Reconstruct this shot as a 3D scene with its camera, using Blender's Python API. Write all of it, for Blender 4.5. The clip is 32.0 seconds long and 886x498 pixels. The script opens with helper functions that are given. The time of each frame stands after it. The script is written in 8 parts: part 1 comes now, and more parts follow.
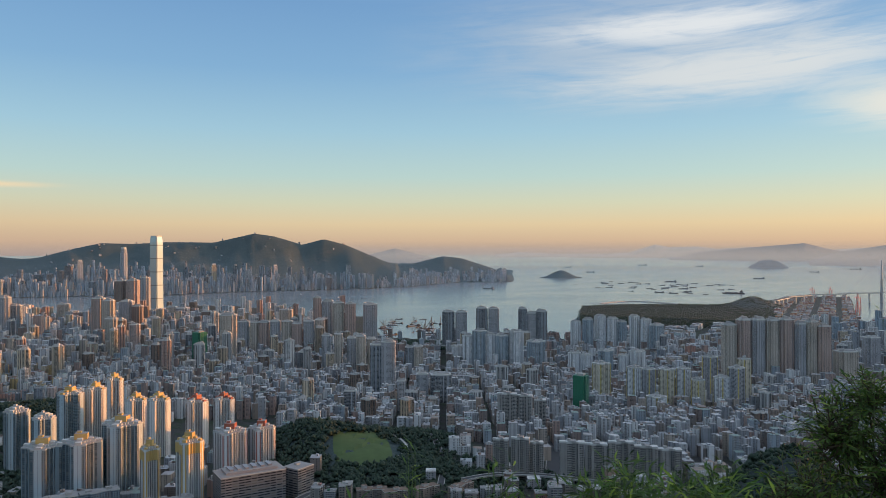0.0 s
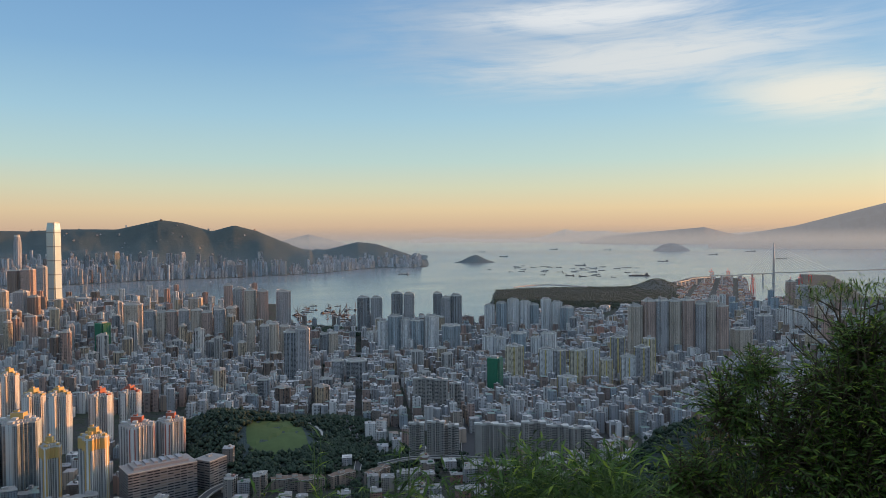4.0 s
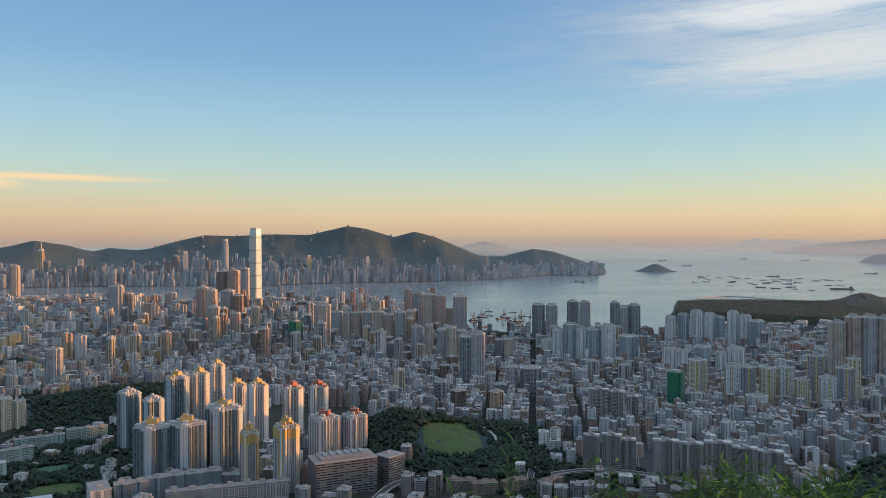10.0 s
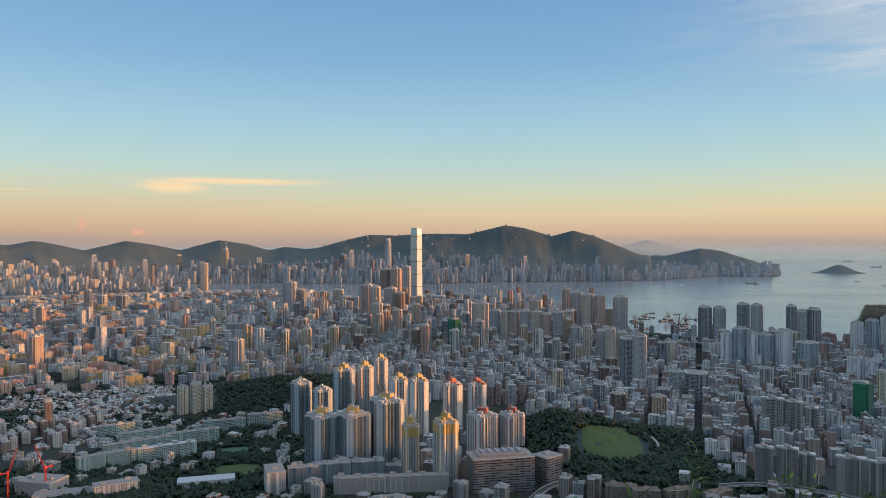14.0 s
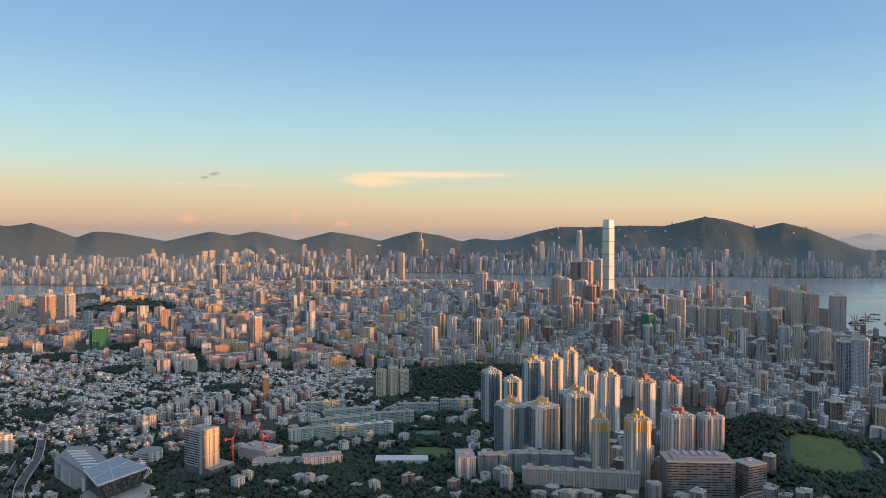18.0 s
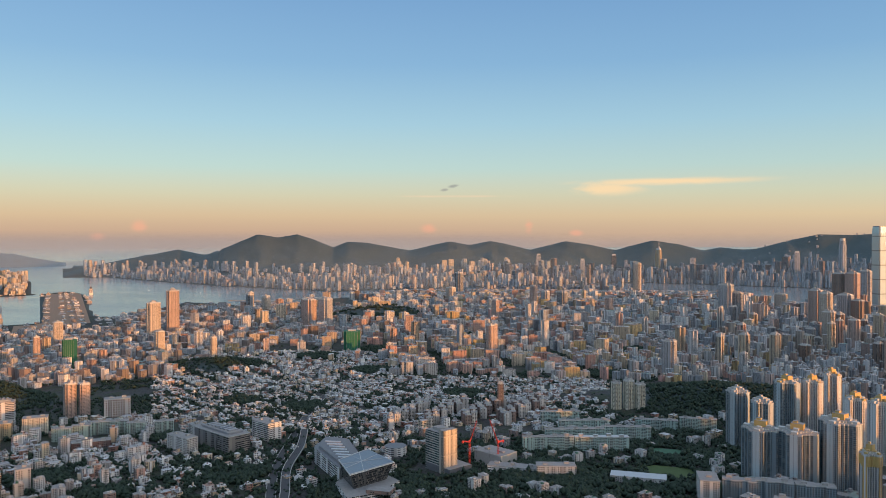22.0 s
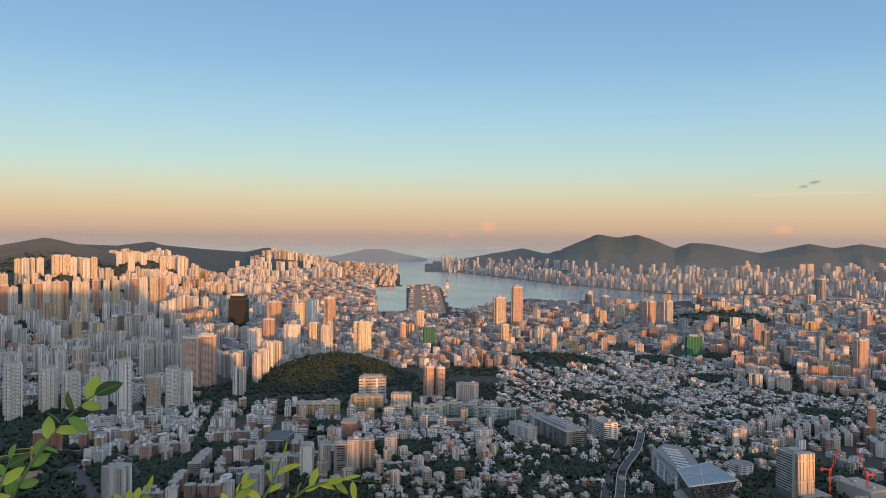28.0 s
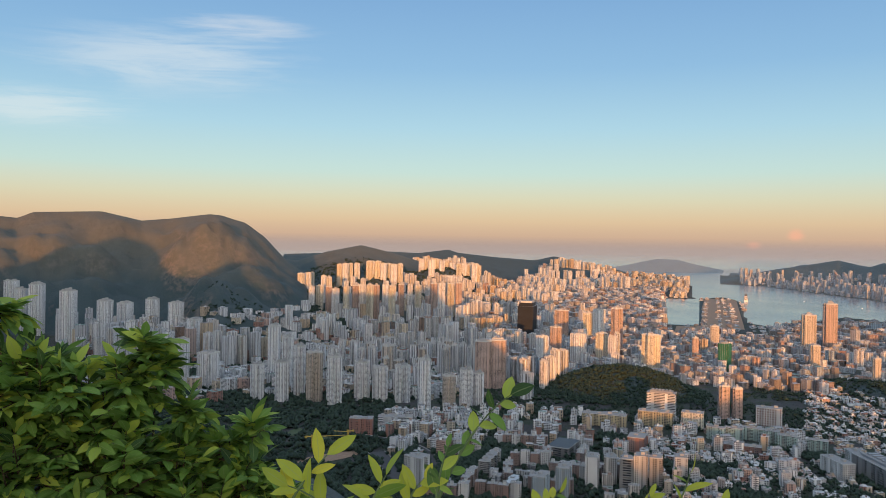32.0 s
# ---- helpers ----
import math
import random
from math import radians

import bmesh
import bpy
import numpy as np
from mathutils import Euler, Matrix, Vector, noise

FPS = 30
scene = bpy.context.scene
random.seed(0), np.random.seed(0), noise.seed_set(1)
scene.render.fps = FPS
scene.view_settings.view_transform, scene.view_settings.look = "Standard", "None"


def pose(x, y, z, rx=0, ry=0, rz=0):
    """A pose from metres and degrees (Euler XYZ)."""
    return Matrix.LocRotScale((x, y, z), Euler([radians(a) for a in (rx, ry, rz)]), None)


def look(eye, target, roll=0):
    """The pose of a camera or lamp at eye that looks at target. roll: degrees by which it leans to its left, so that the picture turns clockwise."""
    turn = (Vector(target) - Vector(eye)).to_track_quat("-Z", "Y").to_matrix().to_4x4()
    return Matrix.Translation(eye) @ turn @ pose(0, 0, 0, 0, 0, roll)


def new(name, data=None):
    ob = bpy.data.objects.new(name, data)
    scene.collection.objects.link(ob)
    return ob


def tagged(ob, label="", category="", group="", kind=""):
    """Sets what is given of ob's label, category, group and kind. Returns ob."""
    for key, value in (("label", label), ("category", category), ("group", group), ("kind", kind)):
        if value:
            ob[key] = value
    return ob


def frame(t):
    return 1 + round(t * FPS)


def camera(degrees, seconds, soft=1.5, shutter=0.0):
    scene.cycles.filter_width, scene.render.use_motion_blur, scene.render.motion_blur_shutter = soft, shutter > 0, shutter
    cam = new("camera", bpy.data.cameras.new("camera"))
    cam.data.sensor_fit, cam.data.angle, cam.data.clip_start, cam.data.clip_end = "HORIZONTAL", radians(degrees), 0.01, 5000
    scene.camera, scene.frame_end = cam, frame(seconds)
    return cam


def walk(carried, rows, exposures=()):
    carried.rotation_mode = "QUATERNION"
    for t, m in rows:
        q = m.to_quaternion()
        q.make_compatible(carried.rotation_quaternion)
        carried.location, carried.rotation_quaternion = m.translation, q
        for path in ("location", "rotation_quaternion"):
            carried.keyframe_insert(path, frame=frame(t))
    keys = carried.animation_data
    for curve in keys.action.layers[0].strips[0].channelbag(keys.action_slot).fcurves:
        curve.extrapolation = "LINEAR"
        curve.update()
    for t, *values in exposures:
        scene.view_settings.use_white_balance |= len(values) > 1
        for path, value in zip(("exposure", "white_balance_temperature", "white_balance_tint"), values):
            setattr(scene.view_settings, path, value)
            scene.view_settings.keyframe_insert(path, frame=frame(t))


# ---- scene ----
# A city panorama seen from a hilltop, all of it drawn at one scale of 1:8, so that the
# 40 km to the sea's horizon lie inside the camera's reach. Plan numbers are real metres, placed to fit
# the camera's view; bearings are in degrees clockwise from north, distances are from the viewpoint.
S = 0.125
EYE = 410.0
cam = camera(61.5, 32.0, soft=0.65)

# seconds, bearing, tilt, lean
TURNS = [
    (0, 207.00, -0.11, -0.09), (0.5, 208.57, 0.04, -0.06), (1, 210.11, -0.05, -0.13), (1.5, 211.47, -0.28, -0.26), (2, 212.74, -0.38, -0.48),
    (2.5, 213.82, -0.50, -0.60), (4.5, 213.14, -1.47, -0.43), (5, 212.15, -1.48, -0.56), (5.5, 211.20, -1.37, -0.69), (6, 210.41, -1.16, -0.74),
    (6.5, 209.37, -0.99, -0.79), (7, 208.04, -0.90, -0.73), (7.5, 206.39, -0.84, -0.68), (8, 204.86, -0.90, -0.67), (8.5, 203.81, -0.99, -0.52),
    (9, 202.60, -0.92, -0.33), (9.5, 201.28, -0.79, -0.05), (10, 200.09, -0.68, 0.04), (10.5, 198.83, -0.58, 0.11), (11, 197.54, -0.50, 0.09),
    (11.5, 196.18, -0.51, 0.09), (12, 194.68, -0.69, 0.03), (12.5, 192.98, -0.83, 0.09), (13, 191.15, -0.83, -0.00), (13.5, 189.56, -0.75, -0.02),
    (15.5, 182.77, -0.88, 0.10), (16, 180.77, -0.86, 0.23), (16.5, 178.82, -0.91, 0.15), (17, 177.13, -1.04, 0.21), (17.5, 175.38, -1.22, 0.23),
    (18, 173.43, -1.40, 0.17), (18.5, 171.26, -1.35, 0.21), (19, 169.01, -1.20, 0.36), (19.5, 166.60, -1.10, 0.45), (20, 164.17, -1.01, 0.41),
    (20.5, 161.53, -0.85, 0.35), (21, 159.24, -0.71, 0.25), (21.5, 157.44, -0.68, 0.09), (22, 155.58, -0.69, -0.10), (22.5, 153.73, -0.74, -0.22),
    (23, 151.75, -0.83, 0.01), (23.5, 148.95, -0.92, 0.36), (24, 146.54, -0.96, 0.54), (24.5, 144.82, -0.91, 0.46), (25, 142.87, -0.61, 0.32),
    (25.5, 140.71, -0.30, 0.30), (27.5, 132.42, -0.58, 0.43), (28, 129.91, -0.78, 0.54), (28.5, 127.33, -0.42, 0.50), (29, 125.01, -0.32, 0.44),
    (29.5, 122.31, -0.52, 0.59), (30, 119.15, -0.56, 0.73), (30.5, 116.38, -0.79, 0.79), (31, 113.81, -1.01, 0.69), (31.5, 111.02, -0.72, 0.80),
    (32, 108.06, -0.35, 0.92),
]


def place(az, d, z=0.0):
    a = radians(az)
    return Vector((d * math.sin(a) * S, d * math.cos(a) * S, z * S))


REACH = 0.35  # the camera is held at arm's length and swings round with the body


def eye_at(az):
    a = radians(az)
    return Vector((REACH * math.sin(a), REACH * math.cos(a), EYE))


def aim(az, el, roll):
    eye = eye_at(az) * S
    a, e = radians(az), radians(el)
    way = Vector((math.sin(a) * math.cos(e), math.cos(a) * math.cos(e), math.sin(e)))
    return look(eye, eye + way * 10, roll)


walk(cam, [(t, aim(a, e, r)) for t, a, e, r in TURNS],
     [(0, -0.05), (12, -0.02), (16.5, 0.0), (18, 0.09), (20, 0.05), (22, -0.03), (25, -0.03), (28, 0.0), (32, 0.03)])

# ---- light ----
SUN_AZ, SUN_EL = 287.0, 3.2
sun = new("sun", bpy.data.lights.new("sun", "SUN"))
sun.data.energy, sun.data.angle, sun.data.color = 5.0, radians(0.6), (1.0, 0.385, 0.08)
sa, se = radians(SUN_AZ), radians(SUN_EL)
to_sun = Vector((math.sin(sa) * math.cos(se), math.cos(sa) * math.cos(se), math.sin(se)))
sun.matrix_world = Matrix.Translation((0, 0, 200)) @ (-to_sun).to_track_quat("-Z", "Y").to_matrix().to_4x4()

world = bpy.data.worlds.new("sky")
scene.world = world
world.use_nodes = True


class Nodes:
    """Short hand for building a node tree."""

    def __init__(self, tree):
        self.t = tree
        tree.nodes.clear()

    def add(self, kind, **sets):
        n = self.t.nodes.new(kind)
        for key, value in sets.items():
            if key == "operation":
                n.operation = value
            elif key == "blend":
                n.blend_type = value
            elif key == "data":
                n.data_type = value
            elif key == "attr":
                n.attribute_name = value
        return n

    def link(self, a, b):
        self.t.links.new(a, b)

    def put(self, socket, value):
        if isinstance(value, bpy.types.NodeSocket):
            self.link(value, socket)
        else:
            socket.default_value = value

    def math(self, op, a, b=0.0, c=0.0, clamp=False):
        n = self.add("ShaderNodeMath", operation=op)
        n.use_clamp = clamp
        for i, v in enumerate((a, b, c)):
            self.put(n.inputs[i], v)
        return n.outputs[0]

    def mix(self, fac, a, b, blend="MIX"):
        n = self.add("ShaderNodeMix", data="RGBA", blend=blend)
        self.put(n.inputs[0], fac)
        self.put(n.inputs[6], a if isinstance(a, bpy.types.NodeSocket) else (*a, 1))
        self.put(n.inputs[7], b if isinstance(b, bpy.types.NodeSocket) else (*b, 1))
        return n.outputs[2]

    def ramp(self, fac, stops, mode="LINEAR"):
        n = self.add("ShaderNodeValToRGB")
        n.color_ramp.interpolation = mode
        el = n.color_ramp.elements
        while len(el) < len(stops):
            el.new(0.5)
        for e, (p, c) in zip(el, stops):
            e.position = p
            e.color = (*c, 1) if len(c) == 3 else c
        self.put(n.inputs[0], fac)
        return n.outputs[0]

    def noise(self, vec, scale, detail=3.0, rough=0.55, distort=0.0):
        n = self.add("ShaderNodeTexNoise")
        self.put(n.inputs["Scale"], scale)
        n.inputs["Detail"].default_value, n.inputs["Roughness"].default_value = detail, rough
        n.inputs["Distortion"].default_value = distort
        if vec is not None:
            self.link(vec, n.inputs["Vector"])
        return n.outputs[0]

    def range(self, v, a, b, c=0.0, d=1.0, smooth=False):
        n = self.add("ShaderNodeMapRange")
        n.interpolation_type = "SMOOTHSTEP" if smooth else "LINEAR"
        for i, x in enumerate((v, a, b, c, d)):
            self.put(n.inputs[i], x)
        return n.outputs[0]

    def xyz(self, v):
        n = self.add("ShaderNodeSeparateXYZ")
        self.link(v, n.inputs[0])
        return n.outputs

    def combine(self, x, y, z):
        n = self.add("ShaderNodeCombineXYZ")
        for i, v in enumerate((x, y, z)):
            self.put(n.inputs[i], v)
        return n.outputs[0]


def build_sky():
    g = Nodes(world.node_tree)
    way = g.add("ShaderNodeTexCoord").outputs["Generated"]
    x, y, z = g.xyz(way)
    el = g.math("MULTIPLY", g.math("ARCSINE", z), 57.2958)
    az = g.math("MULTIPLY", g.math("ARCTAN2", x, y), 57.2958)
    az = g.math("MODULO", g.math("ADD", az, 360.0), 360.0)
    # evening sky: peach at the horizon, pale green above it, then blue
    fac = g.range(el, -2.0, 38.0)
    base = g.ramp(fac, [
        (0.000, (0.30, 0.29, 0.32)), (0.035, (0.42, 0.35, 0.33)), (0.062, (0.68, 0.50, 0.36)),
        (0.095, (0.77, 0.62, 0.41)), (0.135, (0.64, 0.67, 0.52)), (0.185, (0.47, 0.655, 0.66)),
        (0.270, (0.335, 0.57, 0.735)), (0.38, (0.21, 0.425, 0.69)), (0.50, (0.16, 0.345, 0.63)), (0.75, (0.39, 0.54, 0.78)), (1.0, (0.54, 0.67, 0.88))])
    # the side away from the sun is pinker and duller near the horizon
    away = g.math("COSINE", g.math("MULTIPLY", g.math("SUBTRACT", az, SUN_AZ), 0.0174533))
    low = g.range(el, 0.0, 6.0, 1.0, 0.0, True)
    pink = g.math("MULTIPLY", g.range(away, 0.1, -0.9, 0.0, 0.55, True), low)
    base = g.mix(pink, base, (0.55, 0.36, 0.29))
    glow = g.math("MULTIPLY", g.range(away, 0.72, 1.0, 0.0, 1.0, True), g.range(el, -3.0, 40.0, 1.0, 0.0, True))
    base = g.mix(glow, base, (3.9, 3.3, 2.7))
    # clouds: thin ice clouds and a few small heaps, each with its own bearing, height and width
    wisp = g.combine(g.math("MULTIPLY", az, 0.055), g.math("MULTIPLY", el, 0.33), 0.0)
    n1 = g.noise(wisp, 1.6, 6.0, 0.60, 1.4)
    fibre = g.noise(g.combine(g.math("MULTIPLY", az, 0.09), g.math("MULTIPLY", g.math("SUBTRACT", el, g.math("MULTIPLY", az, 0.05)), 1.1), 7.0), 1.7, 5.0, 0.6, 0.8)
    n1 = g.math("ADD", g.math("MULTIPLY", n1, 0.6), g.math("MULTIPLY", fibre, 0.4))
    n2 = g.noise(g.combine(g.math("MULTIPLY", az, 0.16), g.math("MULTIPLY", el, 0.7), 3.0), 1.5, 5.0, 0.6, 0.6)

    def patch(a0, e0, wa, we, lean=0.0):
        da = g.math("DIVIDE", g.math("SUBTRACT", az, a0), wa)
        tilt = g.math("ADD", g.math("SUBTRACT", el, e0), g.math("MULTIPLY", g.math("SUBTRACT", az, a0), -lean))
        de = g.math("DIVIDE", tilt, we)
        r = g.math("SQRT", g.math("ADD", g.math("MULTIPLY", da, da), g.math("MULTIPLY", de, de)))
        return g.range(r, 0.15, 1.0, 1.0, 0.0, True)

    out = base

    def cloud(col, cover, a0, e0, wa, we, lean=0.0, lo=0.35, hi=0.75, tex=None, amount=1.0):
        # the texture frays the patch, so that its edge is streaky
        p = patch(a0, e0, wa, we, lean)
        t = g.range(g.math("ADD", g.math("MULTIPLY", tex if tex is not None else n1, 1.2), g.math("MULTIPLY", p, 0.30)), lo, hi, 0.0, 1.0, True)
        return g.mix(g.math("MULTIPLY", g.math("MULTIPLY", t, p), amount), cover, col)

    out = cloud((0.52, 0.58, 0.66), out, 222, 15.5, 24, 7.5, 0.05, 0.42, 1.0, None, 0.6)
    out = cloud((0.70, 0.73, 0.76), out, 229, 12.6, 21, 3.4, 0.05, 0.50, 0.95)
    out = cloud((0.80, 0.82, 0.85), out, 225, 15.9, 15, 2.0, 0.02, 0.52, 0.95)
    out = cloud((0.80, 0.78, 0.72), out, 241, 9.4, 11, 2.8, -0.04, 0.48, 0.92)
    out = cloud((0.60, 0.68, 0.76), out, 88, 12.8, 14, 3.6, 0.04, 0.55, 1.0, None, 0.7)
    out = cloud((0.68, 0.74, 0.78), out, 79, 8.8, 10, 2.4, 0.05, 0.58, 0.98, None, 0.6)
    out = cloud((0.62, 0.66, 0.74), out, 93, 15.5, 8, 1.4, 0.0, 0.6, 1.0, None, 0.6)
    out = cloud((0.98, 0.72, 0.46), out, 172.2, 4.28, 9.5, 0.42, 0.0, 0.42, 0.86, n2)
    out = cloud((0.98, 0.72, 0.46), out, 168.0, 3.80, 4.0, 0.70, 0.02, 0.46, 0.86, n2)
    out = cloud((0.86, 0.64, 0.48), out, 156.5, 3.35, 6.5, 0.16, 0.0, 0.5, 0.95, n2, 0.6)
    out = cloud((0.26, 0.28, 0.32), out, 156.4, 4.12, 0.75, 0.26, 0.1, 0.55, 0.85, n2, 0.9)
    out = cloud((0.30, 0.31, 0.34), out, 155.7, 3.85, 0.5, 0.18, 0.1, 0.55, 0.85, n2, 0.8)
    for a0, e0, wa, we in ((154.45, 0.85, 1.0, 0.6), (162.15, 1.0, 0.55, 0.8), (165.7, 0.5, 0.8, 0.4), (133.4, 1.05, 0.9, 0.7), (130.7, 0.25, 0.8, 0.5)):
        out = cloud((0.90, 0.46, 0.33), out, a0, e0, wa, we, 0.0, 0.5, 0.95, n2, 0.85)
    nishita = g.add("ShaderNodeTexSky")
    nishita.sky_type, nishita.sun_disc = "NISHITA", False
    nishita.sun_elevation, nishita.sun_rotation = se, sa
    nishita.altitude, nishita.dust_density = 400, 2.0
    blend = g.mix(0.12, out, (0, 0, 0))
    air = g.add("ShaderNodeVectorMath", operation="SCALE")
    g.link(nishita.outputs[0], air.inputs[0])
    air.inputs["Scale"].default_value = 0.06
    tot = g.mix(1.0, blend, air.outputs[0], "ADD")
    bg = g.add("ShaderNodeBackground")
    g.link(tot, bg.inputs[0])
    bg.inputs[1].default_value = 1.0
    g.link(bg.outputs[0], g.add("ShaderNodeOutputWorld").inputs[0])


build_sky()


# ---- materials ----
def material(name):
    m = bpy.data.materials.new(name)
    m.use_nodes = True
    g = Nodes(m.node_tree)
    shader = g.add("ShaderNodeBsdfPrincipled")
    g.link(shader.outputs[0], g.add("ShaderNodeOutputMaterial").inputs[0])
    return m, g, shader


def plain(name, color, rough=0.7, metal=0.0, vary=0.15, scale=6.0, bump=0.0):
    m, g, s = material(name)
    pos = g.add("ShaderNodeTexCoord").outputs["Object"]
    n = g.noise(pos, scale, 4.0, 0.6)
    lo = tuple(c * (1 - vary) for c in color)
    hi = tuple(min(1, c * (1 + vary)) for c in color)
    g.link(g.mix(n, lo, hi), s.inputs["Base Color"])
    s.inputs["Roughness"].default_value, s.inputs["Metallic"].default_value = rough, metal
    if bump:
        b = g.add("ShaderNodeBump")
        b.inputs["Strength"].default_value, b.inputs["Distance"].default_value = bump, 0.02
        g.link(n, b.inputs["Height"])
        g.link(b.outputs[0], s.inputs["Normal"])
    return m


def facade(name, walls, floor=2.9, bay=3.3, win=(0.28, 0.80), wide=(0.18, 0.82), glass=(0.022, 0.027, 0.032), island=False,
           shade_pitch=0.0, rough=0.75, vary=0.12, glassy=0.25, blank=0.3, streak=0.55, shade_strip=(0.15, 0.7)):
    """Painted or tiled storeys: rows of windows laid out in metres on the wall's own coordinates."""
    m, g, s = material(name)
    uv = g.add("ShaderNodeUVMap").outputs[0]
    u, v, _ = g.xyz(uv)
    fu, fv = g.math("FRACT", g.math("DIVIDE", u, bay)), g.math("FRACT", g.math("DIVIDE", v, floor))

    def band(f, a, b):
        return g.math("MULTIPLY", g.math("GREATER_THAN", f, a), g.math("LESS_THAN", f, b))

    if island:
        rnd = g.add("ShaderNodeNewGeometry").outputs["Random Per Island"]
    else:
        rnd = g.add("ShaderNodeObjectInfo").outputs["Random"]
    # some columns of the wall are blank
    column = g.add("ShaderNodeTexWhiteNoise")
    g.link(g.combine(g.math("FLOOR", g.math("DIVIDE", u, bay)), g.math("MULTIPLY", rnd, 97.0), 3.0), column.inputs["Vector"])
    pane = g.math("MULTIPLY", g.math("MULTIPLY", band(fu, *wide), band(fv, *win)), g.math("GREATER_THAN", column.outputs["Value"], blank))
    step = 1.0 / len(walls)
    wall = g.ramp(rnd, [(i * step, c) for i, c in enumerate(walls)], "CONSTANT")
    # flats of different tint side by side; the darkest strips paint in balcony shade
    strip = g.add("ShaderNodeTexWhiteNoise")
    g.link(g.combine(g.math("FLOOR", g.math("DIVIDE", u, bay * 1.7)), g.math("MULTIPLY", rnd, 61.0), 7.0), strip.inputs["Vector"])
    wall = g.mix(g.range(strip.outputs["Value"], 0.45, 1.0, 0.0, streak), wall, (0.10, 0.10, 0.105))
    wall = g.mix(g.math("MULTIPLY", g.math("GREATER_THAN", column.outputs["Value"], 0.86), 0.35), wall, (0.42, 0.36, 0.32))
    cell = g.combine(g.math("FLOOR", g.math("DIVIDE", u, bay)), g.math("FLOOR", g.math("DIVIDE", v, floor)), rnd)
    white = g.add("ShaderNodeTexWhiteNoise")
    g.link(cell, white.inputs["Vector"])
    curtain = g.math("GREATER_THAN", white.outputs["Value"], 0.72)
    pane_col = g.mix(g.math("MULTIPLY", curtain, 0.5), glass, (0.30, 0.28, 0.25))
    # rain streaks and grime over the paint
    stain = g.noise(g.combine(g.math("MULTIPLY", u, 0.35), g.math("MULTIPLY", v, 0.03), rnd), 1.0, 4.0, 0.6)
    grime = g.noise(uv, 0.06, 3.0, 0.5)
    dirt = g.math("MULTIPLY", g.math("ADD", g.range(stain, 0.35, 0.75), g.range(grime, 0.3, 0.7)), vary)
    wall = g.mix(dirt, wall, (0.16, 0.15, 0.14))
    # slab edges between the storeys
    wall = g.mix(g.math("MULTIPLY", g.math("LESS_THAN", fv, 0.10), 0.22), wall, (0.2, 0.2, 0.2))
    if shade_pitch:
        # dark strips paint in the shade of re-entrant light wells; the wall is flat
        fg = g.math("FRACT", g.math("DIVIDE", u, shade_pitch))
        wall = g.mix(g.math("MULTIPLY", g.math("LESS_THAN", fg, shade_strip[0]), shade_strip[1]), wall, (0.06, 0.065, 0.07))
    g.link(g.mix(pane, wall, pane_col), s.inputs["Base Color"])
    g.link(g.math("SUBTRACT", rough, g.math("MULTIPLY", pane, rough - glassy)), s.inputs["Roughness"])
    bump = g.add("ShaderNodeBump")
    bump.inputs["Strength"].default_value, bump.inputs["Distance"].default_value = 0.4, 0.03
    g.link(g.math("SUBTRACT", 1.0, pane), bump.inputs["Height"])
    g.link(bump.outputs[0], s.inputs["Normal"])
    return m


def roofing(name, tones, island=True):
    m, g, s = material(name)
    pos = g.add("ShaderNodeTexCoord").outputs["Object"]
    rnd = g.add("ShaderNodeNewGeometry").outputs["Random Per Island"] if island else g.add("ShaderNodeObjectInfo").outputs["Random"]
    step = 1.0 / len(tones)
    base = g.ramp(rnd, [(i * step, c) for i, c in enumerate(tones)], "CONSTANT")
    n = g.noise(pos, 0.9, 4.0, 0.65)
    patch = g.noise(pos, 4.0, 2.0, 0.5)
    col = g.mix(g.range(n, 0.42, 0.78), base, (0.14, 0.135, 0.13))
    col = g.mix(g.math("MULTIPLY", g.math("GREATER_THAN", patch, 0.62), 0.5), col, (0.42, 0.41, 0.40))
    g.link(col, s.inputs["Base Color"])
    s.inputs["Roughness"].default_value = 0.85
    return m


WHITE, CREAM, PALE, PINK = (0.74, 0.72, 0.69), (0.66, 0.55, 0.40), (0.54, 0.53, 0.51), (0.54, 0.35, 0.28)
BROWN, BRICK, GREY, BLUE, SAND = (0.26, 0.17, 0.12), (0.36, 0.17, 0.12), (0.30, 0.31, 0.33), (0.36, 0.44, 0.50), (0.55, 0.42, 0.28)
GREENISH = (0.40, 0.48, 0.42)

M = {}
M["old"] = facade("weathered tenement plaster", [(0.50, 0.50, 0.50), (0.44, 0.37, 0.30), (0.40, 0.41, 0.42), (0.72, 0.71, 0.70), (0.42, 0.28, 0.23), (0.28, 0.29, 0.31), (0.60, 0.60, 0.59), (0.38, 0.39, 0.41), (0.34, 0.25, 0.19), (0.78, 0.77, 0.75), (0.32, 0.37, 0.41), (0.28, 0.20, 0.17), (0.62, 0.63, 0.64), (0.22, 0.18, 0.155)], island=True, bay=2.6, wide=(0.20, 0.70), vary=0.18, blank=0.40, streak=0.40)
M["flat"] = facade("painted apartment wall", [WHITE, PALE, CREAM, PINK, (0.46, 0.25, 0.19), GREY, SAND, (0.58, 0.34, 0.29), PALE, (0.60, 0.42, 0.18), WHITE, (0.40, 0.46, 0.50), (0.64, 0.50, 0.44)], island=True, bay=3.0, shade_pitch=9.5, wide=(0.28, 0.70), win=(0.24, 0.78), vary=0.12, streak=0.3, shade_strip=(0.12, 0.6))
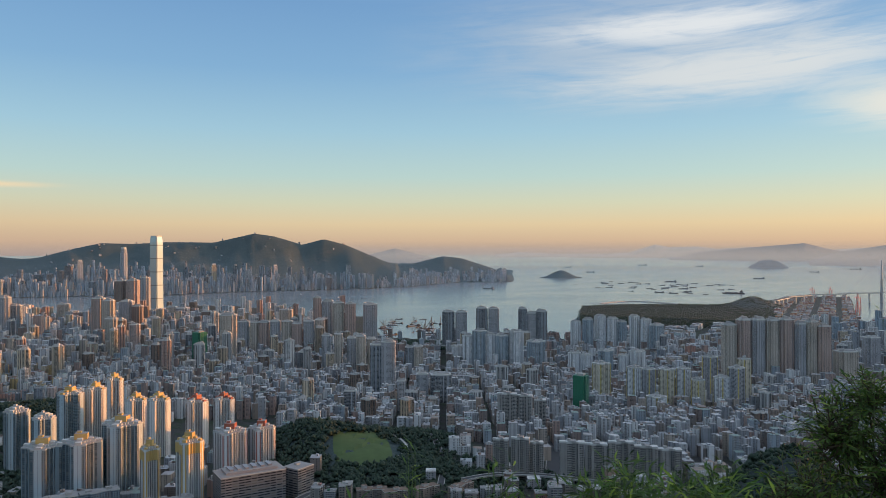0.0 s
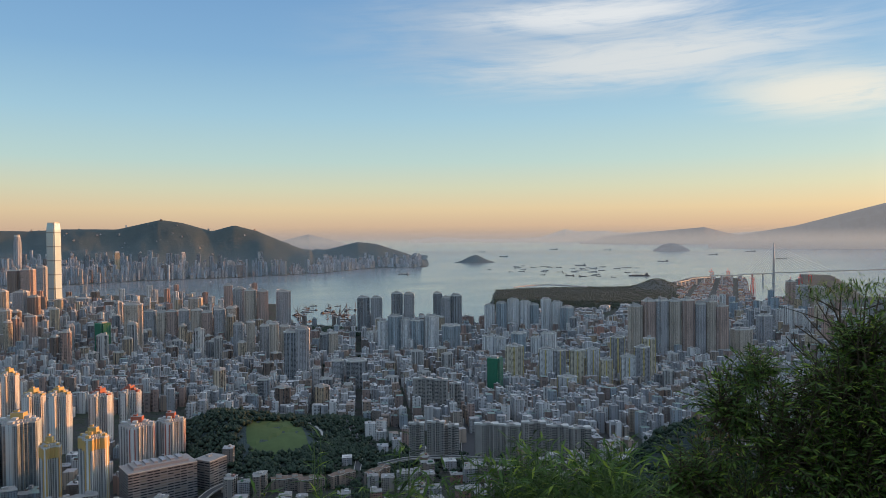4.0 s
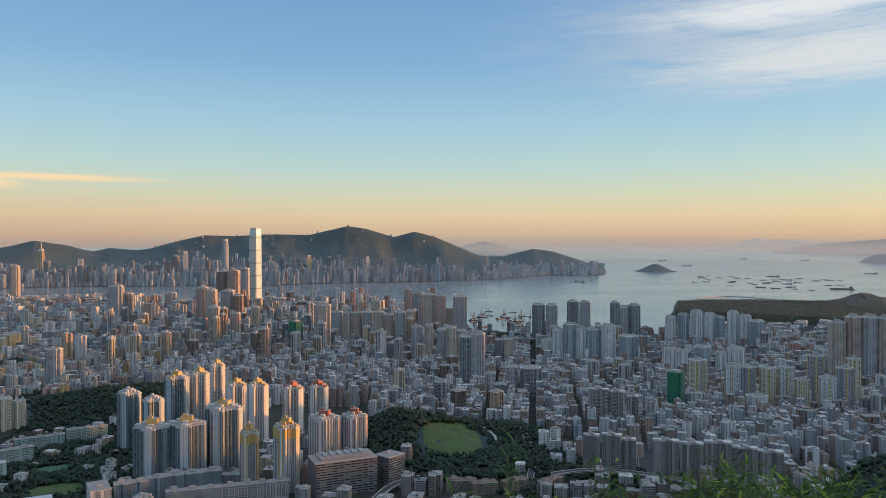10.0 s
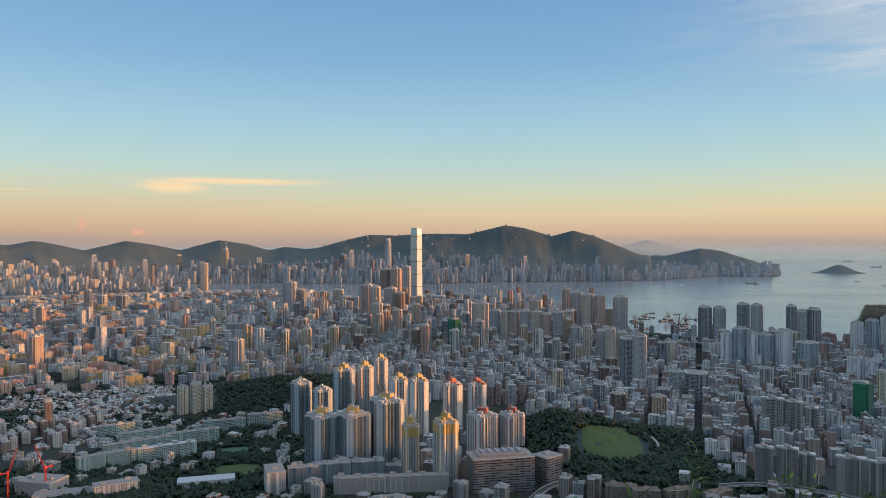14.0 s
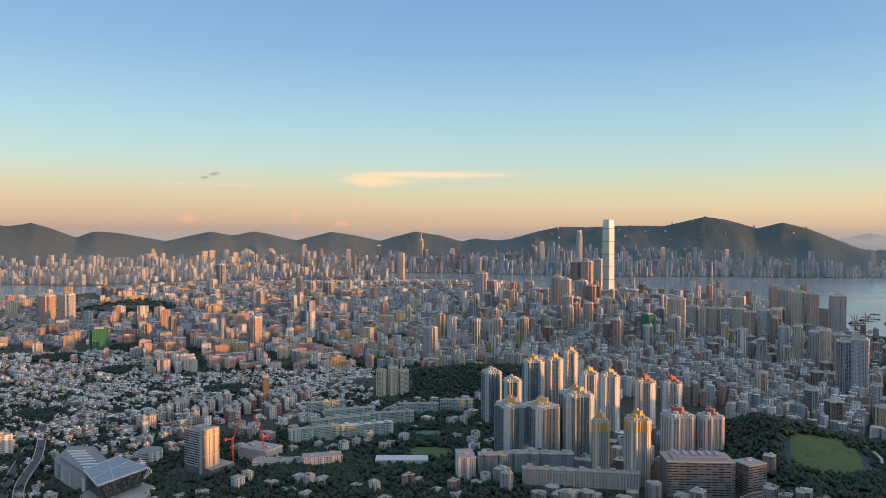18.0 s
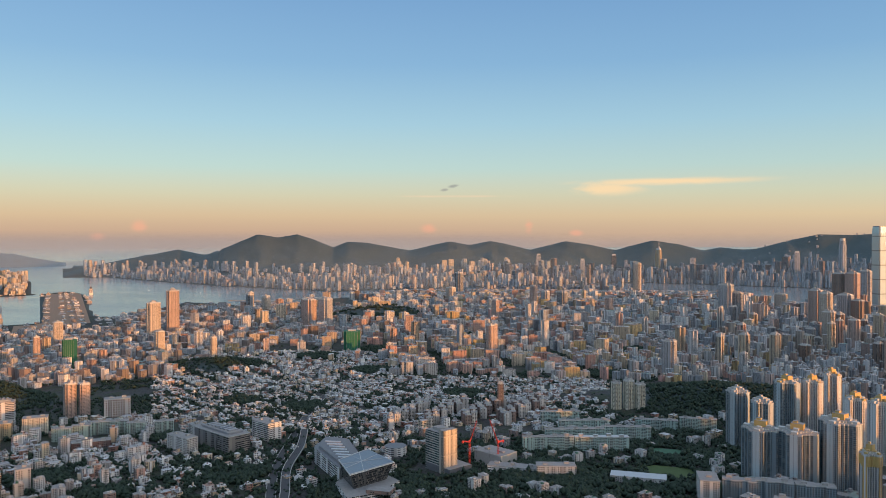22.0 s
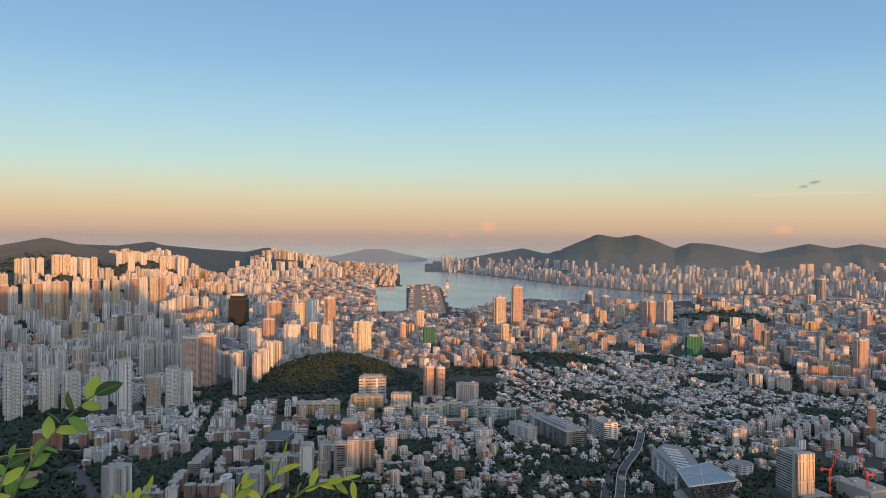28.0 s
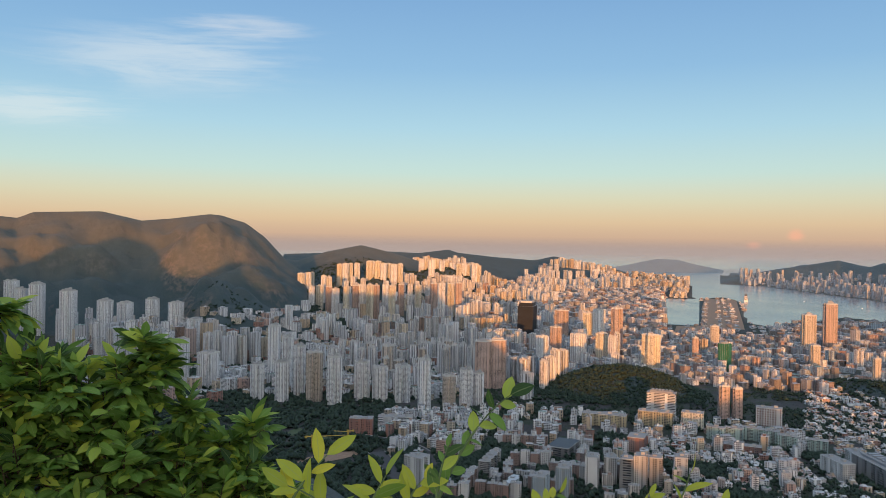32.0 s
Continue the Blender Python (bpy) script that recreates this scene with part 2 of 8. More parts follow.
M["tall"] = facade("tiled high-rise wall", [PALE, PINK, CREAM, (0.42, 0.43, 0.45), SAND, WHITE, BROWN, BLUE, (0.74, 0.73, 0.71), PINK, WHITE], island=True, bay=2.8, floor=3.0, shade_pitch=8.4, wide=(0.28, 0.72), win=(0.22, 0.80), vary=0.12, streak=0.35, shade_strip=(0.12, 0.6))
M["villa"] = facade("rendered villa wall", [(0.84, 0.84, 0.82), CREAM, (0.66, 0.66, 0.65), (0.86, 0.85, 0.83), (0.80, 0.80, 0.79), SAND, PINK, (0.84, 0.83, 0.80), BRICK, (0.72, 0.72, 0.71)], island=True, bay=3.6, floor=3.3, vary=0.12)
M["estate_white"] = facade("white estate wall", [(0.62, 0.62, 0.61), (0.55, 0.55, 0.55), (0.66, 0.67, 0.67), (0.60, 0.57, 0.52), (0.46, 0.47, 0.48), (0.70, 0.70, 0.69)], island=True, bay=3.0, shade_pitch=12.0, wide=(0.32, 0.66), win=(0.2, 0.84), vary=0.07, streak=0.16, glass=(0.09, 0.10, 0.11))
M["estate_cream"] = facade("cream estate wall", [CREAM, WHITE, CREAM, SAND, PALE], island=True, bay=3.0, shade_pitch=10.0, wide=(0.32, 0.66), win=(0.2, 0.84), vary=0.14, streak=0.28)
M["estate_pink"] = facade("pink estate wall", [PINK, PALE, PINK, (0.55, 0.40, 0.33), WHITE, BROWN], island=True, bay=3.0, shade_pitch=8.4, wide=(0.3, 0.7), win=(0.2, 0.84), vary=0.14, streak=0.28)
# grey-blue tones of low contrast, partly standing in for haze across the harbour
M["shore_wall"] = facade("harbour-side tower wall", [(0.55, 0.57, 0.60), (0.48, 0.47, 0.47), (0.46, 0.50, 0.55), (0.34, 0.38, 0.42), (0.60, 0.62, 0.64), (0.58, 0.50, 0.42), (0.40, 0.45, 0.50), (0.50, 0.50, 0.50), (0.46, 0.36, 0.32), (0.42, 0.46, 0.50)], island=True, bay=3.0, shade_pitch=9.5, wide=(0.3, 0.7), win=(0.2, 0.84), vary=0.14)
M["office"] = facade("curtain wall", [GREY, BLUE, (0.16, 0.18, 0.2), PALE, (0.10, 0.12, 0.13), BROWN], island=True, bay=1.8, floor=3.8, wide=(0.06, 0.94), win=(0.2, 0.9), glassy=0.12)
M["roof"] = roofing("flat roof screed", [(0.34, 0.33, 0.33), (0.46, 0.45, 0.44), (0.20, 0.20, 0.20), (0.58, 0.57, 0.55), (0.28, 0.21, 0.17), (0.18, 0.26, 0.23), (0.38, 0.38, 0.39)])
M["tile"] = roofing("villa roof", [(0.42, 0.41, 0.40), (0.58, 0.57, 0.55), (0.32, 0.17, 0.12), (0.70, 0.69, 0.67), (0.26, 0.25, 0.25), (0.64, 0.64, 0.64), (0.48, 0.47, 0.46), (0.40, 0.24, 0.17)])
M["concrete"] = plain("concrete", (0.38, 0.37, 0.35), 0.85, vary=0.2)
M["steel"] = plain("grey steel", (0.30, 0.31, 0.33), 0.5, 0.4)


# ---- geometry helpers ----
class Geo:
    """Collects prisms with wall coordinates in metres; all sizes in real metres."""

    def __init__(self):
        self.v, self.f, self.uv, self.mi = [], [], [], []

    def prism(self, poly, z0, z1, wall=0, roof=1, top=None, base=False):
        n, k = len(poly), len(self.v)
        top = top or poly
        self.v += [(x, y, z0) for x, y in poly] + [(x, y, z1) for x, y in top]
        run = 0.0
        for i in range(n):
            j = (i + 1) % n
            d = math.dist(poly[i], poly[j])
            self.f.append((k + i, k + j, k + n + j, k + n + i))
            self.uv += [(run, z0), (run + d, z0), (run + d, z1), (run, z1)]
            self.mi.append(wall)
            run += d
        self.f.append(tuple(k + n + i for i in range(n)))
        self.uv += [tuple(p) for p in top]
        self.mi.append(roof)
        if base:
            self.f.append(tuple(k + i for i in reversed(range(n))))
            self.uv += [tuple(p) for p in reversed(poly)]
            self.mi.append(roof)
        return self

    def box(self, x, y, z0, z1, w, d, wall=0, roof=1, turn=0.0, base=False):
        c, s = math.cos(radians(turn)), math.sin(radians(turn))
        q = [(-w / 2, -d / 2), (w / 2, -d / 2), (w / 2, d / 2), (-w / 2, d / 2)]
        return self.prism([(x + a * c - b * s, y + a * s + b * c) for a, b in q], z0, z1, wall, roof, base=base)

    def beam(self, a, b, w, mat=0):
        """A square bar from a to b."""
        a, b = Vector(a), Vector(b)
        d = (b - a).normalized()
        p = d.orthogonal().normalized() * w / 2
        q = d.cross(p)
        k = len(self.v)
        for e in (a, b):
            self.v += [tuple(e + p + q), tuple(e - p + q), tuple(e - p - q), tuple(e + p - q)]
        for quad in ((0, 1, 5, 4), (1, 2, 6, 5), (2, 3, 7, 6), (3, 0, 4, 7), (3, 2, 1, 0), (4, 5, 6, 7)):
            self.f.append(tuple(k + i for i in quad))
            self.uv += [(0, 0), (w, 0), (w, w), (0, w)]
            self.mi.append(mat)
        return self

    def mesh(self, name, mats):
        me = bpy.data.meshes.new(name)
        me.from_pydata([(x * S, y * S, z * S) for x, y, z in self.v], [], self.f)
        layer = me.uv_layers.new(name="metres")
        layer.data.foreach_set("uv", np.array(self.uv, dtype=np.float32).ravel())
        for m in mats:
            me.materials.append(M[m] if isinstance(m, str) else m)
        me.polygons.foreach_set("material_index", np.array(self.mi, dtype=np.int32))
        me.update()
        return me


def part(name, geo, mats, parent, label=""):
    ob = new(name, geo.mesh(name, mats) if isinstance(geo, Geo) else geo)
    ob.parent = parent
    return tagged(ob, label)


def mesh_from(name, verts, faces, mats, uvs=None, mi=None, smooth=False):
    """A mesh from arrays: faces (n, k) all of one size."""
    me = bpy.data.meshes.new(name)
    n, k = faces.shape
    me.vertices.add(len(verts))
    me.vertices.foreach_set("co", np.asarray(verts, dtype=np.float32).ravel())
    me.loops.add(n * k)
    me.loops.foreach_set("vertex_index", faces.astype(np.int32).ravel())
    me.polygons.add(n)
    me.polygons.foreach_set("loop_start", np.arange(0, n * k, k, dtype=np.int32))
    me.polygons.foreach_set("loop_total", np.full(n, k, dtype=np.int32))
    if uvs is not None:
        me.uv_layers.new(name="metres").data.foreach_set("uv", np.asarray(uvs, dtype=np.float32).ravel())
    for m in mats:
        me.materials.append(m)
    if mi is not None:
        me.polygons.foreach_set("material_index", mi.astype(np.int32))
    me.polygons.foreach_set("use_smooth", np.full(n, smooth))
    me.update(calc_edges=True)
    return me


# ---- the lie of the land ----
def smooth01(x):
    x = np.clip(x, 0, 1)
    return x * x * (3 - 2 * x)


def value_noise(x, y, seed=0):
    xi, yi = np.floor(x), np.floor(y)
    fx, fy = smooth01(x - xi), smooth01(y - yi)

    def h(a, b):
        v = np.sin(a * 127.1 + b * 311.7 + seed * 74.7) * 43758.5453
        return v - np.floor(v)

    return (h(xi, yi) * (1 - fx) + h(xi + 1, yi) * fx) * (1 - fy) + (h(xi, yi + 1) * (1 - fx) + h(xi + 1, yi + 1) * fx) * fy


def fractal(x, y, octaves=4, seed=0):
    out, amp = 0.0, 0.5
    for i in range(octaves):
        out = out + amp * value_noise(x, y, seed + i)
        x, y, amp = x * 2.03 + 5.1, y * 2.03 + 1.7, amp * 0.5
    return out


# distance of the near shore, bearing by bearing
SHORE_EAST = [(60, 30000), (100, 17000), (115, 11800), (124, 10700), (126.0, 10200), (126.5, 8600), (126.7, 6500), (127.3, 6400),
              (128.65, 6715), (129.7, 6300), (130.1, 5842), (130.3, 4434), (132.4, 4260), (136.6, 5200), (140.5, 4780), (144.5, 4790),
              (147.5, 5284), (155, 5800), (160.4, 6200), (162.3, 6300), (168, 6250)]
SHORE_WEST = [(176, 6150), (177.7, 6024), (179, 5300), (180.65, 5000), (184, 5200), (187.5, 5500), (191.5, 5400), (195, 4900), (196.6, 4500),
              (201.5, 4400), (202.1, 3420), (206.7, 3270), (212, 3240), (216.8, 3300), (217.6, 5200), (220, 5400), (228, 5600), (231, 6263),
              (233, 6800), (235.5, 6900), (236.3, 4500), (238.5, 5100), (239.2, 7600), (241, 7600), (243, 5200), (255, 5200), (270, 9000), (300, 30000), (420, 30000)]
SHORE_ISLAND = [(129.2, 11000), (129.7, 9594), (134.9, 7888), (139.2, 6887), (143.6, 6353), (147.5, 6000), (160.4, 6500), (164, 6950), (171, 7300),
                (178, 7050), (187, 6850), (191, 7100), (198, 7280), (204.2, 7720), (206.7, 8371), (209.35, 9091), (212, 10350), (212.3, 12500)]
SHORE = SHORE_EAST + SHORE_WEST

# skylines: bearing and height angle of the ridge
RIDGE_ISLAND = [(128.5, -2.4), (130, -1.9), (133, -1.26), (136, -0.65), (137.9, -1.11), (139.2, -0.59), (141.6, 0.47), (143.1, 0.21), (144.5, 0.48), (145.7, 0.1),
                (147.2, -0.54), (148.3, -0.1), (149.6, -0.18), (151.5, -0.51), (153, -0.8), (156.1, -0.1), (157.6, -0.39), (159.2, -0.08), (160.4, -0.28),
                (162.3, -0.76), (164.9, -0.09), (166.8, -0.39), (168.6, -0.77), (171.3, -0.04), (173.2, -0.35), (174.9, -0.82), (176, -0.54), (177.7, -0.72)]
RIDGE_PEAK = [(177.7, -0.72), (178.7, -0.6), (180, -0.21), (182.3, 0.36), (184.5, 0.3), (186.5, 0.42), (188.3, 0.42), (189.9, 0.39), (192.8, 1.08), (194.2, 0.88), (196.3, 0.23),
              (197.9, 0.66), (199.5, 0.24), (202, -0.83), (202.9, -1.18), (204.6, -1.25), (207, -0.64), (208.5, -0.83), (210.7, -1.56), (211.9, -2.14), (212.3, -2.4)]
RIDGE_LION = [(55, 0.9), (66, 1.3), (77.3, 1.43), (78.3, 1.33), (79.2, 1.76), (83.4, 1.94), (86, 1.36), (87.9, 1.55), (90.6, 1.95), (91.4, 1.9), (93.2, 1.36), (94.6, 0.33), (96.1, -1.34), (97.5, -2.4), (99, -4.6)]
RIDGE_EAST = [(88, -0.6), (97, -1.4), (99.3, -0.66), (101.8, -0.15), (104, -0.63), (106.2, -1.3), (110, -2.0)]
RIDGE_FAR_EAST = [(96, -0.9), (104, -0.6), (106.2, -0.69), (108.5, -0.39), (109.2, -0.62), (112.1, -0.91), (115.1, -1.1), (116.6, -0.75), (118.7, -1.3), (121.2, -1.75)]
RIDGE_TUNG = [(119.5, -1.75), (121.2, -1.45), (122.3, -1.22), (124.1, -0.8), (125.6, -0.86), (126.6, -1.12), (128.4, -1.47), (128.9, -1.75)]
RIDGE_LAMMA = [(200.5, -0.65), (201.2, -0.56), (203.3, -0.05), (205.5, -0.62), (206.2, -0.75)]
RIDGE_LANTAU = [(211, -0.55), (212.9, -0.34), (215.5, -0.5), (219, -0.5), (221, -0.4), (222.9, 0.2), (223.9, 0.01), (225.9, 0.05), (227.2, -0.12), (229.5, 0.0), (234.4, -0.2), (239, 0.1), (250, 0.6)]
RIDGE_CHEUNG = [(216.5, -0.66), (218, -0.58), (223, -0.60), (223.5, -0.7)]
RIDGE_PENG = [(223.6, -1.0), (224.2, -0.8), (226, -0.35), (229.5, -0.02), (232.9, 0.27), (234.4, -0.14), (236.5, -0.5)]
RIDGE_DISCO = [(232.8, -1.4), (233.5, -0.8), (235.2, -0.31), (238.9, 0.32), (242.3, 1.23), (244.6, 1.85), (250, 2.4), (258, 1.6)]

# single hills: bearing, distance, height above the plain, width along and across
HILLS = [(232.0, 880, 150, 100, 150), (200.4, 1300, 36, 120, 105), (196.6, 1385, 44, 75, 80), (204.6, 1400, 18, 110, 70), (177.0, 1830, 55, 260, 130), (120.3, 2050, 66, 135, 125), (124.3, 2080, 34, 100, 90), (149.9, 3880, 55, 170, 140),
         (138.0, 2450, 28, 170, 90), (226.5, 5150, 10, 330, 220), (229.6, 5350, 72, 130, 140), (216.0, 10250, 110, 150, 120), (96.5, 3300, 120, 260, 260),
         (102.6, 5080, 165, 330, 260), (108.2, 5720, 185, 380, 280), (97.2, 4380, 75, 260, 170), (105.5, 5600, 60, 300, 300), (111.0, 5200, 60, 360, 260), (117.5, 8500, 170, 480, 500), (120.8, 9300, 130, 330, 420), (147.0, 4650, 45, 220, 160), (151.2, 4150, 40, 160, 130)]
# unseen hills behind the viewpoint and to the west, added to shade the plain and near plants at sunset
SHADE_HILLS = [(288, 380, 120, 150, 110), (287, 30, 21, 15, 9), (350, 1900, 170, 900, 500), (20, 1500, 60, 500, 400), (30, 1690, 240, 330, 260), (48, 1140, 130, 150, 100), (292, 1500, 190, 520, 420), (305, 3300, 360, 900, 800)]
# an unseen western crest, from south to north, its heights set to place the sunset shade on the plain
SHADE_CREST = [(-1950, 0), (-1850, 357), (-1457, 366), (-1073, 395), (-457, 372), (-174, 385), (20, 366), (180, 352), (330, 372), (655, 392), (820, 438), (1000, 445), (1280, 440), (1400, 422), (1500, 466), (2500, 500)]


def ridge(az, d, front, crest, back, line, rough=0.22, power=1.25, seed=3):
    xs, ys = zip(*line)
    inside = (az >= xs[0]) & (az <= xs[-1])
    top = EYE + crest * np.tan(np.radians(np.interp(az, xs, ys)))
    up = np.clip((d - front) / np.maximum(crest - front, 1), 0, 1)
    down = np.clip((back - d) / (back - crest), 0, 1)
    rise = np.minimum(up ** power, smooth01(down))
    x, y = d * np.sin(np.radians(az)), d * np.cos(np.radians(az))
    spur = fractal(x / 420, y / 420, 4, seed) - 0.47
    body = rise * (1 + spur * rough * 4 * (1 - np.minimum(up, down)))
    gully = np.abs(fractal(x / 260, y / 260, 4, seed + 4) * 2 - 0.95)
    body = body * (1 - 0.16 * np.exp(-(gully / 0.11) ** 2) * (1 - np.minimum(up, down) ** 2))
    return np.where(inside & (rise > 0.004), top * np.clip(body, 0, 1.0), -50)


def land(az, d):
    """Height of the ground, in metres, at a bearing and distance."""
    az = np.mod(np.asarray(az, float), 360)
    d = np.asarray(d, float)
    x, y = d * np.sin(np.radians(az)), d * np.cos(np.radians(az))
    wrap = np.where(az < 60, az + 360, az)
    shore = np.interp(wrap, *zip(*SHORE))
    isle = np.where((az > 129.2) & (az < 212.3), np.interp(az, *zip(*SHORE_ISLAND)), 1e9)
    basin = (az > 124.65) & (az < 127.25) & (d > 4130) & (d < 6350 + 30 * (az - 125))
    typhoon = (az > 214.4) & (az < 217.2) & (d > 3300) & (d < 4000)
    dry = ((d < shore) & ~basin & ~typhoon) | ((d > isle) & (d < 13500))
    z = np.where(dry, 5.0 + 38 * smooth01((2600 - d) / 1700) + 1.5 * value_noise(x / 90, y / 90), -6.0)
    # the hillside under the viewpoint
    east = smooth01((112 - az) / 16) * (az > 40)
    fall = 0.47 - 0.17 * east
    near = EYE - 2.2 - d * fall + 10 * (fractal(x / 60, y / 60, 3) - 0.47) * np.clip(d / 60, 0, 1)
    # cut steeper below the view, so the low sun reaches the hill-foot towers
    near = near - 150 * smooth01((d - 25) / 120) * smooth01((az - 108) / 12) * smooth01((250 - az) / 15)
    # unseen ground behind, its height tuned to where the sunset shade falls
    turn = np.where(az > 200, smooth01((az - 247) / 16), smooth01((76 - az) / 26))
    near = np.where(turn > 0, np.maximum(near, turn * (330 + 90 * fractal(x / 500, y / 500)) * np.where(az > 200, 0.3 + 0.45 * smooth01((az - 262) / 50), 1.0) - d * 0.02), near)
    z = np.where(dry, np.maximum(z, near), z)
    for a, r, h, w1, w2 in HILLS + SHADE_HILLS:
        ra = np.radians(a)
        dx, dy = x - r * np.sin(ra), y - r * np.cos(ra)
        along, across = dx * np.cos(ra) - dy * np.sin(ra), dx * np.sin(ra) + dy * np.cos(ra)
        q = (along / w1) ** 2 + (across / w2) ** 2
        bump = h * np.exp(-q * 0.9) * (0.85 + 0.3 * fractal(x / 130, y / 130, 3, 7))
        z = np.where(q < 5, np.maximum(z, -6) + np.where(bump > 2, bump + (z < 0) * np.minimum(bump, 6), 0), z)
    crest = np.interp(y, *zip(*SHADE_CREST)) * np.exp(-((x + 5200) / 420) ** 2)
    z = np.where((y > -1940) & (crest > 25), np.maximum(z, crest), z)
    front = np.interp(az, *zip(*SHORE_ISLAND)) + 650
    crest = np.where(az > 203.5, 9500.0, np.where(az < 139, 9800.0, 8800.0))
    z = np.maximum(z, ridge(az, d, np.minimum(front, crest - 700), crest, crest + 2600, RIDGE_ISLAND + RIDGE_PEAK[1:], 0.62, 1.1))
    z = np.maximum(z, ridge(az, d, 2700 + 700 * smooth01((92 - az) / 6), 4700, 6900, RIDGE_LION, 0.75, 1.0, 11))
    z = np.maximum(z, ridge(az, d, 4600, 6300, 9000, RIDGE_EAST, 0.3, 1.2, 17))
    z = np.maximum(z, ridge(az, d, 7600, 9800, 12000, RIDGE_FAR_EAST, 0.3, 1.2, 19))
    return z


def ground_at(x, y):
    return land(np.degrees(np.arctan2(x, y)), np.hypot(x, y))


M["ground"], g, s = material("ground")


def build_ground_material(g, s):
    geo = g.add("ShaderNodeNewGeometry")
    x, y, z = g.xyz(geo.outputs["Position"])
    nx, ny, nz = g.xyz(geo.outputs["Normal"])
    pos = geo.outputs["Position"]
    big, fine = g.noise(pos, 0.06, 4.0, 0.6), g.noise(pos, 1.1, 5.0, 0.7)
    far = g.noise(pos, 0.22, 6.0, 0.65)
    # woodland with grassy and rocky slopes above, asphalt and bare lots on the plain
    # blue is mixed into the greens to stand in for haze on far hills
    wood = g.mix(fine, (0.025, 0.045, 0.046), (0.060, 0.088, 0.086))
    wood = g.mix(g.range(far, 0.35, 0.7), wood, (0.045, 0.066, 0.068))
    grass = g.mix(far, (0.056, 0.072, 0.070), (0.086, 0.098, 0.090))
    high = g.math("MULTIPLY", g.range(z, 30.0, 44.0), g.range(big, 0.35, 0.6))
    wood = g.mix(g.math("MULTIPLY", high, 0.4), wood, grass)
    dry = g.mix(far, (0.088, 0.086, 0.064), (0.140, 0.124, 0.094))
    slope = g.math("MULTIPLY", g.math("MULTIPLY", g.range(x, 230.0, 300.0), g.range(y, -430.0, -200.0)), g.range(g.math("ADD", z, g.math("MULTIPLY", big, 24.0)), 36.0, 52.0))
    wood = g.mix(g.math("MULTIPLY", slope, 0.85), wood, dry)
    rock = g.mix(fine, (0.12, 0.10, 0.085), (0.22, 0.18, 0.15))
    wood = g.mix(g.math("MULTIPLY", g.range(nz, 0.80, 0.60), g.range(far, 0.46, 0.62, 0.0, 0.7)), wood, rock)
    lots = g.mix(g.range(fine, 0.3, 0.7), (0.028, 0.028, 0.030), (0.060, 0.057, 0.054))
    lots = g.mix(g.range(far, 0.46, 0.56), lots, (0.030, 0.042, 0.022))
    flat = g.range(nz, 0.975, 0.992)
    low = g.range(z, 8.0, 5.5)
    g.link(g.mix(g.math("MULTIPLY", flat, low), wood, lots), s.inputs["Base Color"])
    s.inputs["Roughness"].default_value = 0.95
    b = g.add("ShaderNodeBump")
    b.inputs["Strength"].default_value, b.inputs["Distance"].default_value = 0.9, 1.2
    g.link(g.math("ADD", far, g.math("MULTIPLY", fine, 0.35)), b.inputs["Height"])
    g.link(b.outputs[0], s.inputs["Normal"])


build_ground_material(g, s)


def build_ground():
    az = np.concatenate([np.arange(72, 250, 0.25), np.arange(250, 432, 3.0)])
    rad = np.concatenate([np.array([0.01, 0.5, 1, 2, 3, 4, 5, 7, 10, 18, 30, 45, 65, 90, 120, 160, 210, 270, 340, 420, 510, 600, 700, 800]), np.geomspace(900, 14000, 210), np.geomspace(14600, 39500, 12)])
    A, R = np.meshgrid(az, rad)
    Z = land(A, R)
    x, y = R * np.sin(np.radians(A)), R * np.cos(np.radians(A))
    v = np.stack([x, y, Z], -1).reshape(-1, 3) * S
    na, nr = len(az), len(rad)
    i, j = np.meshgrid(np.arange(na), np.arange(nr - 1))
    k = (i + 1) % na
    f = np.stack([j * na + i, (j + 1) * na + i, (j + 1) * na + k, j * na + k], -1).reshape(-1, 4)[:, ::-1]
    ob = new("ground", mesh_from("ground", v, f, [M["ground"]], smooth=True))
    tagged(ob, "wooded hills and built-over plain down to the shores", "ground", kind="structure")


build_ground()

M["sea"], g, s = material("sea water")


def build_sea_material(g, s):
    pos = g.add("ShaderNodeNewGeometry").outputs["Position"]
    stretch = g.add("ShaderNodeMapping")
    g.link(pos, stretch.inputs[0])
    stretch.inputs["Scale"].default_value = (0.5, 1.0, 1.0)
    swell, drift = g.noise(stretch.outputs[0], 1.3, 4.0, 0.6), g.noise(stretch.outputs[0], 0.02, 4.0, 0.6)
    g.link(g.mix(drift, (0.15, 0.17, 0.175), (0.20, 0.21, 0.21)), s.inputs["Base Color"])
    s.inputs["IOR"].default_value = 1.33
    g.link(g.math("ADD", g.range(drift, 0.3, 0.7, 0.12, 0.19), g.math("MULTIPLY", swell, 0.05)), s.inputs["Roughness"])


build_sea_material(g, s)


def build_sea():
    az, rad = np.radians(np.arange(0, 360, 4.0)), np.array([0.02, 300, 700, 1200, 2000, 3000, 4200, 6500])
    A, R = np.meshgrid(az, rad)
    v = np.stack([R * np.sin(A), R * np.cos(A), 0 * A], -1).reshape(-1, 3)
    n = len(az)
    i, j = np.meshgrid(np.arange(n), np.arange(len(rad) - 1))
    k = (i + 1) % n
    f = np.stack([j * n + i, j * n + k, (j + 1) * n + k, (j + 1) * n + i], -1).reshape(-1, 4)
    return mesh_from("water", v, f, [M["sea"]])


me = build_sea()
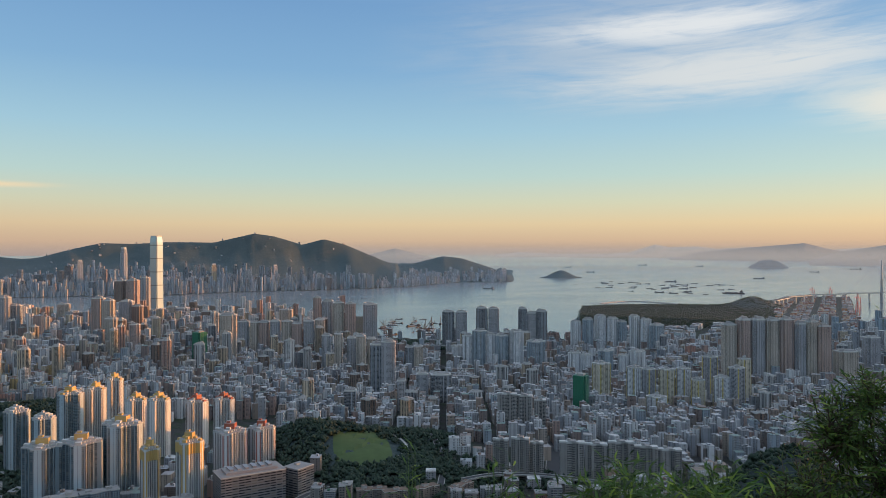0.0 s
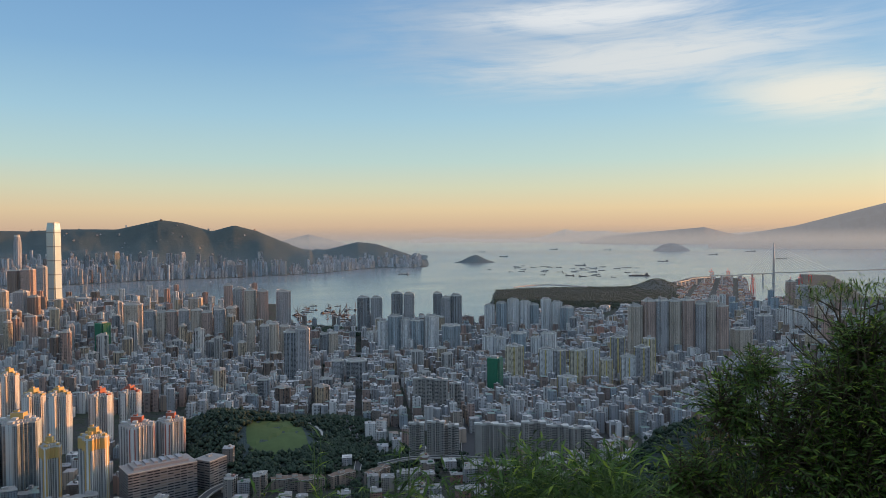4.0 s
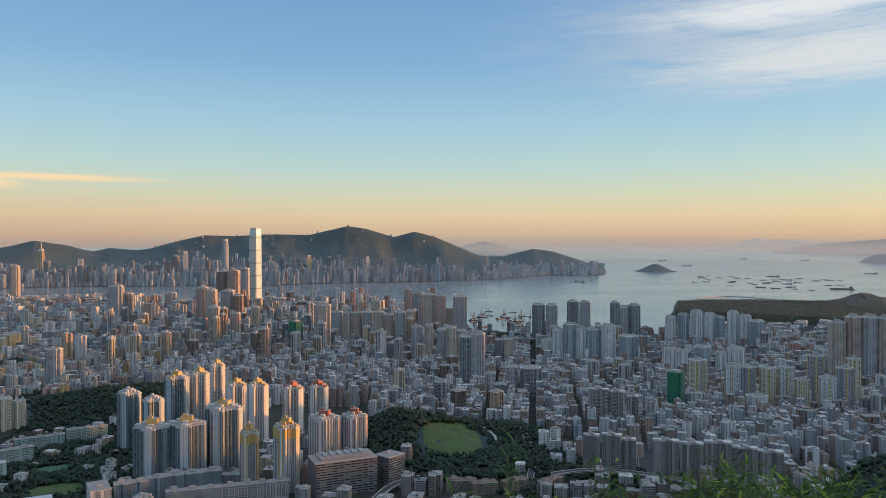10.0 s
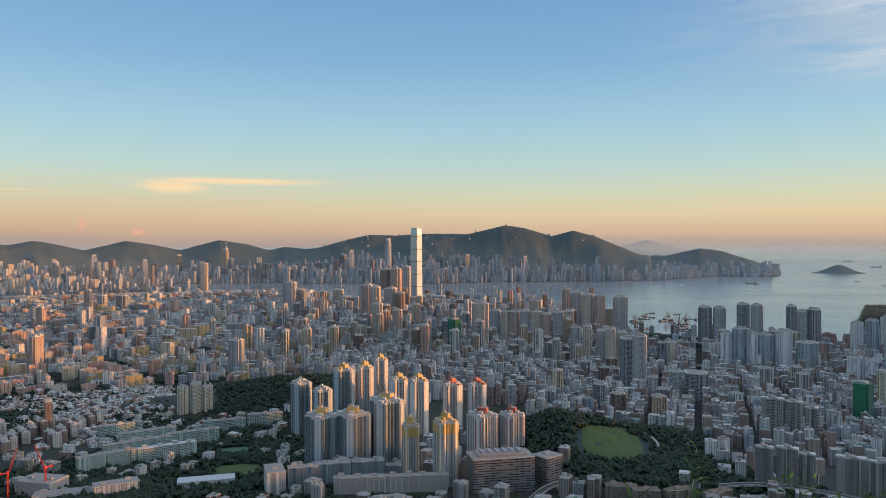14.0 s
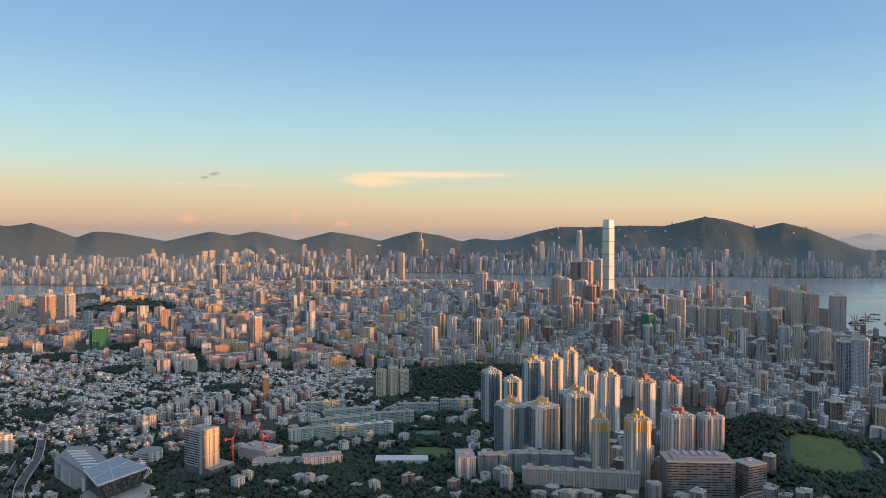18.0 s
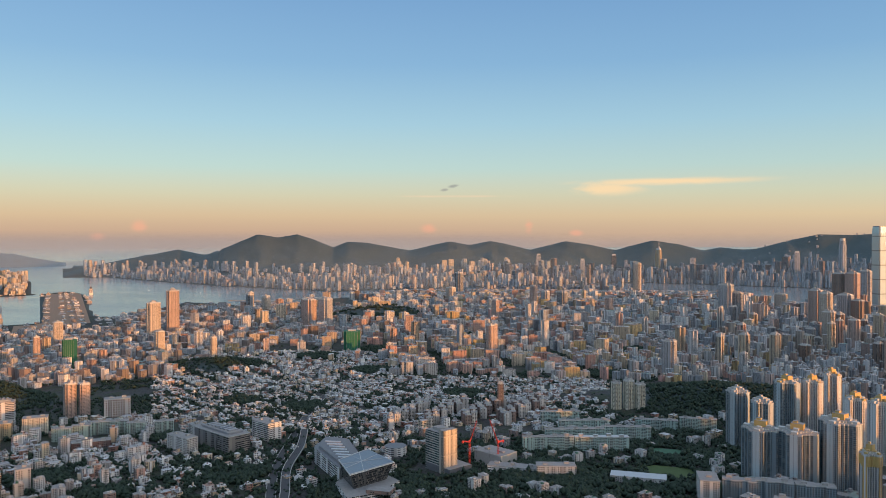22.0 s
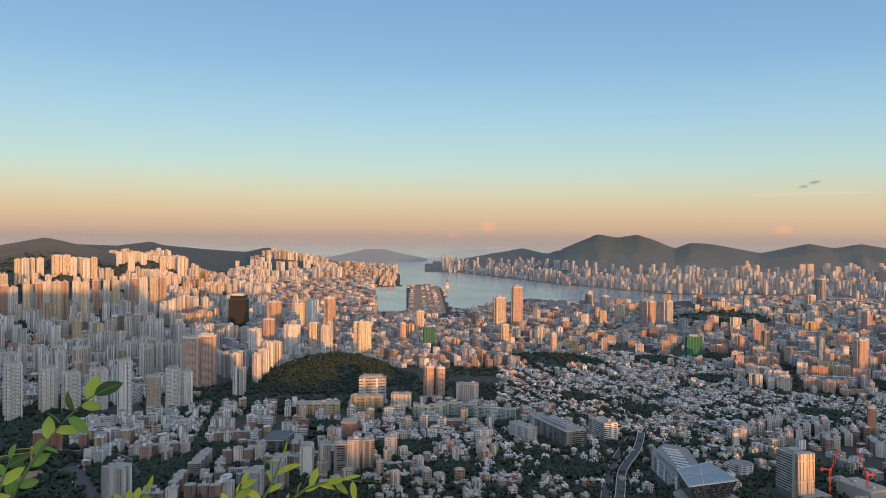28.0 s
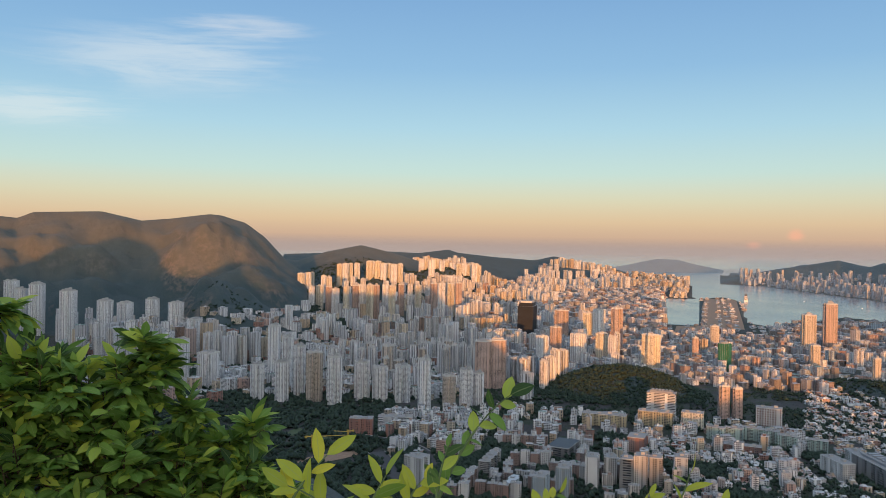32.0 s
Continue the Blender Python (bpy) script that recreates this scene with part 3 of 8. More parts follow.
tagged(new("water", me), "calm grey-blue harbour water reaching the horizon", "sea", kind="structure")


# ---- far islands, beyond the reach of detail: a backdrop, its haze put in as glow ----
def haze_glow_material(name, base, haze_glow):
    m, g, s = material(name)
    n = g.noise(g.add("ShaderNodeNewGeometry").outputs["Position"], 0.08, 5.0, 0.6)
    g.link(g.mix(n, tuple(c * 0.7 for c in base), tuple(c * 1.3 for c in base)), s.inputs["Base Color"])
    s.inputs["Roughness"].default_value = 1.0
    # distance haze is imitated by a faint glow of the hillside itself
    s.inputs["Emission Color"].default_value = (*haze_glow, 1)
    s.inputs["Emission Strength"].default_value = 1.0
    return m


def far_range(line, front, crest, back, rough, power, seed, mat, label):
    az = np.arange(line[0][0], line[-1][0] + 0.01, 0.1)
    rad = np.concatenate([[front - 20], np.linspace(front, crest, 12), np.linspace(crest, back, 5)[1:]])
    A, R = np.meshgrid(az, rad)
    Z = np.maximum(ridge(A, R, front, crest, back, line, rough, power, seed), -3)
    v = np.stack([R * np.sin(np.radians(A)), R * np.cos(np.radians(A)), Z], -1).reshape(-1, 3) * S
    na, nr_ = len(az), len(rad)
    i, j = np.meshgrid(np.arange(na - 1), np.arange(nr_ - 1))
    f = np.stack([j * na + i, (j + 1) * na + i, (j + 1) * na + i + 1, j * na + i + 1], -1).reshape(-1, 4)[:, ::-1]
    tagged(new("backdrop", mesh_from("backdrop", v, f, [mat], smooth=True)), label, "far hills", kind="structure")


near_haze = haze_glow_material("hazy wooded island", (0.05, 0.055, 0.055), (0.10, 0.105, 0.115))
mid_haze = haze_glow_material("hazy far island", (0.05, 0.055, 0.055), (0.185, 0.17, 0.165))
far_haze = haze_glow_material("very hazy far island", (0.05, 0.055, 0.055), (0.34, 0.30, 0.27))
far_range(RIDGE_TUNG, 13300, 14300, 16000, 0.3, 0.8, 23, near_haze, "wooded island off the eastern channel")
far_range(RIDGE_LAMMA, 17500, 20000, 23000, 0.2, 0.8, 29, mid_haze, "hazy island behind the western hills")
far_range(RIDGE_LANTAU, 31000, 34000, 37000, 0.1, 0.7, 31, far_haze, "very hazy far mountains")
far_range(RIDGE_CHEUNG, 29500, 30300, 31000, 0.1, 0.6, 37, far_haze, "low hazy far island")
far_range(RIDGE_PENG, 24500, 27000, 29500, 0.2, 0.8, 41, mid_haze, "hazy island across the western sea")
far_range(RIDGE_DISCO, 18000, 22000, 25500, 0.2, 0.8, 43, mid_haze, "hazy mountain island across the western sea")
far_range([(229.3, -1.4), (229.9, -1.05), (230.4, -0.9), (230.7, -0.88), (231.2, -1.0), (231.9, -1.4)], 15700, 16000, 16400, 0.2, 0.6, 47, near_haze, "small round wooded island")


def haze_glow_sheet(az0, az1, d, top, tint, label, most=0.92):
    """A far glowing sheet that stands in for haze over the sea: clear at its foot and at its head."""
    m = bpy.data.materials.new("glowing haze sheet")
    m.use_nodes = True
    g = Nodes(m.node_tree)
    x, y, z = g.xyz(g.add("ShaderNodeNewGeometry").outputs["Position"])
    u, v, _ = g.xyz(g.add("ShaderNodeUVMap").outputs[0])
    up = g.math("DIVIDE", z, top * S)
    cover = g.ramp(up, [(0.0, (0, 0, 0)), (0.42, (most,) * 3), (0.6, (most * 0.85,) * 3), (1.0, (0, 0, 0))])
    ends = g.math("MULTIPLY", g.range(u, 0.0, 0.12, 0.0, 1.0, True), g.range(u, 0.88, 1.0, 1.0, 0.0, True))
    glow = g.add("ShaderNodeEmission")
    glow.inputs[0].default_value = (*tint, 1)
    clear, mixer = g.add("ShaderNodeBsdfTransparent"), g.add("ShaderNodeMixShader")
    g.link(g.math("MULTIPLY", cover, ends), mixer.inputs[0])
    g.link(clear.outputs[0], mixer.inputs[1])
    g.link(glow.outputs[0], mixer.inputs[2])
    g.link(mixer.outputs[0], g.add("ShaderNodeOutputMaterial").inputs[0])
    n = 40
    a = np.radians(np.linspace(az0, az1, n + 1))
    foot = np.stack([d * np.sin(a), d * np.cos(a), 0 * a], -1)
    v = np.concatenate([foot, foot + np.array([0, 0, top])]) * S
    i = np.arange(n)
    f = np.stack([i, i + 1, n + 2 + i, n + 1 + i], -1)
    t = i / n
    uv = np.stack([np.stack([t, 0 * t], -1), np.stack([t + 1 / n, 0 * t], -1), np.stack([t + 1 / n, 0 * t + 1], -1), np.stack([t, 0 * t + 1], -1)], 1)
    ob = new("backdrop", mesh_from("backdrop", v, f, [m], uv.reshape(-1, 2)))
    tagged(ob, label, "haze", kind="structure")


haze_glow_sheet(82, 168, 17000, 620, (0.40, 0.325, 0.30), "glowing sheet for haze over the far eastern sea")
haze_glow_sheet(196, 262, 17200, 460, (0.50, 0.43, 0.37), "glowing sheet for haze over the far western sea", 0.5)

def haze_sheet(line, top, cover, label):
    """A thin see-through sheet above the water that stands in for evening haze; sun and sky light it."""
    m = bpy.data.materials.new("see-through haze sheet")
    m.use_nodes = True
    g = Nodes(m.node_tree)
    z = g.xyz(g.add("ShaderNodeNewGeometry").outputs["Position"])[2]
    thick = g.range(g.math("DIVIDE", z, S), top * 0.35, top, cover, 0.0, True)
    sheet_diffuse, through_it, clear = g.add("ShaderNodeBsdfDiffuse"), g.add("ShaderNodeBsdfTranslucent"), g.add("ShaderNodeBsdfTransparent")
    for n in (sheet_diffuse, through_it):
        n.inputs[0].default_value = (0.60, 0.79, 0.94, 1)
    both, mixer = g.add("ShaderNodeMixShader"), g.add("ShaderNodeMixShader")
    g.link(sheet_diffuse.outputs[0], both.inputs[1])
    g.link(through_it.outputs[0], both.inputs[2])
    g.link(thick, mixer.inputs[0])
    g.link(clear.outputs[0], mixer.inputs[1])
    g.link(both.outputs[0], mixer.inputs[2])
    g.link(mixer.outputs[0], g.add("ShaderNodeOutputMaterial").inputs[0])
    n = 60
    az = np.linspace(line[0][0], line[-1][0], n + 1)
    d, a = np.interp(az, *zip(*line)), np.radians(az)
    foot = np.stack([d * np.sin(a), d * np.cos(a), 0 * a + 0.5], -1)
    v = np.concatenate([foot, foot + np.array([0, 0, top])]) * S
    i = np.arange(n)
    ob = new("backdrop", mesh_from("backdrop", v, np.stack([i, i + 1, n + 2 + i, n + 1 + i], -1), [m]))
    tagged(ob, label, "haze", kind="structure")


# added sheets that pale whatever lies behind them, in place of distance haze
haze_sheet([(128.5, 6600), (134, 6200), (140, 5700), (147, 5650), (155, 5950), (160, 6360), (168, 6600), (176, 6500), (190, 6200), (200, 6000), (215, 6600), (246, 8200)], 500, 0.115, "pale see-through sheet for haze over the harbour")
haze_sheet([(203, 4350), (216, 4500), (232, 4300), (262, 4300)], 460, 0.06, "pale see-through sheet for haze over the western docks")
haze_sheet([(60, 12500), (128, 12500), (215, 11600), (262, 11600)], 540, 0.14, "pale see-through sheet for haze over the far sea")

# ---- towers that can be told apart ----
def scheme(name, wall, **kw):
    if "shade_pitch" in kw:
        kw.update(shade_strip=(0.16, 0.55), streak=0.18, blank=0.08, win=(0.28, 0.70), wide=(0.24, 0.74))
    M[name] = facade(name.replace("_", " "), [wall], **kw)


scheme("white_estate", (0.80, 0.80, 0.79), glass=(0.08, 0.09, 0.10), bay=3.0, shade_pitch=12.0, wide=(0.34, 0.66), win=(0.2, 0.84), vary=0.12)
scheme("blue_estate", (0.42, 0.49, 0.53), bay=3.0, shade_pitch=9.0, wide=(0.3, 0.72), win=(0.12, 0.90), vary=0.12)
scheme("cream_estate", (0.74, 0.67, 0.52), bay=3.0, shade_pitch=9.0, wide=(0.3, 0.72), win=(0.12, 0.90), vary=0.12)
scheme("pink_tower", (0.52, 0.38, 0.32), bay=2.6, floor=3.0, shade_pitch=7.8, wide=(0.28, 0.76), win=(0.12, 0.92), vary=0.14)
scheme("beige_tower", (0.58, 0.50, 0.41), bay=2.6, floor=3.0, shade_pitch=7.8, wide=(0.28, 0.76), win=(0.12, 0.92), vary=0.14)
scheme("grey_tower", (0.44, 0.44, 0.45), bay=2.6, floor=3.0, shade_pitch=7.8, wide=(0.28, 0.76), win=(0.12, 0.92), vary=0.14)
scheme("brown_tower", (0.29, 0.20, 0.155), bay=2.6, floor=3.0, shade_pitch=7.8, wide=(0.28, 0.76), win=(0.12, 0.92), vary=0.14)
scheme("slate_tower", (0.34, 0.36, 0.38), bay=1.9, floor=3.2, wide=(0.08, 0.92), win=(0.2, 0.9), vary=0.1, glassy=0.15)
scheme("slab_block", (0.38, 0.36, 0.33), bay=3.2, floor=2.8, wide=(0.1, 0.86), vary=0.25)
scheme("brown_slab", (0.27, 0.21, 0.165), bay=3.0, floor=2.8, wide=(0.15, 0.8), vary=0.22)
M["brown_roof"] = plain("weathered brown roof", (0.17, 0.115, 0.085), 0.9, vary=0.3, scale=1.5)
scheme("white_slab", (0.66, 0.65, 0.62), bay=3.2, floor=3.0, vary=0.14)
scheme("yellow_stripe", (0.66, 0.52, 0.16), bay=3.0, shade_pitch=9.0, wide=(0.3, 0.72), win=(0.12, 0.90), vary=0.12)
M["black_glass"] = plain("black glass curtain wall", (0.008, 0.011, 0.016), 0.75, vary=0.4, scale=0.8)
scheme("dark_glass", (0.030, 0.034, 0.038), bay=1.6, floor=3.8, wide=(0.05, 0.95), win=(0.12, 0.92), glass=(0.02, 0.025, 0.03), glassy=0.1)
M["gold_paint"] = plain("gold paint", (0.56, 0.38, 0.14), 0.6, vary=0.12)
M["red_paint"] = plain("red paint", (0.40, 0.12, 0.075), 0.6, vary=0.15)
M["ochre_stripe"] = plain("ochre paint", (0.56, 0.36, 0.12), 0.7, vary=0.18)
M["red_stripe"] = plain("brick red paint", (0.34, 0.11, 0.08), 0.7, vary=0.18)
M["pale_paint"] = plain("pale paint", (0.50, 0.49, 0.46), 0.7, vary=0.12)
M["green_net"] = plain("green scaffold netting", (0.025, 0.15, 0.085), 0.8, vary=0.3, scale=2.0)
M["roof_one"] = plain("roof screed", (0.27, 0.26, 0.25), 0.9, vary=0.3, scale=1.2)

CLEAR = []  # plots taken: x, y, radius
rng = random.Random(11)


def cross_plan(w, notch=0.30, bays=True):
    """Cruciform flat block with a small step in every wing."""
    a, b, c = w / 2, w * (0.5 - notch), w * 0.42
    q = [(b, -a), (b, -b), (a, -b)] if not bays else [(b * 0.72, -a), (b * 0.72, -c), (b, -c), (b, -b), (c, -b), (c, -b * 0.72), (a, -b * 0.72)]
    out = []
    for k in range(4):
        s, t = math.sin(k * math.pi / 2), math.cos(k * math.pi / 2)
        out += [(x * t - y * s, x * s + y * t) for x, y in q]
    return out


def slab_plan(w, d, step=3.0, n=4):
    """Long block whose long sides step in and out."""
    front, back = [], []
    for i in range(n):
        x0, x1 = -w / 2 + w * i / n, -w / 2 + w * (i + 1) / n
        k = step if i % 2 else 0.0
        front += [(x0, -d / 2 + k), (x1, -d / 2 + k)]
        back += [(x0, d / 2 - k), (x1, d / 2 - k)]
    return front + back[::-1]


def grow(poly, k):
    return [(x * k, y * k) for x, y in poly]


def stand(name, az, d, turn, label, category, group=""):
    """An Empty at a bearing and distance, on the ground."""
    z = float(land(az, d))
    ob = new(name)
    ob.matrix_world = Matrix.Translation(place(az, d, max(z, 1.5) - 1.0)) @ pose(0, 0, 0, 0, 0, turn)
    return tagged(ob, label, category, group)


def flat_tower(az, d, h, w, wall, turn, label, crown="", cap="concrete", plan="cross", podium=0.0, group="residential towers", name="apartment_tower", fins=""):
    h = h - max(float(land(az, d)), 1.5) + 1.0  # given as the height of the top above the sea
    t = stand(name, az, d, turn, label, "apartment tower", group)
    x, y = place(az, d)[:2]
    CLEAR.append((x / S, y / S, w * 0.75))
    if plan == "cross":
        poly = cross_plan(w)
    elif plan == "slab":
        poly = slab_plan(w, max(12, w * 0.36))
    else:
        poly = [(-w * .5, -w * .3), (-w * .3, -w * .3), (-w * .3, -w * .42), (w * .3, -w * .42), (w * .3, -w * .3), (w * .5, -w * .3),
                (w * .5, w * .3), (w * .3, w * .3), (w * .3, w * .42), (-w * .3, w * .42), (-w * .3, w * .3), (-w * .5, w * .3)]
    top = h * 0.95
    part("body", Geo().prism(poly, -6, top), [wall, "roof_one"], t)
    part("parapet", Geo().prism(grow(poly, 1.02), top - 1.2, top + 1.6, 0, 0), ["pale_paint"], t)
    core = Geo().box(0, 0, top, h, w * 0.34, w * 0.30, 0, 1)
    core.box(w * 0.12, 0, h, h + 2.5, w * 0.14, w * 0.16, 0, 1)
    part("plant_room", core, [crown or cap, "roof_one"], t)
    if plan != "slab":
        # tank rooms and open frames on the ends of the wings
        paint = "pale_paint" if rng.random() < 0.7 else cap
        storey = part("roof_storey", Geo().prism(grow(poly, 0.80), top - 1, top + rng.uniform(2.5, 5)), [paint, "roof_one"], t)
        for s in (-1, 1):
            part("tank_room", Geo().box(s * w * 0.26, s * rng.uniform(-.1, .1) * w, top, top + rng.uniform(5, 9), w * 0.16, w * 0.17, 0, 1), [paint, "roof_one"], storey)
    if crown:
        k = Geo()
        for a in range(4):
            c, s = math.cos(a * math.pi / 2), math.sin(a * math.pi / 2)
            k.box(c * w * 0.24, s * w * 0.24, top + 1.6, top + 8.5, w * 0.16, w * 0.16, 0, 0)
        part("crown", k, [crown], t)
    if fins:
        k = Geo()
        for a in range(4):
            c, s = math.cos(a * math.pi / 2), math.sin(a * math.pi / 2)
            k.box(c * w * 0.502, s * w * 0.502, 0, top, 3.0 if s else 1.4, 3.0 if c else 1.4, 0, 0)
        part("stripe", k, [fins], t)
    if podium:
        part("podium", Geo().box(0, 0, -6, podium, w * 1.5, w * 1.3), ["concrete", "roof_one"], t)
    return t


PARK_ESTATE = [(177.2, 1459, 141, 39), (178.8, 1420, 133, 37), (178.75, 1245, 131, 54), (181.1, 1238, 133, 56), (183.7, 1257, 150, 56), (180.4, 1580, 147, 48)]
PARK_TURN = [-24, -38, -14, -12, -30, -40]
PARK_GOLD = [(182.0, 1598, 148, 39), (183.2, 1675, 151, 35), (184.6, 1514, 137, 41), (186.1, 1442, 148, 40), (185.5, 1139, 137, 26), (188.2, 1114, 149, 36)]
PARK_RED = [(188.7, 1505, 128, 42), (190.6, 1603, 110, 42), (191.05, 1268, 123, 52), (193.3, 1278, 122, 42)]
HARBOUR_TOWERS = [(182.2, 3435, 206, 52), (182.8, 3372, 199, 46), (184.0, 3527, 183, 54), (184.7, 3502, 162, 43), (184.5, 2974, 130, 36), (183.0, 3148, 140, 43), (185.2, 4764, 241, 51), (183.6, 4320, 243, 72), (184.4, 4278, 248, 71), (187.0, 4165, 101, 51), (187.7, 4074, 100, 56), (189.4, 3928, 92, 48), (190.0, 3775, 89, 46), (190.9, 2585, 192, 55)]
SHORE_ROW = [(192.0, 2868, 139, 39), (192.8, 2852, 136, 35), (193.5, 2838, 138, 37), (194.3, 2822, 142, 36), (195.2, 2807, 142, 38), (195.9, 2793, 134, 36), (196.8, 2779, 144, 38), (197.6, 2766, 150, 34), (197.4, 3354, 194, 36), (198.2, 3238, 186, 49), (199.0, 3166, 183, 48), (199.9, 3152, 180, 43), (201.4, 3185, 173, 77), (195.1, 3629, 115, 110)]
MID_TOWERS = [(200.0, 2388, 125, 29), (200.7, 2328, 138, 28), (202.0, 1969, 158, 42), (202.8, 1949, 168, 35), (201.5, 2373, 123, 29), (199.9, 1682, 89, 26), (203.8, 1760, 96, 21), (206.2, 1708, 63, 21), (206.8, 1872, 90, 51), (205.4, 1878, 91, 29), (205.1, 2343, 101, 28), (204.4, 2347, 98, 25), (198.1, 2410, 132, 29), (199.0, 2400, 138, 25), (196.5, 2432, 75, 41)]
BASIN_TOWERS = [(207.4, 3008, 155, 50), (208.4, 3001, 154, 46), (210.0, 2991, 172, 45), (210.9, 2986, 170, 41), (213.1, 2979, 171, 36), (213.8, 2977, 153, 45), (214.5, 2976, 162, 45)]
BASIN_WHITE = [(208.9, 2444, 122, 37), (209.8, 2440, 140, 48), (210.6, 2437, 129, 30), (211.5, 2435, 125, 44), (212.6, 2433, 139, 48), (214.1, 2431, 106, 63), (208.0, 2530, 74, 35)]
WEST_WHITE = [(217.1, 2912, 127, 40), (218.0, 2914, 136, 40), (218.9, 2916, 149, 44), (219.8, 2919, 140, 44), (220.5, 2922, 129, 35), (221.4, 2926, 150, 40), (222.2, 2930, 137, 44), (223.0, 2903, 120, 53), (217.0, 2285, 91, 38), (217.9, 2286, 86, 35), (219.3, 2290, 100, 45), (221.6, 2300, 99, 49), (220.6, 2295, 86, 31)]
WEST_MID = [(219.0, 1861, 127, 42), (221.4, 1851, 121, 34), (222.4, 1855, 118, 31), (223.7, 1862, 118, 34), (224.9, 1869, 121, 31), (226.7, 1949, 142, 33), (225.9, 1825, 102, 28), (227.5, 1837, 109, 36), (228.5, 1845, 133, 36), (229.0, 1968, 138, 30), (223.0, 1749, 70, 45)]
WEST_BROWN = [(228.0, 2377, 184, 40), (229.0, 2387, 200, 40), (229.9, 2397, 201, 44), (230.8, 2408, 199, 40), (231.7, 2419, 202, 40), (232.6, 2431, 190, 37), (233.3, 2440, 197, 33), (234.0, 2451, 183, 41), (236.9, 2821, 114, 47), (235.4, 2495, 103, 57), (238.6, 3875, 172, 41), (239.3, 3774, 159, 46), (240.3, 3801, 151, 63)]
OLD_SLABS = [(211.4, 1187, 104, 25), (212.9, 1186, 106, 29), (214.1, 1195, 98, 23), (211.9, 1513, 113, 39), (213.2, 1513, 110, 34), (214.4, 1513, 102, 23), (216.8, 1207, 96, 39), (218.6, 1210, 94, 35), (220.4, 1215, 98, 39), (222.2, 1220, 92, 36), (223.8, 1226, 88, 40)]
CENTRE = [(176.4, 3768, 201, 74), (177.1, 3777, 162, 52), (170.2, 5789, 241, 53), (162.5, 4310, 148, 36), (163.4, 4451, 106, 47), (164.7, 4450, 103, 54), (180.0, 4568, 104, 104), (145.4, 3557, 132, 70), (146.6, 3531, 137, 91), (141.0, 4188, 118, 35), (142.2, 4038, 112, 43), (159.4, 2679, 109, 30), (172.5, 2289, 113, 38), (156.8, 5393, 176, 57), (161.3, 2426, 48, 29)]
GREY_COURT = [(168.7, 1692, 92, 23), (169.6, 1693, 97, 23), (170.4, 1694, 90, 23)]
BROWN_POINT = [(160.0, 1661, 90, 14)]
EAST_PAIR = [(134.3, 3219, 163, 64), (135.6, 3354, 203, 81), (141.1, 4365, 117, 33), (142.2, 4097, 114, 44), (145.2, 3762, 122, 57), (146.6, 3771, 122, 69), (134.7, 2697, 103, 35), (126.9, 2762, 97, 25), (128.2, 3090, 110, 40), (138.4, 2580, 90, 25), (159.2, 2588, 116, 29), (156.2, 4885, 98, 59)]
EAST_LIT = [(123.8, 2538, 126, 65), (121.3, 2823, 189, 43), (120.0, 3131, 155, 52), (119.2, 3149, 138, 43), (117.2, 3266, 136, 64), (118.5, 2613, 109, 56), (120.2, 2631, 113, 40), (116.8, 2772, 114, 42), (115.8, 2573, 102, 43)]
EAST_RED = [(128.9, 1820, 97, 28), (129.8, 1814, 95, 25)]
HILL_BRICK = [(111.3, 2050, 149, 44), (112.4, 2056, 152, 46)]
HILLFOOT = [(111.9, 2373, 130, 36), (106.8, 1717, 146, 31), (99.9, 1794, 140, 38), (98.4, 1838, 145, 42), (97.3, 1898, 153, 32), (96.4, 1977, 165, 33), (95.4, 2250, 165, 41), (102.0, 1852, 117, 42), (103.4, 1817, 109, 39), (105.1, 1818, 112, 41), (108.7, 1746, 102, 32), (110.0, 1750, 116, 32), (110.9, 1799, 101, 30)]
FOOT_WEST = [(78.0, 3822, 218, 75), (78.5, 3553, 201, 65), (79.5, 3483, 227, 63), (81.4, 3170, 217, 63), (83.7, 3035, 186, 55), (85.0, 3209, 161, 73), (86.8, 3289, 170, 55), (88.4, 3165, 162, 96), (89.7, 2788, 130, 51), (88.8, 2174, 138, 43), (90.7, 2111, 106, 64), (94.2, 1880, 109, 34), (96.0, 1843, 120, 34)]
SHUN_WEST = [(97.3, 4253, 233, 40), (97.8, 4305, 235, 38), (98.1, 4467, 231, 32), (99.0, 4337, 222, 32), (99.4, 4234, 221, 31)]
SHUN_TOP = [(100.2, 5030, 269, 41), (100.6, 4999, 274, 42), (101.0, 5086, 272, 35), (101.5, 5135, 272, 40), (102.4, 5051, 291, 39), (102.7, 5079, 290, 35), (103.1, 5040, 291, 42), (103.5, 5016, 276, 42), (103.9, 5189, 272, 46), (104.3, 5028, 272, 44), (104.8, 5063, 276, 39)]
SHUN_EAST = [(106.4, 5720, 294, 39), (106.8, 5858, 298, 38), (107.2, 5511, 297, 45), (107.6, 5736, 297, 43), (108.0, 5613, 284, 42), (108.3, 5812, 282, 38), (108.8, 5890, 268, 48), (109.3, 5536, 271, 43), (109.7, 5662, 268, 39), (110.1, 5844, 258, 39), (110.5, 5582, 268, 43), (110.8, 5644, 255, 46)]
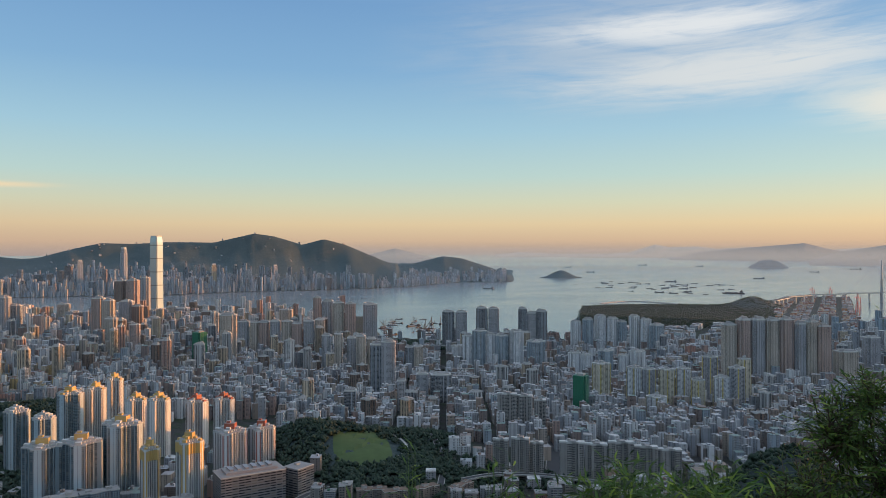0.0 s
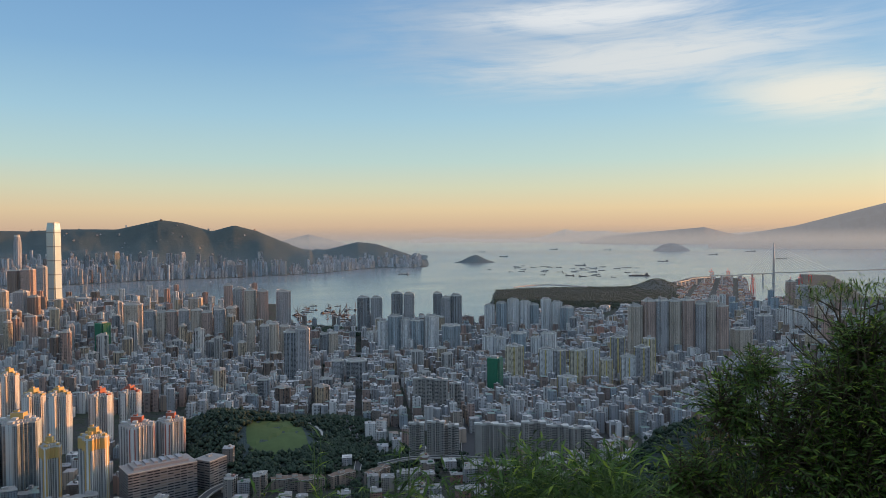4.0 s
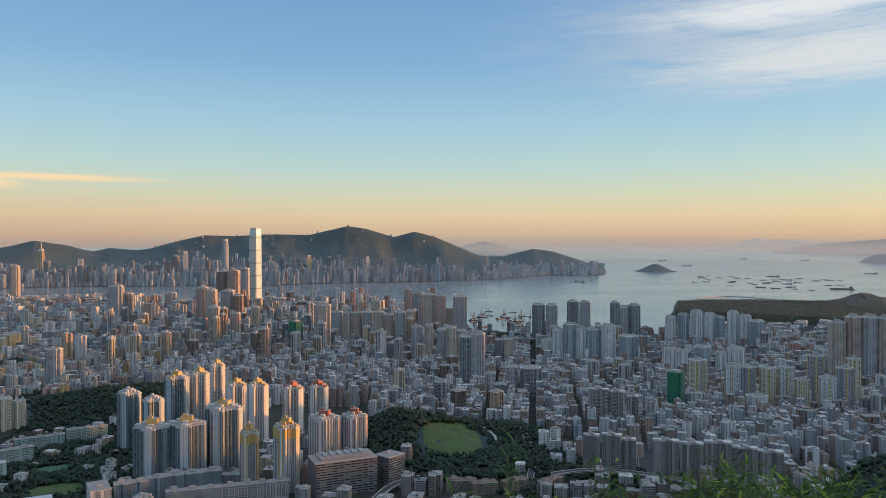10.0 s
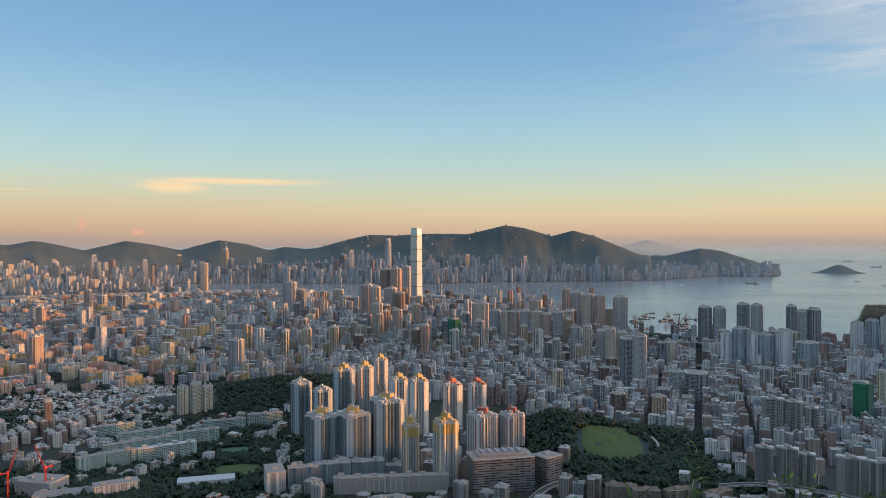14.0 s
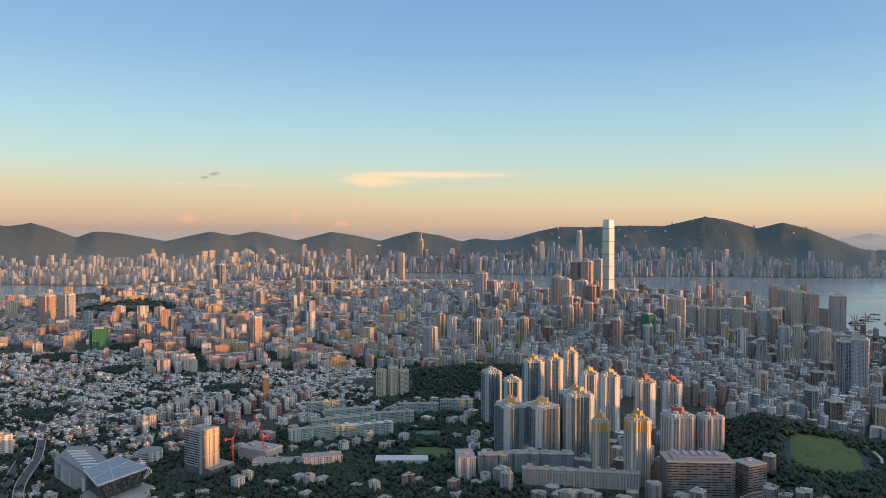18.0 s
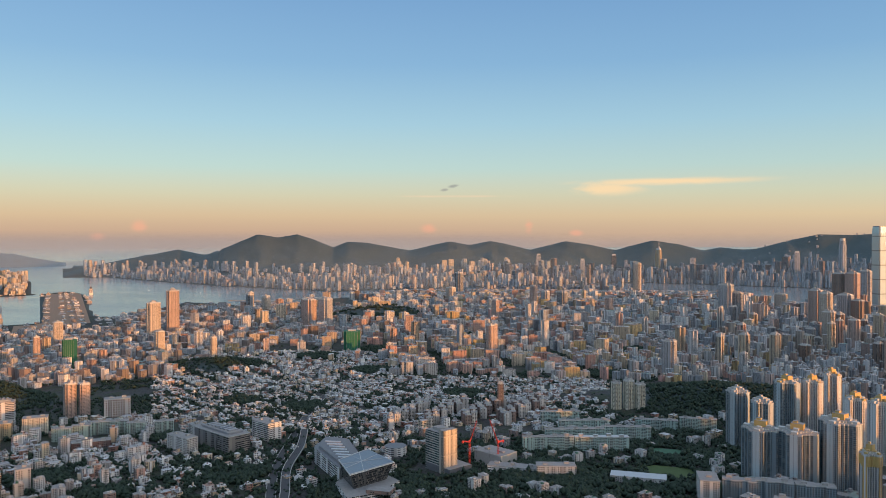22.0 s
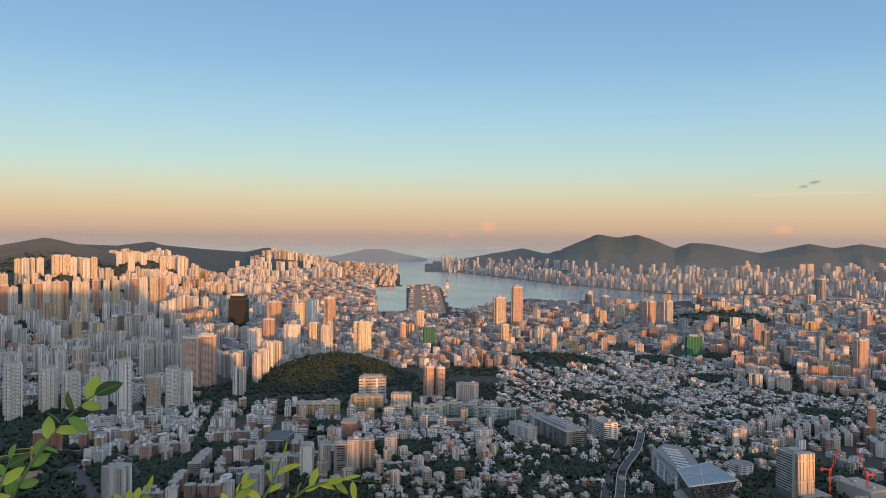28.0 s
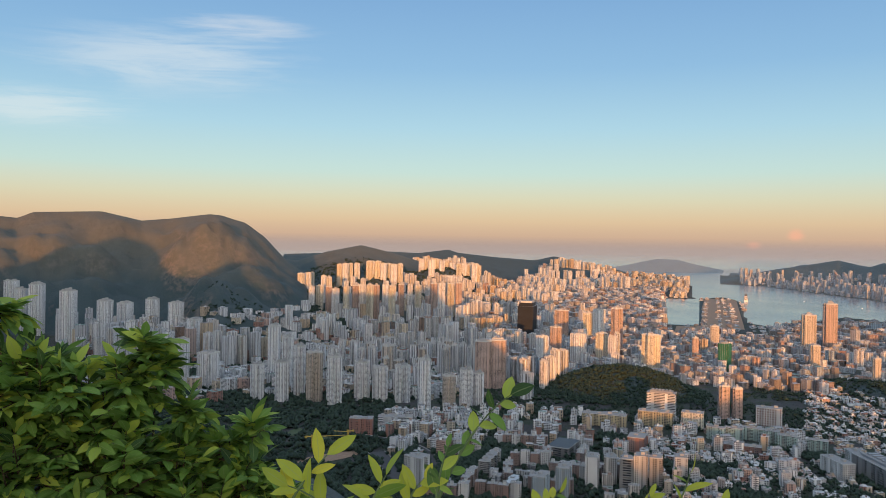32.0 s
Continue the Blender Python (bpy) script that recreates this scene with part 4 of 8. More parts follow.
SHUN_LOW = [(98.1, 3886, 183, 30), (98.7, 4111, 176, 41), (99.4, 4038, 178, 35), (99.9, 3974, 171, 40), (100.7, 3829, 194, 32), (101.4, 4011, 188, 37), (101.9, 4018, 193, 38), (102.5, 3958, 195, 40), (103.0, 4001, 192, 33), (103.7, 4158, 188, 38), (104.2, 3872, 197, 36), (104.9, 4161, 189, 34), (105.6, 4144, 189, 31), (106.2, 4093, 189, 37), (107.4, 4016, 205, 38), (108.0, 3819, 217, 39), (108.7, 4137, 198, 40), (109.3, 4066, 207, 35)]



def row_of(table, walls, label, base=0.0, crown="", plan="cross", podium=0.0, group="residential towers", spread=6, fins="", cap="concrete", name="apartment_tower"):
    for i, (az, d, h, w) in enumerate(table):
        wall = walls[i % len(walls)]
        flat_tower(az, d + w * 0.3, h + 3, min(w, 60), wall, base + rng.uniform(-spread, spread), label, crown, cap, plan, podium, group, name, fins)


M["estate_grid"] = facade("blue-grey gridded estate wall", [(0.27, 0.34, 0.37)], bay=4.6, floor=2.8, wide=(0.10, 0.80), win=(0.16, 0.92), vary=0.10, streak=0.25, blank=0.06, glass=(0.055, 0.072, 0.082), glassy=0.4)
M["white_grid"] = facade("white gridded estate wall", [(0.64, 0.63, 0.61)], bay=4.2, floor=2.8, wide=(0.20, 0.72), win=(0.14, 0.90), vary=0.10, streak=0.2, blank=0.08, glass=(0.075, 0.08, 0.085), glassy=0.4)
M["teal_flats"] = facade("teal-blue painted flats", [(0.22, 0.30, 0.35)], bay=3.4, floor=2.9, wide=(0.22, 0.78), win=(0.24, 0.80), vary=0.14, streak=0.35, blank=0.1)
M["long_slab"] = facade("pale slab with wide dark windows", [(0.58, 0.57, 0.54)], bay=3.6, floor=3.1, wide=(0.18, 0.84), win=(0.20, 0.80), vary=0.14, streak=0.1, blank=0.0)
M["louvre_block"] = facade("dark grey louvred wall", [(0.17, 0.175, 0.185)], bay=9.0, floor=3.6, wide=(0.06, 0.94), win=(0.40, 0.82), vary=0.14, streak=0.15, blank=0.05)
M["wing_end"] = facade("pale wing end with slot windows", [(0.46, 0.55, 0.58)], bay=5.2, floor=2.8, wide=(0.42, 0.60), win=(0.30, 0.72), vary=0.08, streak=0.05, blank=0.0)
M["white_end"] = facade("white wing end with slot windows", [(0.70, 0.70, 0.68)], bay=4.4, floor=2.8, wide=(0.40, 0.62), win=(0.30, 0.72), vary=0.08, streak=0.05, blank=0.0)


def estate_tower(az, d, h, w, turn, wall, end, crown, stripe, label, group="hillside housing estate"):
    """A cruciform public housing tower: gridded flanks, plain wing ends, painted storeys on top."""
    h = h - max(float(land(az, d)), 1.5) + 1.0
    t = stand("housing_tower", az, d, turn, label, "apartment tower", group)
    x, y = place(az, d)[:2]
    CLEAR.append((x / S, y / S, w * 0.62))
    a, b, c = w / 2, w * 0.19, w * 0.33
    q = [(b, -a), (b, -c), (b * 1.35, -c), (b * 1.35, -b * 1.35), (c, -b * 1.35), (c, -b), (a, -b)]
    poly = []
    for k in range(4):
        sn, cs = round(math.sin(k * math.pi / 2)), round(math.cos(k * math.pi / 2))
        poly += [(px * cs - py * sn, px * sn + py * cs) for px, py in q]
    top = h - (12 if crown else 8)
    part("body", Geo().prism(poly, -6, top), [wall, "roof_one"], t)
    part("parapet", Geo().prism(grow(poly, 1.012), top - 0.8, top + 1.3), ["pale_paint", "roof_one"], t)
    core = part("plant_room", Geo().box(0, 0, top, h + 1, b * 1.7, b * 1.3).box(b * 0.3, 0, h + 1, h + 4, b * 0.6, b * 0.6), [crown or "pale_paint", "roof_one"], t)
    part("roof_storey", Geo().prism(grow(poly, 0.72), top, top + 4.2), ["pale_paint", "roof_one"], core)
    if crown and d < 1200:
        part("painted_storey", Geo().prism(grow(poly, 1.02), top - 15, top - 1), [crown, "roof_one"], t)
    for k in range(4):
        sn, cs = round(math.sin(k * math.pi / 2)), round(math.cos(k * math.pi / 2))
        lo = rng.uniform(0, 3)
        wing = part("wing_end", Geo().box(-sn * -a, cs * -a, -6, top + 0.6, b * 1.1 if cs else 1.2, b * 1.1 if sn else 1.2), [end, "roof_one"], t)
        r = a * 0.80
        crest = Geo().box(sn * r, -cs * r, top, top + 3.4 + lo * 0.5, b * 0.8, b * 0.8, 0, 0)
        crest.box(sn * r * 0.55, -cs * r * 0.55, top, top + 5.5 + lo, b * 0.7, b * 0.7, 0, 0)
        part("tank_room", crest, [crown if crown and k % 2 == 0 and d > 1300 or crown and d < 1200 else "pale_paint"], t)
        if stripe:
            for o in (-0.40, 0.40):
                part("stripe", Geo().box(sn * (a - 0.4) + cs * b * o, -cs * (a - 0.4) + sn * b * o, 4, top - 2, 1.8 if cs else 2.3, 1.8 if sn else 2.3, 0, 0), [stripe], wing)
    return t


for (az, d, h, w), turn in zip(PARK_ESTATE, PARK_TURN):
    estate_tower(az, d, h, w, turn, "estate_grid", "wing_end", "gold_paint" if az in (181.1, 178.75, 180.4, 183.7) else "", "", "blue-grey public housing tower with pale wing ends")
for az, d, h, w in PARK_GOLD:
    estate_tower(az, d, h, w, 44 if d > 1200 else -34, "white_grid", "white_end", "gold_paint", "ochre_stripe" if d < 1200 else "", "white public housing tower with gold-painted roof crown")
for az, d, h, w in PARK_RED:
    estate_tower(az, d, h, w, 40 if d > 1400 else -28, "white_grid", "white_end", "red_paint", "red_stripe" if d < 1400 else "", "white public housing tower with red-painted crown and stripes")
row_of(HARBOUR_TOWERS, ["pink_tower", "beige_tower", "grey_tower", "brown_tower"], "tall tiled apartment tower near the harbour", -23, plan="bay")
row_of(SHORE_ROW, ["grey_tower", "beige_tower", "pink_tower"], "tall grey and beige apartment tower in a shoreline row", -22, plan="bay", podium=14)
row_of(MID_TOWERS, ["grey_tower", "beige_tower", "slate_tower"], "slender tiled apartment tower among old tenements", -24, plan="bay")
row_of(BASIN_TOWERS, ["slate_tower", "grey_tower"], "tall slate-grey tower beside the boat basin", -32, plan="bay", podium=12)
row_of(BASIN_WHITE, ["white_estate", "blue_estate"], "white public housing tower beside the boat basin", -28)
row_of(WEST_WHITE, ["white_estate", "blue_estate", "white_estate"], "white public housing tower with stepped wings", -28)
row_of(WEST_MID, ["cream_estate", "white_estate", "grey_tower"], "pale housing tower with yellow-green stripes", 50, fins="yellow_stripe")
row_of(WEST_BROWN, ["beige_tower", "pink_tower", "grey_tower"], "tall brown-grey apartment tower in the western cluster", -24, plan="bay", podium=12)
row_of(OLD_SLABS, ["slab_block"], "old grey slab block of flats with rows of balconies", -37, plan="slab")
row_of(CENTRE, ["grey_tower", "slate_tower", "beige_tower", "pink_tower"], "tall city tower above dense old blocks", -20, plan="bay")
row_of(GREY_COURT, ["cream_estate"], "cream and grey apartment tower behind a sports ground", -8)
row_of(BROWN_POINT, ["brown_tower"], "slim brown apartment tower among low villas", 0, plan="bay")
row_of(EAST_PAIR, ["beige_tower", "pink_tower", "beige_tower"], "sunlit beige apartment tower on the eastern plain", -35, plan="bay", podium=10)
row_of(EAST_LIT, ["cream_estate", "pink_tower", "white_estate"], "sunlit pale apartment tower on the eastern plain", -40)
row_of(EAST_RED, ["pink_tower"], "pinkish apartment tower beside pale blocks", -30, plan="bay")
row_of(SHUN_WEST, ["cream_estate", "white_estate"], "sunlit pale housing tower on the eastern hills", 10, name="housing_tower")
row_of(SHUN_TOP, ["cream_estate", "white_estate"], "sunlit pale housing tower on the eastern hills", 10, name="housing_tower")
row_of(SHUN_EAST, ["white_estate", "cream_estate"], "sunlit pale housing tower on the eastern hills", 10, name="housing_tower")
row_of(SHUN_LOW, ["white_estate", "cream_estate", "pink_tower"], "sunlit pale housing tower below the eastern hills", 12, name="housing_tower")
row_of(HILL_BRICK, ["pink_tower"], "tall brick-coloured apartment tower at the hill foot", 66, plan="bay")
row_of(HILLFOOT, ["white_estate", "white_estate", "white_estate", "beige_tower", "white_estate", "white_estate", "white_estate"], "white housing tower at the foot of the hills", -50, name="housing_tower")
row_of(FOOT_WEST, ["white_estate"], "white housing tower below the rocky ridge", -60, name="housing_tower")


# ---- the tallest tower, and the landmarks across the harbour ----
def tallest_tower():
    az, d = 185.95, 5050
    t = stand("skyscraper", az, d, 42, "very tall pale glass office tower with tapered top", "skyscraper")
    M["icc_glass"], g, s = material("pale reflective curtain wall")
    u, v, _ = g.xyz(g.add("ShaderNodeUVMap").outputs[0])
    rib = g.math("LESS_THAN", g.math("FRACT", g.math("DIVIDE", v, 4.2)), 0.25)
    deck = g.math("LESS_THAN", g.math("FRACT", g.math("DIVIDE", v, 84.0)), 0.07)
    col = g.mix(g.math("MULTIPLY", rib, 0.4), (0.36, 0.46, 0.50), (0.52, 0.58, 0.60))
    g.link(g.mix(deck, col, (0.22, 0.25, 0.27)), s.inputs["Base Color"])
    s.inputs["Roughness"].default_value, s.inputs["Metallic"].default_value = 0.22, 0.45
    w = 31

    def plan(k, c):
        a, b = w * k, w * k - c
        return [(-b, -a), (b, -a), (b, -b), (a, -b), (a, b), (b, b), (b, a), (-b, a), (-b, b), (-a, b), (-a, -b), (-b, -b)]

    part("lower_shaft", Geo().prism(plan(1.06, 5), 0, 60, top=plan(1, 5)), ["icc_glass", "roof_one"], t)
    part("shaft", Geo().prism(plan(1, 5), 60, 440, top=plan(0.95, 5)), ["icc_glass", "roof_one"], t)
    part("crown", Geo().prism(plan(0.95, 5), 440, 478, top=plan(0.86, 5)), ["icc_glass", "roof_one"], t)
    part("rim", Geo().prism(plan(0.80, 5), 478, 483), ["steel", "roof_one"], t)
    part("podium", Geo().box(0, 0, -6, 24, 130, 100), ["concrete", "roof_one"], t)
    CLEAR.append((*[c / S for c in place(az, d)[:2]], 80))


tallest_tower()


def office_tower(az, d, h, w, wall, label, turn=0, kind="round", name="office_tower"):
    t = stand(name, az, d, turn, label, "office tower")
    n = 12
    if kind == "round":
        q = [(w / 2 * math.cos(i * 2 * math.pi / n), w / 2 * math.sin(i * 2 * math.pi / n)) for i in range(n)]
    elif kind == "tri":
        q = [(w * .58 * math.cos(a), w * .58 * math.sin(a)) for a in (0.15, 1.9, 2.25, 4.0, 4.35, 6.1)]
    else:
        q = [(-w / 2, -w / 2.6), (w / 2, -w / 2.6), (w / 2, w / 2.6), (-w / 2, w / 2.6)]
    part("shaft", Geo().prism(q, -6, h * 0.86), [wall, "roof_one"], t)
    part("setback", Geo().prism(grow(q, 0.86), h * 0.86, h * 0.95), [wall, "roof_one"], t)
    part("crown", Geo().prism(grow(q, 0.7), h * 0.95, h), ["pale_paint", "roof_one"], t)
    CLEAR.append((*[c / S for c in place(az, d)[:2]], w * 0.7))
    return t


scheme("silver_glass", (0.45, 0.47, 0.49), bay=1.6, floor=4.0, wide=(0.1, 0.9), win=(0.15, 0.9), glass=(0.15, 0.18, 0.2), glassy=0.15)
scheme("gold_glass", (0.55, 0.42, 0.22), bay=1.6, floor=4.0, wide=(0.1, 0.9), win=(0.15, 0.9), glass=(0.2, 0.14, 0.07), glassy=0.15)
office_tower(183.8, 7450, 415, 62, "silver_glass", "tall silver rounded office tower across the harbour")
e = office_tower(171.75, 7900, 318, 66, "gold_glass", "three-sided gilded office tower with pyramid top and mast", kind="tri")
part("mast", Geo().prism([(12, 0), (0, 12), (-12, 0), (0, -12)], 318, 345, 0, 0, top=[(2, 0), (0, 2), (-2, 0), (0, -2)]).beam((0, 0, 340), (0, 0, 384), 4), ["steel"], e)
office_tower(189.9, 7500, 255, 46, "gold_glass", "gilded office tower above the western waterfront", kind="box")
office_tower(168.5, 7700, 260, 50, "dark_glass", "dark glass office tower across the harbour", 20, "box")
office_tower(181.0, 7500, 300, 48, "silver_glass", "slender silver office tower across the harbour", 35, "tri")
office_tower(166.2, 7650, 215, 46, "silver_glass", "pale office tower across the harbour", 10, "box")
office_tower(194.3, 7700, 235, 40, "grey_tower", "tall grey residential tower on the western waterfront", 10, "box")
office_tower(162.9, 7700, 235, 44, "silver_glass", "silver office tower in front of green hills", 10, "box")


# ---- the plain below the viewpoint, thing by thing ----
M["asphalt"] = plain("asphalt", (0.055, 0.055, 0.058), 0.85, vary=0.3, scale=1.5)
M["lawn"] = plain("mown grass", (0.062, 0.098, 0.030), 0.95, vary=0.35, scale=0.5, bump=0.3)
M["turf_rough"] = plain("rough grass", (0.060, 0.082, 0.034), 0.95, vary=0.45, scale=1.4, bump=0.4)
M["turf"] = plain("green sports surface", (0.05, 0.13, 0.075), 0.9, vary=0.2, scale=1.0)
M["dirt"] = plain("bare earth", (0.28, 0.18, 0.115), 0.95, vary=0.35, scale=1.2)
M["metal_roof"] = plain("pale metal roof", (0.46, 0.47, 0.48), 0.45, 0.2, vary=0.15)
M["grey_roof"] = plain("dark grey roof sheet", (0.15, 0.155, 0.165), 0.6, vary=0.25, scale=3.0)
M["glass_roof"] = plain("glazed roof", (0.15, 0.18, 0.21), 0.32, 0.2, vary=0.25, scale=3.0)
M["white_line"] = plain("white paint", (0.78, 0.78, 0.76), 0.7, vary=0.08)
M["red_steel"] = plain("red painted steel", (0.55, 0.06, 0.045), 0.5, vary=0.15)
M["yellow_steel"] = plain("yellow painted steel", (0.55, 0.36, 0.06), 0.5, vary=0.15)
M["rust"] = plain("rust brown hull", (0.055, 0.042, 0.038), 0.7, vary=0.3)
M["hull"] = plain("dark hull", (0.05, 0.06, 0.07), 0.6, vary=0.3)
scheme("band_block", (0.24, 0.23, 0.22), bay=6.0, floor=3.6, wide=(0.02, 0.98), win=(0.35, 0.9), vary=0.12)
scheme("white_band", (0.76, 0.75, 0.72), bay=6.0, floor=3.6, wide=(0.03, 0.97), win=(0.40, 0.86), vary=0.1)
scheme("teal_band", (0.50, 0.52, 0.46), bay=6.0, floor=3.8, wide=(0.02, 0.98), win=(0.32, 0.92), vary=0.1, blank=0.0, glass=(0.05, 0.075, 0.075))
scheme("pale_bay", (0.74, 0.70, 0.64), bay=3.4, floor=2.9, wide=(0.25, 0.72), vary=0.2)
scheme("brown_bay", (0.30, 0.19, 0.15), bay=3.4, floor=2.9, wide=(0.25, 0.72), vary=0.2)
scheme("yellow_block", (0.52, 0.42, 0.24), bay=3.4, floor=3.4, vary=0.15)
scheme("mint_block", (0.42, 0.55, 0.49), bay=3.0, floor=2.9, vary=0.14)
scheme("sage_slab", (0.40, 0.56, 0.52), bay=3.0, floor=2.8, wide=(0.14, 0.8), vary=0.16, streak=0.2, blank=0.1)
scheme("brick_block", (0.33, 0.15, 0.11), bay=3.4, floor=3.4, wide=(0.25, 0.75), vary=0.12)
scheme("checker_block", (0.62, 0.60, 0.58), bay=5.0, floor=5.0, wide=(0.2, 0.75), win=(0.2, 0.75), vary=0.1, glass=(0.12, 0.04, 0.03))
scheme("fin_block", (0.60, 0.53, 0.42), bay=2.4, floor=30.0, wide=(0.3, 0.7), win=(0.04, 0.97), vary=0.06, glass=(0.08, 0.08, 0.08))


def drape(name, az, d, w, l, turn, mat, lift, label, category, n=8, oval=False, kind="", keep=True):
    """A thin ground covering laid on the land: w across, l away."""
    c0 = place(az, d)
    cx, cy, t = c0.x / S, c0.y / S, radians(turn)
    bm, grid = bmesh.new(), {}
    for i in range(n + 1):
        for j in range(n + 1):
            a, b = i / n * 2 - 1, j / n * 2 - 1
            if oval:
                k = float(oval)
                a, b = a * (1 - k + k * math.sqrt(1 - b * b / 2)), b * (1 - k + k * math.sqrt(1 - a * a / 2))
            px, py = a * w / 2, b * l / 2
            x, y = cx + px * math.cos(t) - py * math.sin(t), cy + px * math.sin(t) + py * math.cos(t)
            grid[i, j] = bm.verts.new((x * S, y * S, (float(ground_at(x, y)) + lift) * S))
    for i in range(n):
        for j in range(n):
            bm.faces.new((grid[i, j], grid[i + 1, j], grid[i + 1, j + 1], grid[i, j + 1]))
    me = bpy.data.meshes.new(name)
    bm.to_mesh(me)
    bm.free()
    me.materials.append(M[mat])
    ob = new(name, me)
    if keep:
        CLEAR.append((cx, cy, max(w, l) * 0.5))
    return tagged(ob, label, category, kind=kind)


def ribbon(name, points, width, mat, label, lift=0.8, thick=0.0, category="road", posts=0):
    """A road or viaduct along bearings and distances; a thick one stands on posts."""
    pts = [Vector((*[c / S for c in place(a, d)[:2]], z)) for a, d, z in points]
    fine = []
    for i in range(len(pts) - 1):
        p0, p1, p2, p3 = pts[max(i - 1, 0)], pts[i], pts[i + 1], pts[min(i + 2, len(pts) - 1)]
        for k in range(8):
            t = k / 8
            fine.append(0.5 * ((2 * p1) + (p2 - p0) * t + (2 * p0 - 5 * p1 + 4 * p2 - p3) * t * t + (3 * p1 - p0 - 3 * p2 + p3) * t ** 3))
    fine.append(pts[-1])
    geo, kerb = Geo(), Geo()
    rows = []
    for i, p in enumerate(fine):
        d = (fine[min(i + 1, len(fine) - 1)] - fine[max(i - 1, 0)]).normalized()
        side = Vector((d.y, -d.x, 0)).normalized() * width / 2
        z = p.z if thick else float(ground_at(p.x, p.y)) + lift
        rows.append((p + side, p - side, z))
        if not thick or i % 2 == 0:
            CLEAR.append((p.x, p.y, width * 0.55))
    for (a, b, z0), (c, e, z1) in zip(rows, rows[1:]):
        k = len(geo.v)
        geo.v += [(a.x, a.y, z0), (b.x, b.y, z0), (e.x, e.y, z1), (c.x, c.y, z1)]
        geo.f.append((k, k + 1, k + 2, k + 3)[::-1])
        geo.uv += [(0, 0)] * 4
        geo.mi.append(0)
        if thick:
            k = len(geo.v)
            geo.v += [(p.x, p.y, z - s) for p, z in ((a, z0), (b, z0), (e, z1), (c, z1)) for s in (0, thick)]
            for q in ((0, 1, 7, 6), (2, 4, 5, 3), (1, 3, 5, 7)):
                geo.f.append(tuple(k + j for j in q))
                geo.uv += [(0, 0)] * 4
                geo.mi.append(1)
        for p, o, q, r in ((a, b, c, e), (b, a, e, c)):
            kerb.beam((p.x, p.y, z0 + 0.5), (q.x, q.y, z1 + 0.5), 1.0, 0)
    t = new(name)
    tagged(t, label, category, kind="structure" if not thick else "")
    part("deck" if thick else "surface", geo, [mat, "concrete"], t)
    part("parapet" if thick else "kerb", kerb, ["concrete"], t)
    if posts:
        for i in range(0, len(rows), posts):
            a, b, z = rows[i]
            m = (a + b) / 2
            g0 = float(ground_at(m.x, m.y))
            if z - thick - g0 > 3:
                part("pier", Geo().box(m.x, m.y, g0 - 3, z - thick, width * 0.3, width * 0.18), ["concrete"] * 2, t)
    return t


def block(az, d, w, l, h, wall, turn, label, roof="roof_one", name="building", category="building", plan="box", top="sheds"):
    # heights are counted from the plain, not from the top of a knoll
    h = max(8.0, h - max(0.0, float(land(az, d)) - (5.0 + 38 * float(smooth01((2600 - d) / 1700)))))
    t = stand(name, az, d, turn, label, category)
    x, y = place(az, d)[:2]
    for k in (-0.35, 0.0, 0.35):
        c, s = math.cos(radians(turn)), math.sin(radians(turn))
        CLEAR.append((x / S + w * k * c, y / S + w * k * s, max(l * 0.55, w * 0.22)))
    if plan == "step":
        poly = slab_plan(w, l, l * 0.14, max(4, int(w / 9) // 2 * 2))
    else:
        poly = [(-w / 2, -l / 2), (w / 2, -l / 2), (w / 2, l / 2), (-w / 2, l / 2)]
    part("body", Geo().prism(poly, -6, h), [wall, roof], t)
    part("parapet", Geo().prism(grow(poly, 1.012), h - 0.4, h + 0.7), ["pale_paint", roof], t)
    if top == "sheds":
        n = max(1, int(w / 22))
        for i in range(n):
            px = -w / 2 + w * (i + 0.5) / n + rng.uniform(-2, 2)
            part("stair_house", Geo().box(px, rng.uniform(-.15, .15) * l, h, h + rng.uniform(3, 5), min(8, w * .3), min(6, l * .4)), ["concrete", roof], t)
    elif top == "plant":
        deck = part("plant_deck", Geo().box(0, 0, h, h + 4.5, w * 0.8, l * 0.66), ["steel", roof], t)
        for i in range(6):
            part("chiller", Geo().box(-w * .3 + w * .12 * i, 0, h + 4.5, h + 7, w * .06, l * .4), ["steel"] * 2, deck)
    return t


# lawn on the wooded knoll, with a path round its edge
drape("lawn", 200.8, 1272, 98, 168, -16, "lawn", 0.9, "mown green lawn on top of a wooded knoll", "lawn", 14, 0.5)
ribbon("path", [(203.6, 1250, 0), (204.2, 1300, 0), (203.3, 1350, 0), (202.0, 1375, 0)], 4, "pale_paint", "pale footpath beside the lawn", 1.2)
# sports ground
drape("pitch", 172.4, 1365, 62, 34, 8, "turf", 1.0, "small fenced green sports court", "sports pitch")
drape("pitch", 172.5, 1235, 98, 62, 8, "lawn", 1.0, "rectangular grass sports pitch", "sports pitch")
block(170.3, 1172, 82, 26, 11, "white_slab", 8, "low pale sports hall beside the pitch", "metal_roof", "sports_hall", top="")
# slabs under the hillside estate
block(192.4, 1100, 92, 46, 52, "louvre_block", 4, "grey office block with louvred storeys and roof plant", name="office_block", top="plant")
block(196.0, 1135, 34, 30, 44, "louvre_block", 30, "grey annexe with angled corner", name="office_block")
block(184.0, 1082, 165, 15, 26, "long_slab", -2, "long pale slab of flats with even windows", name="slab_block", plan="step")
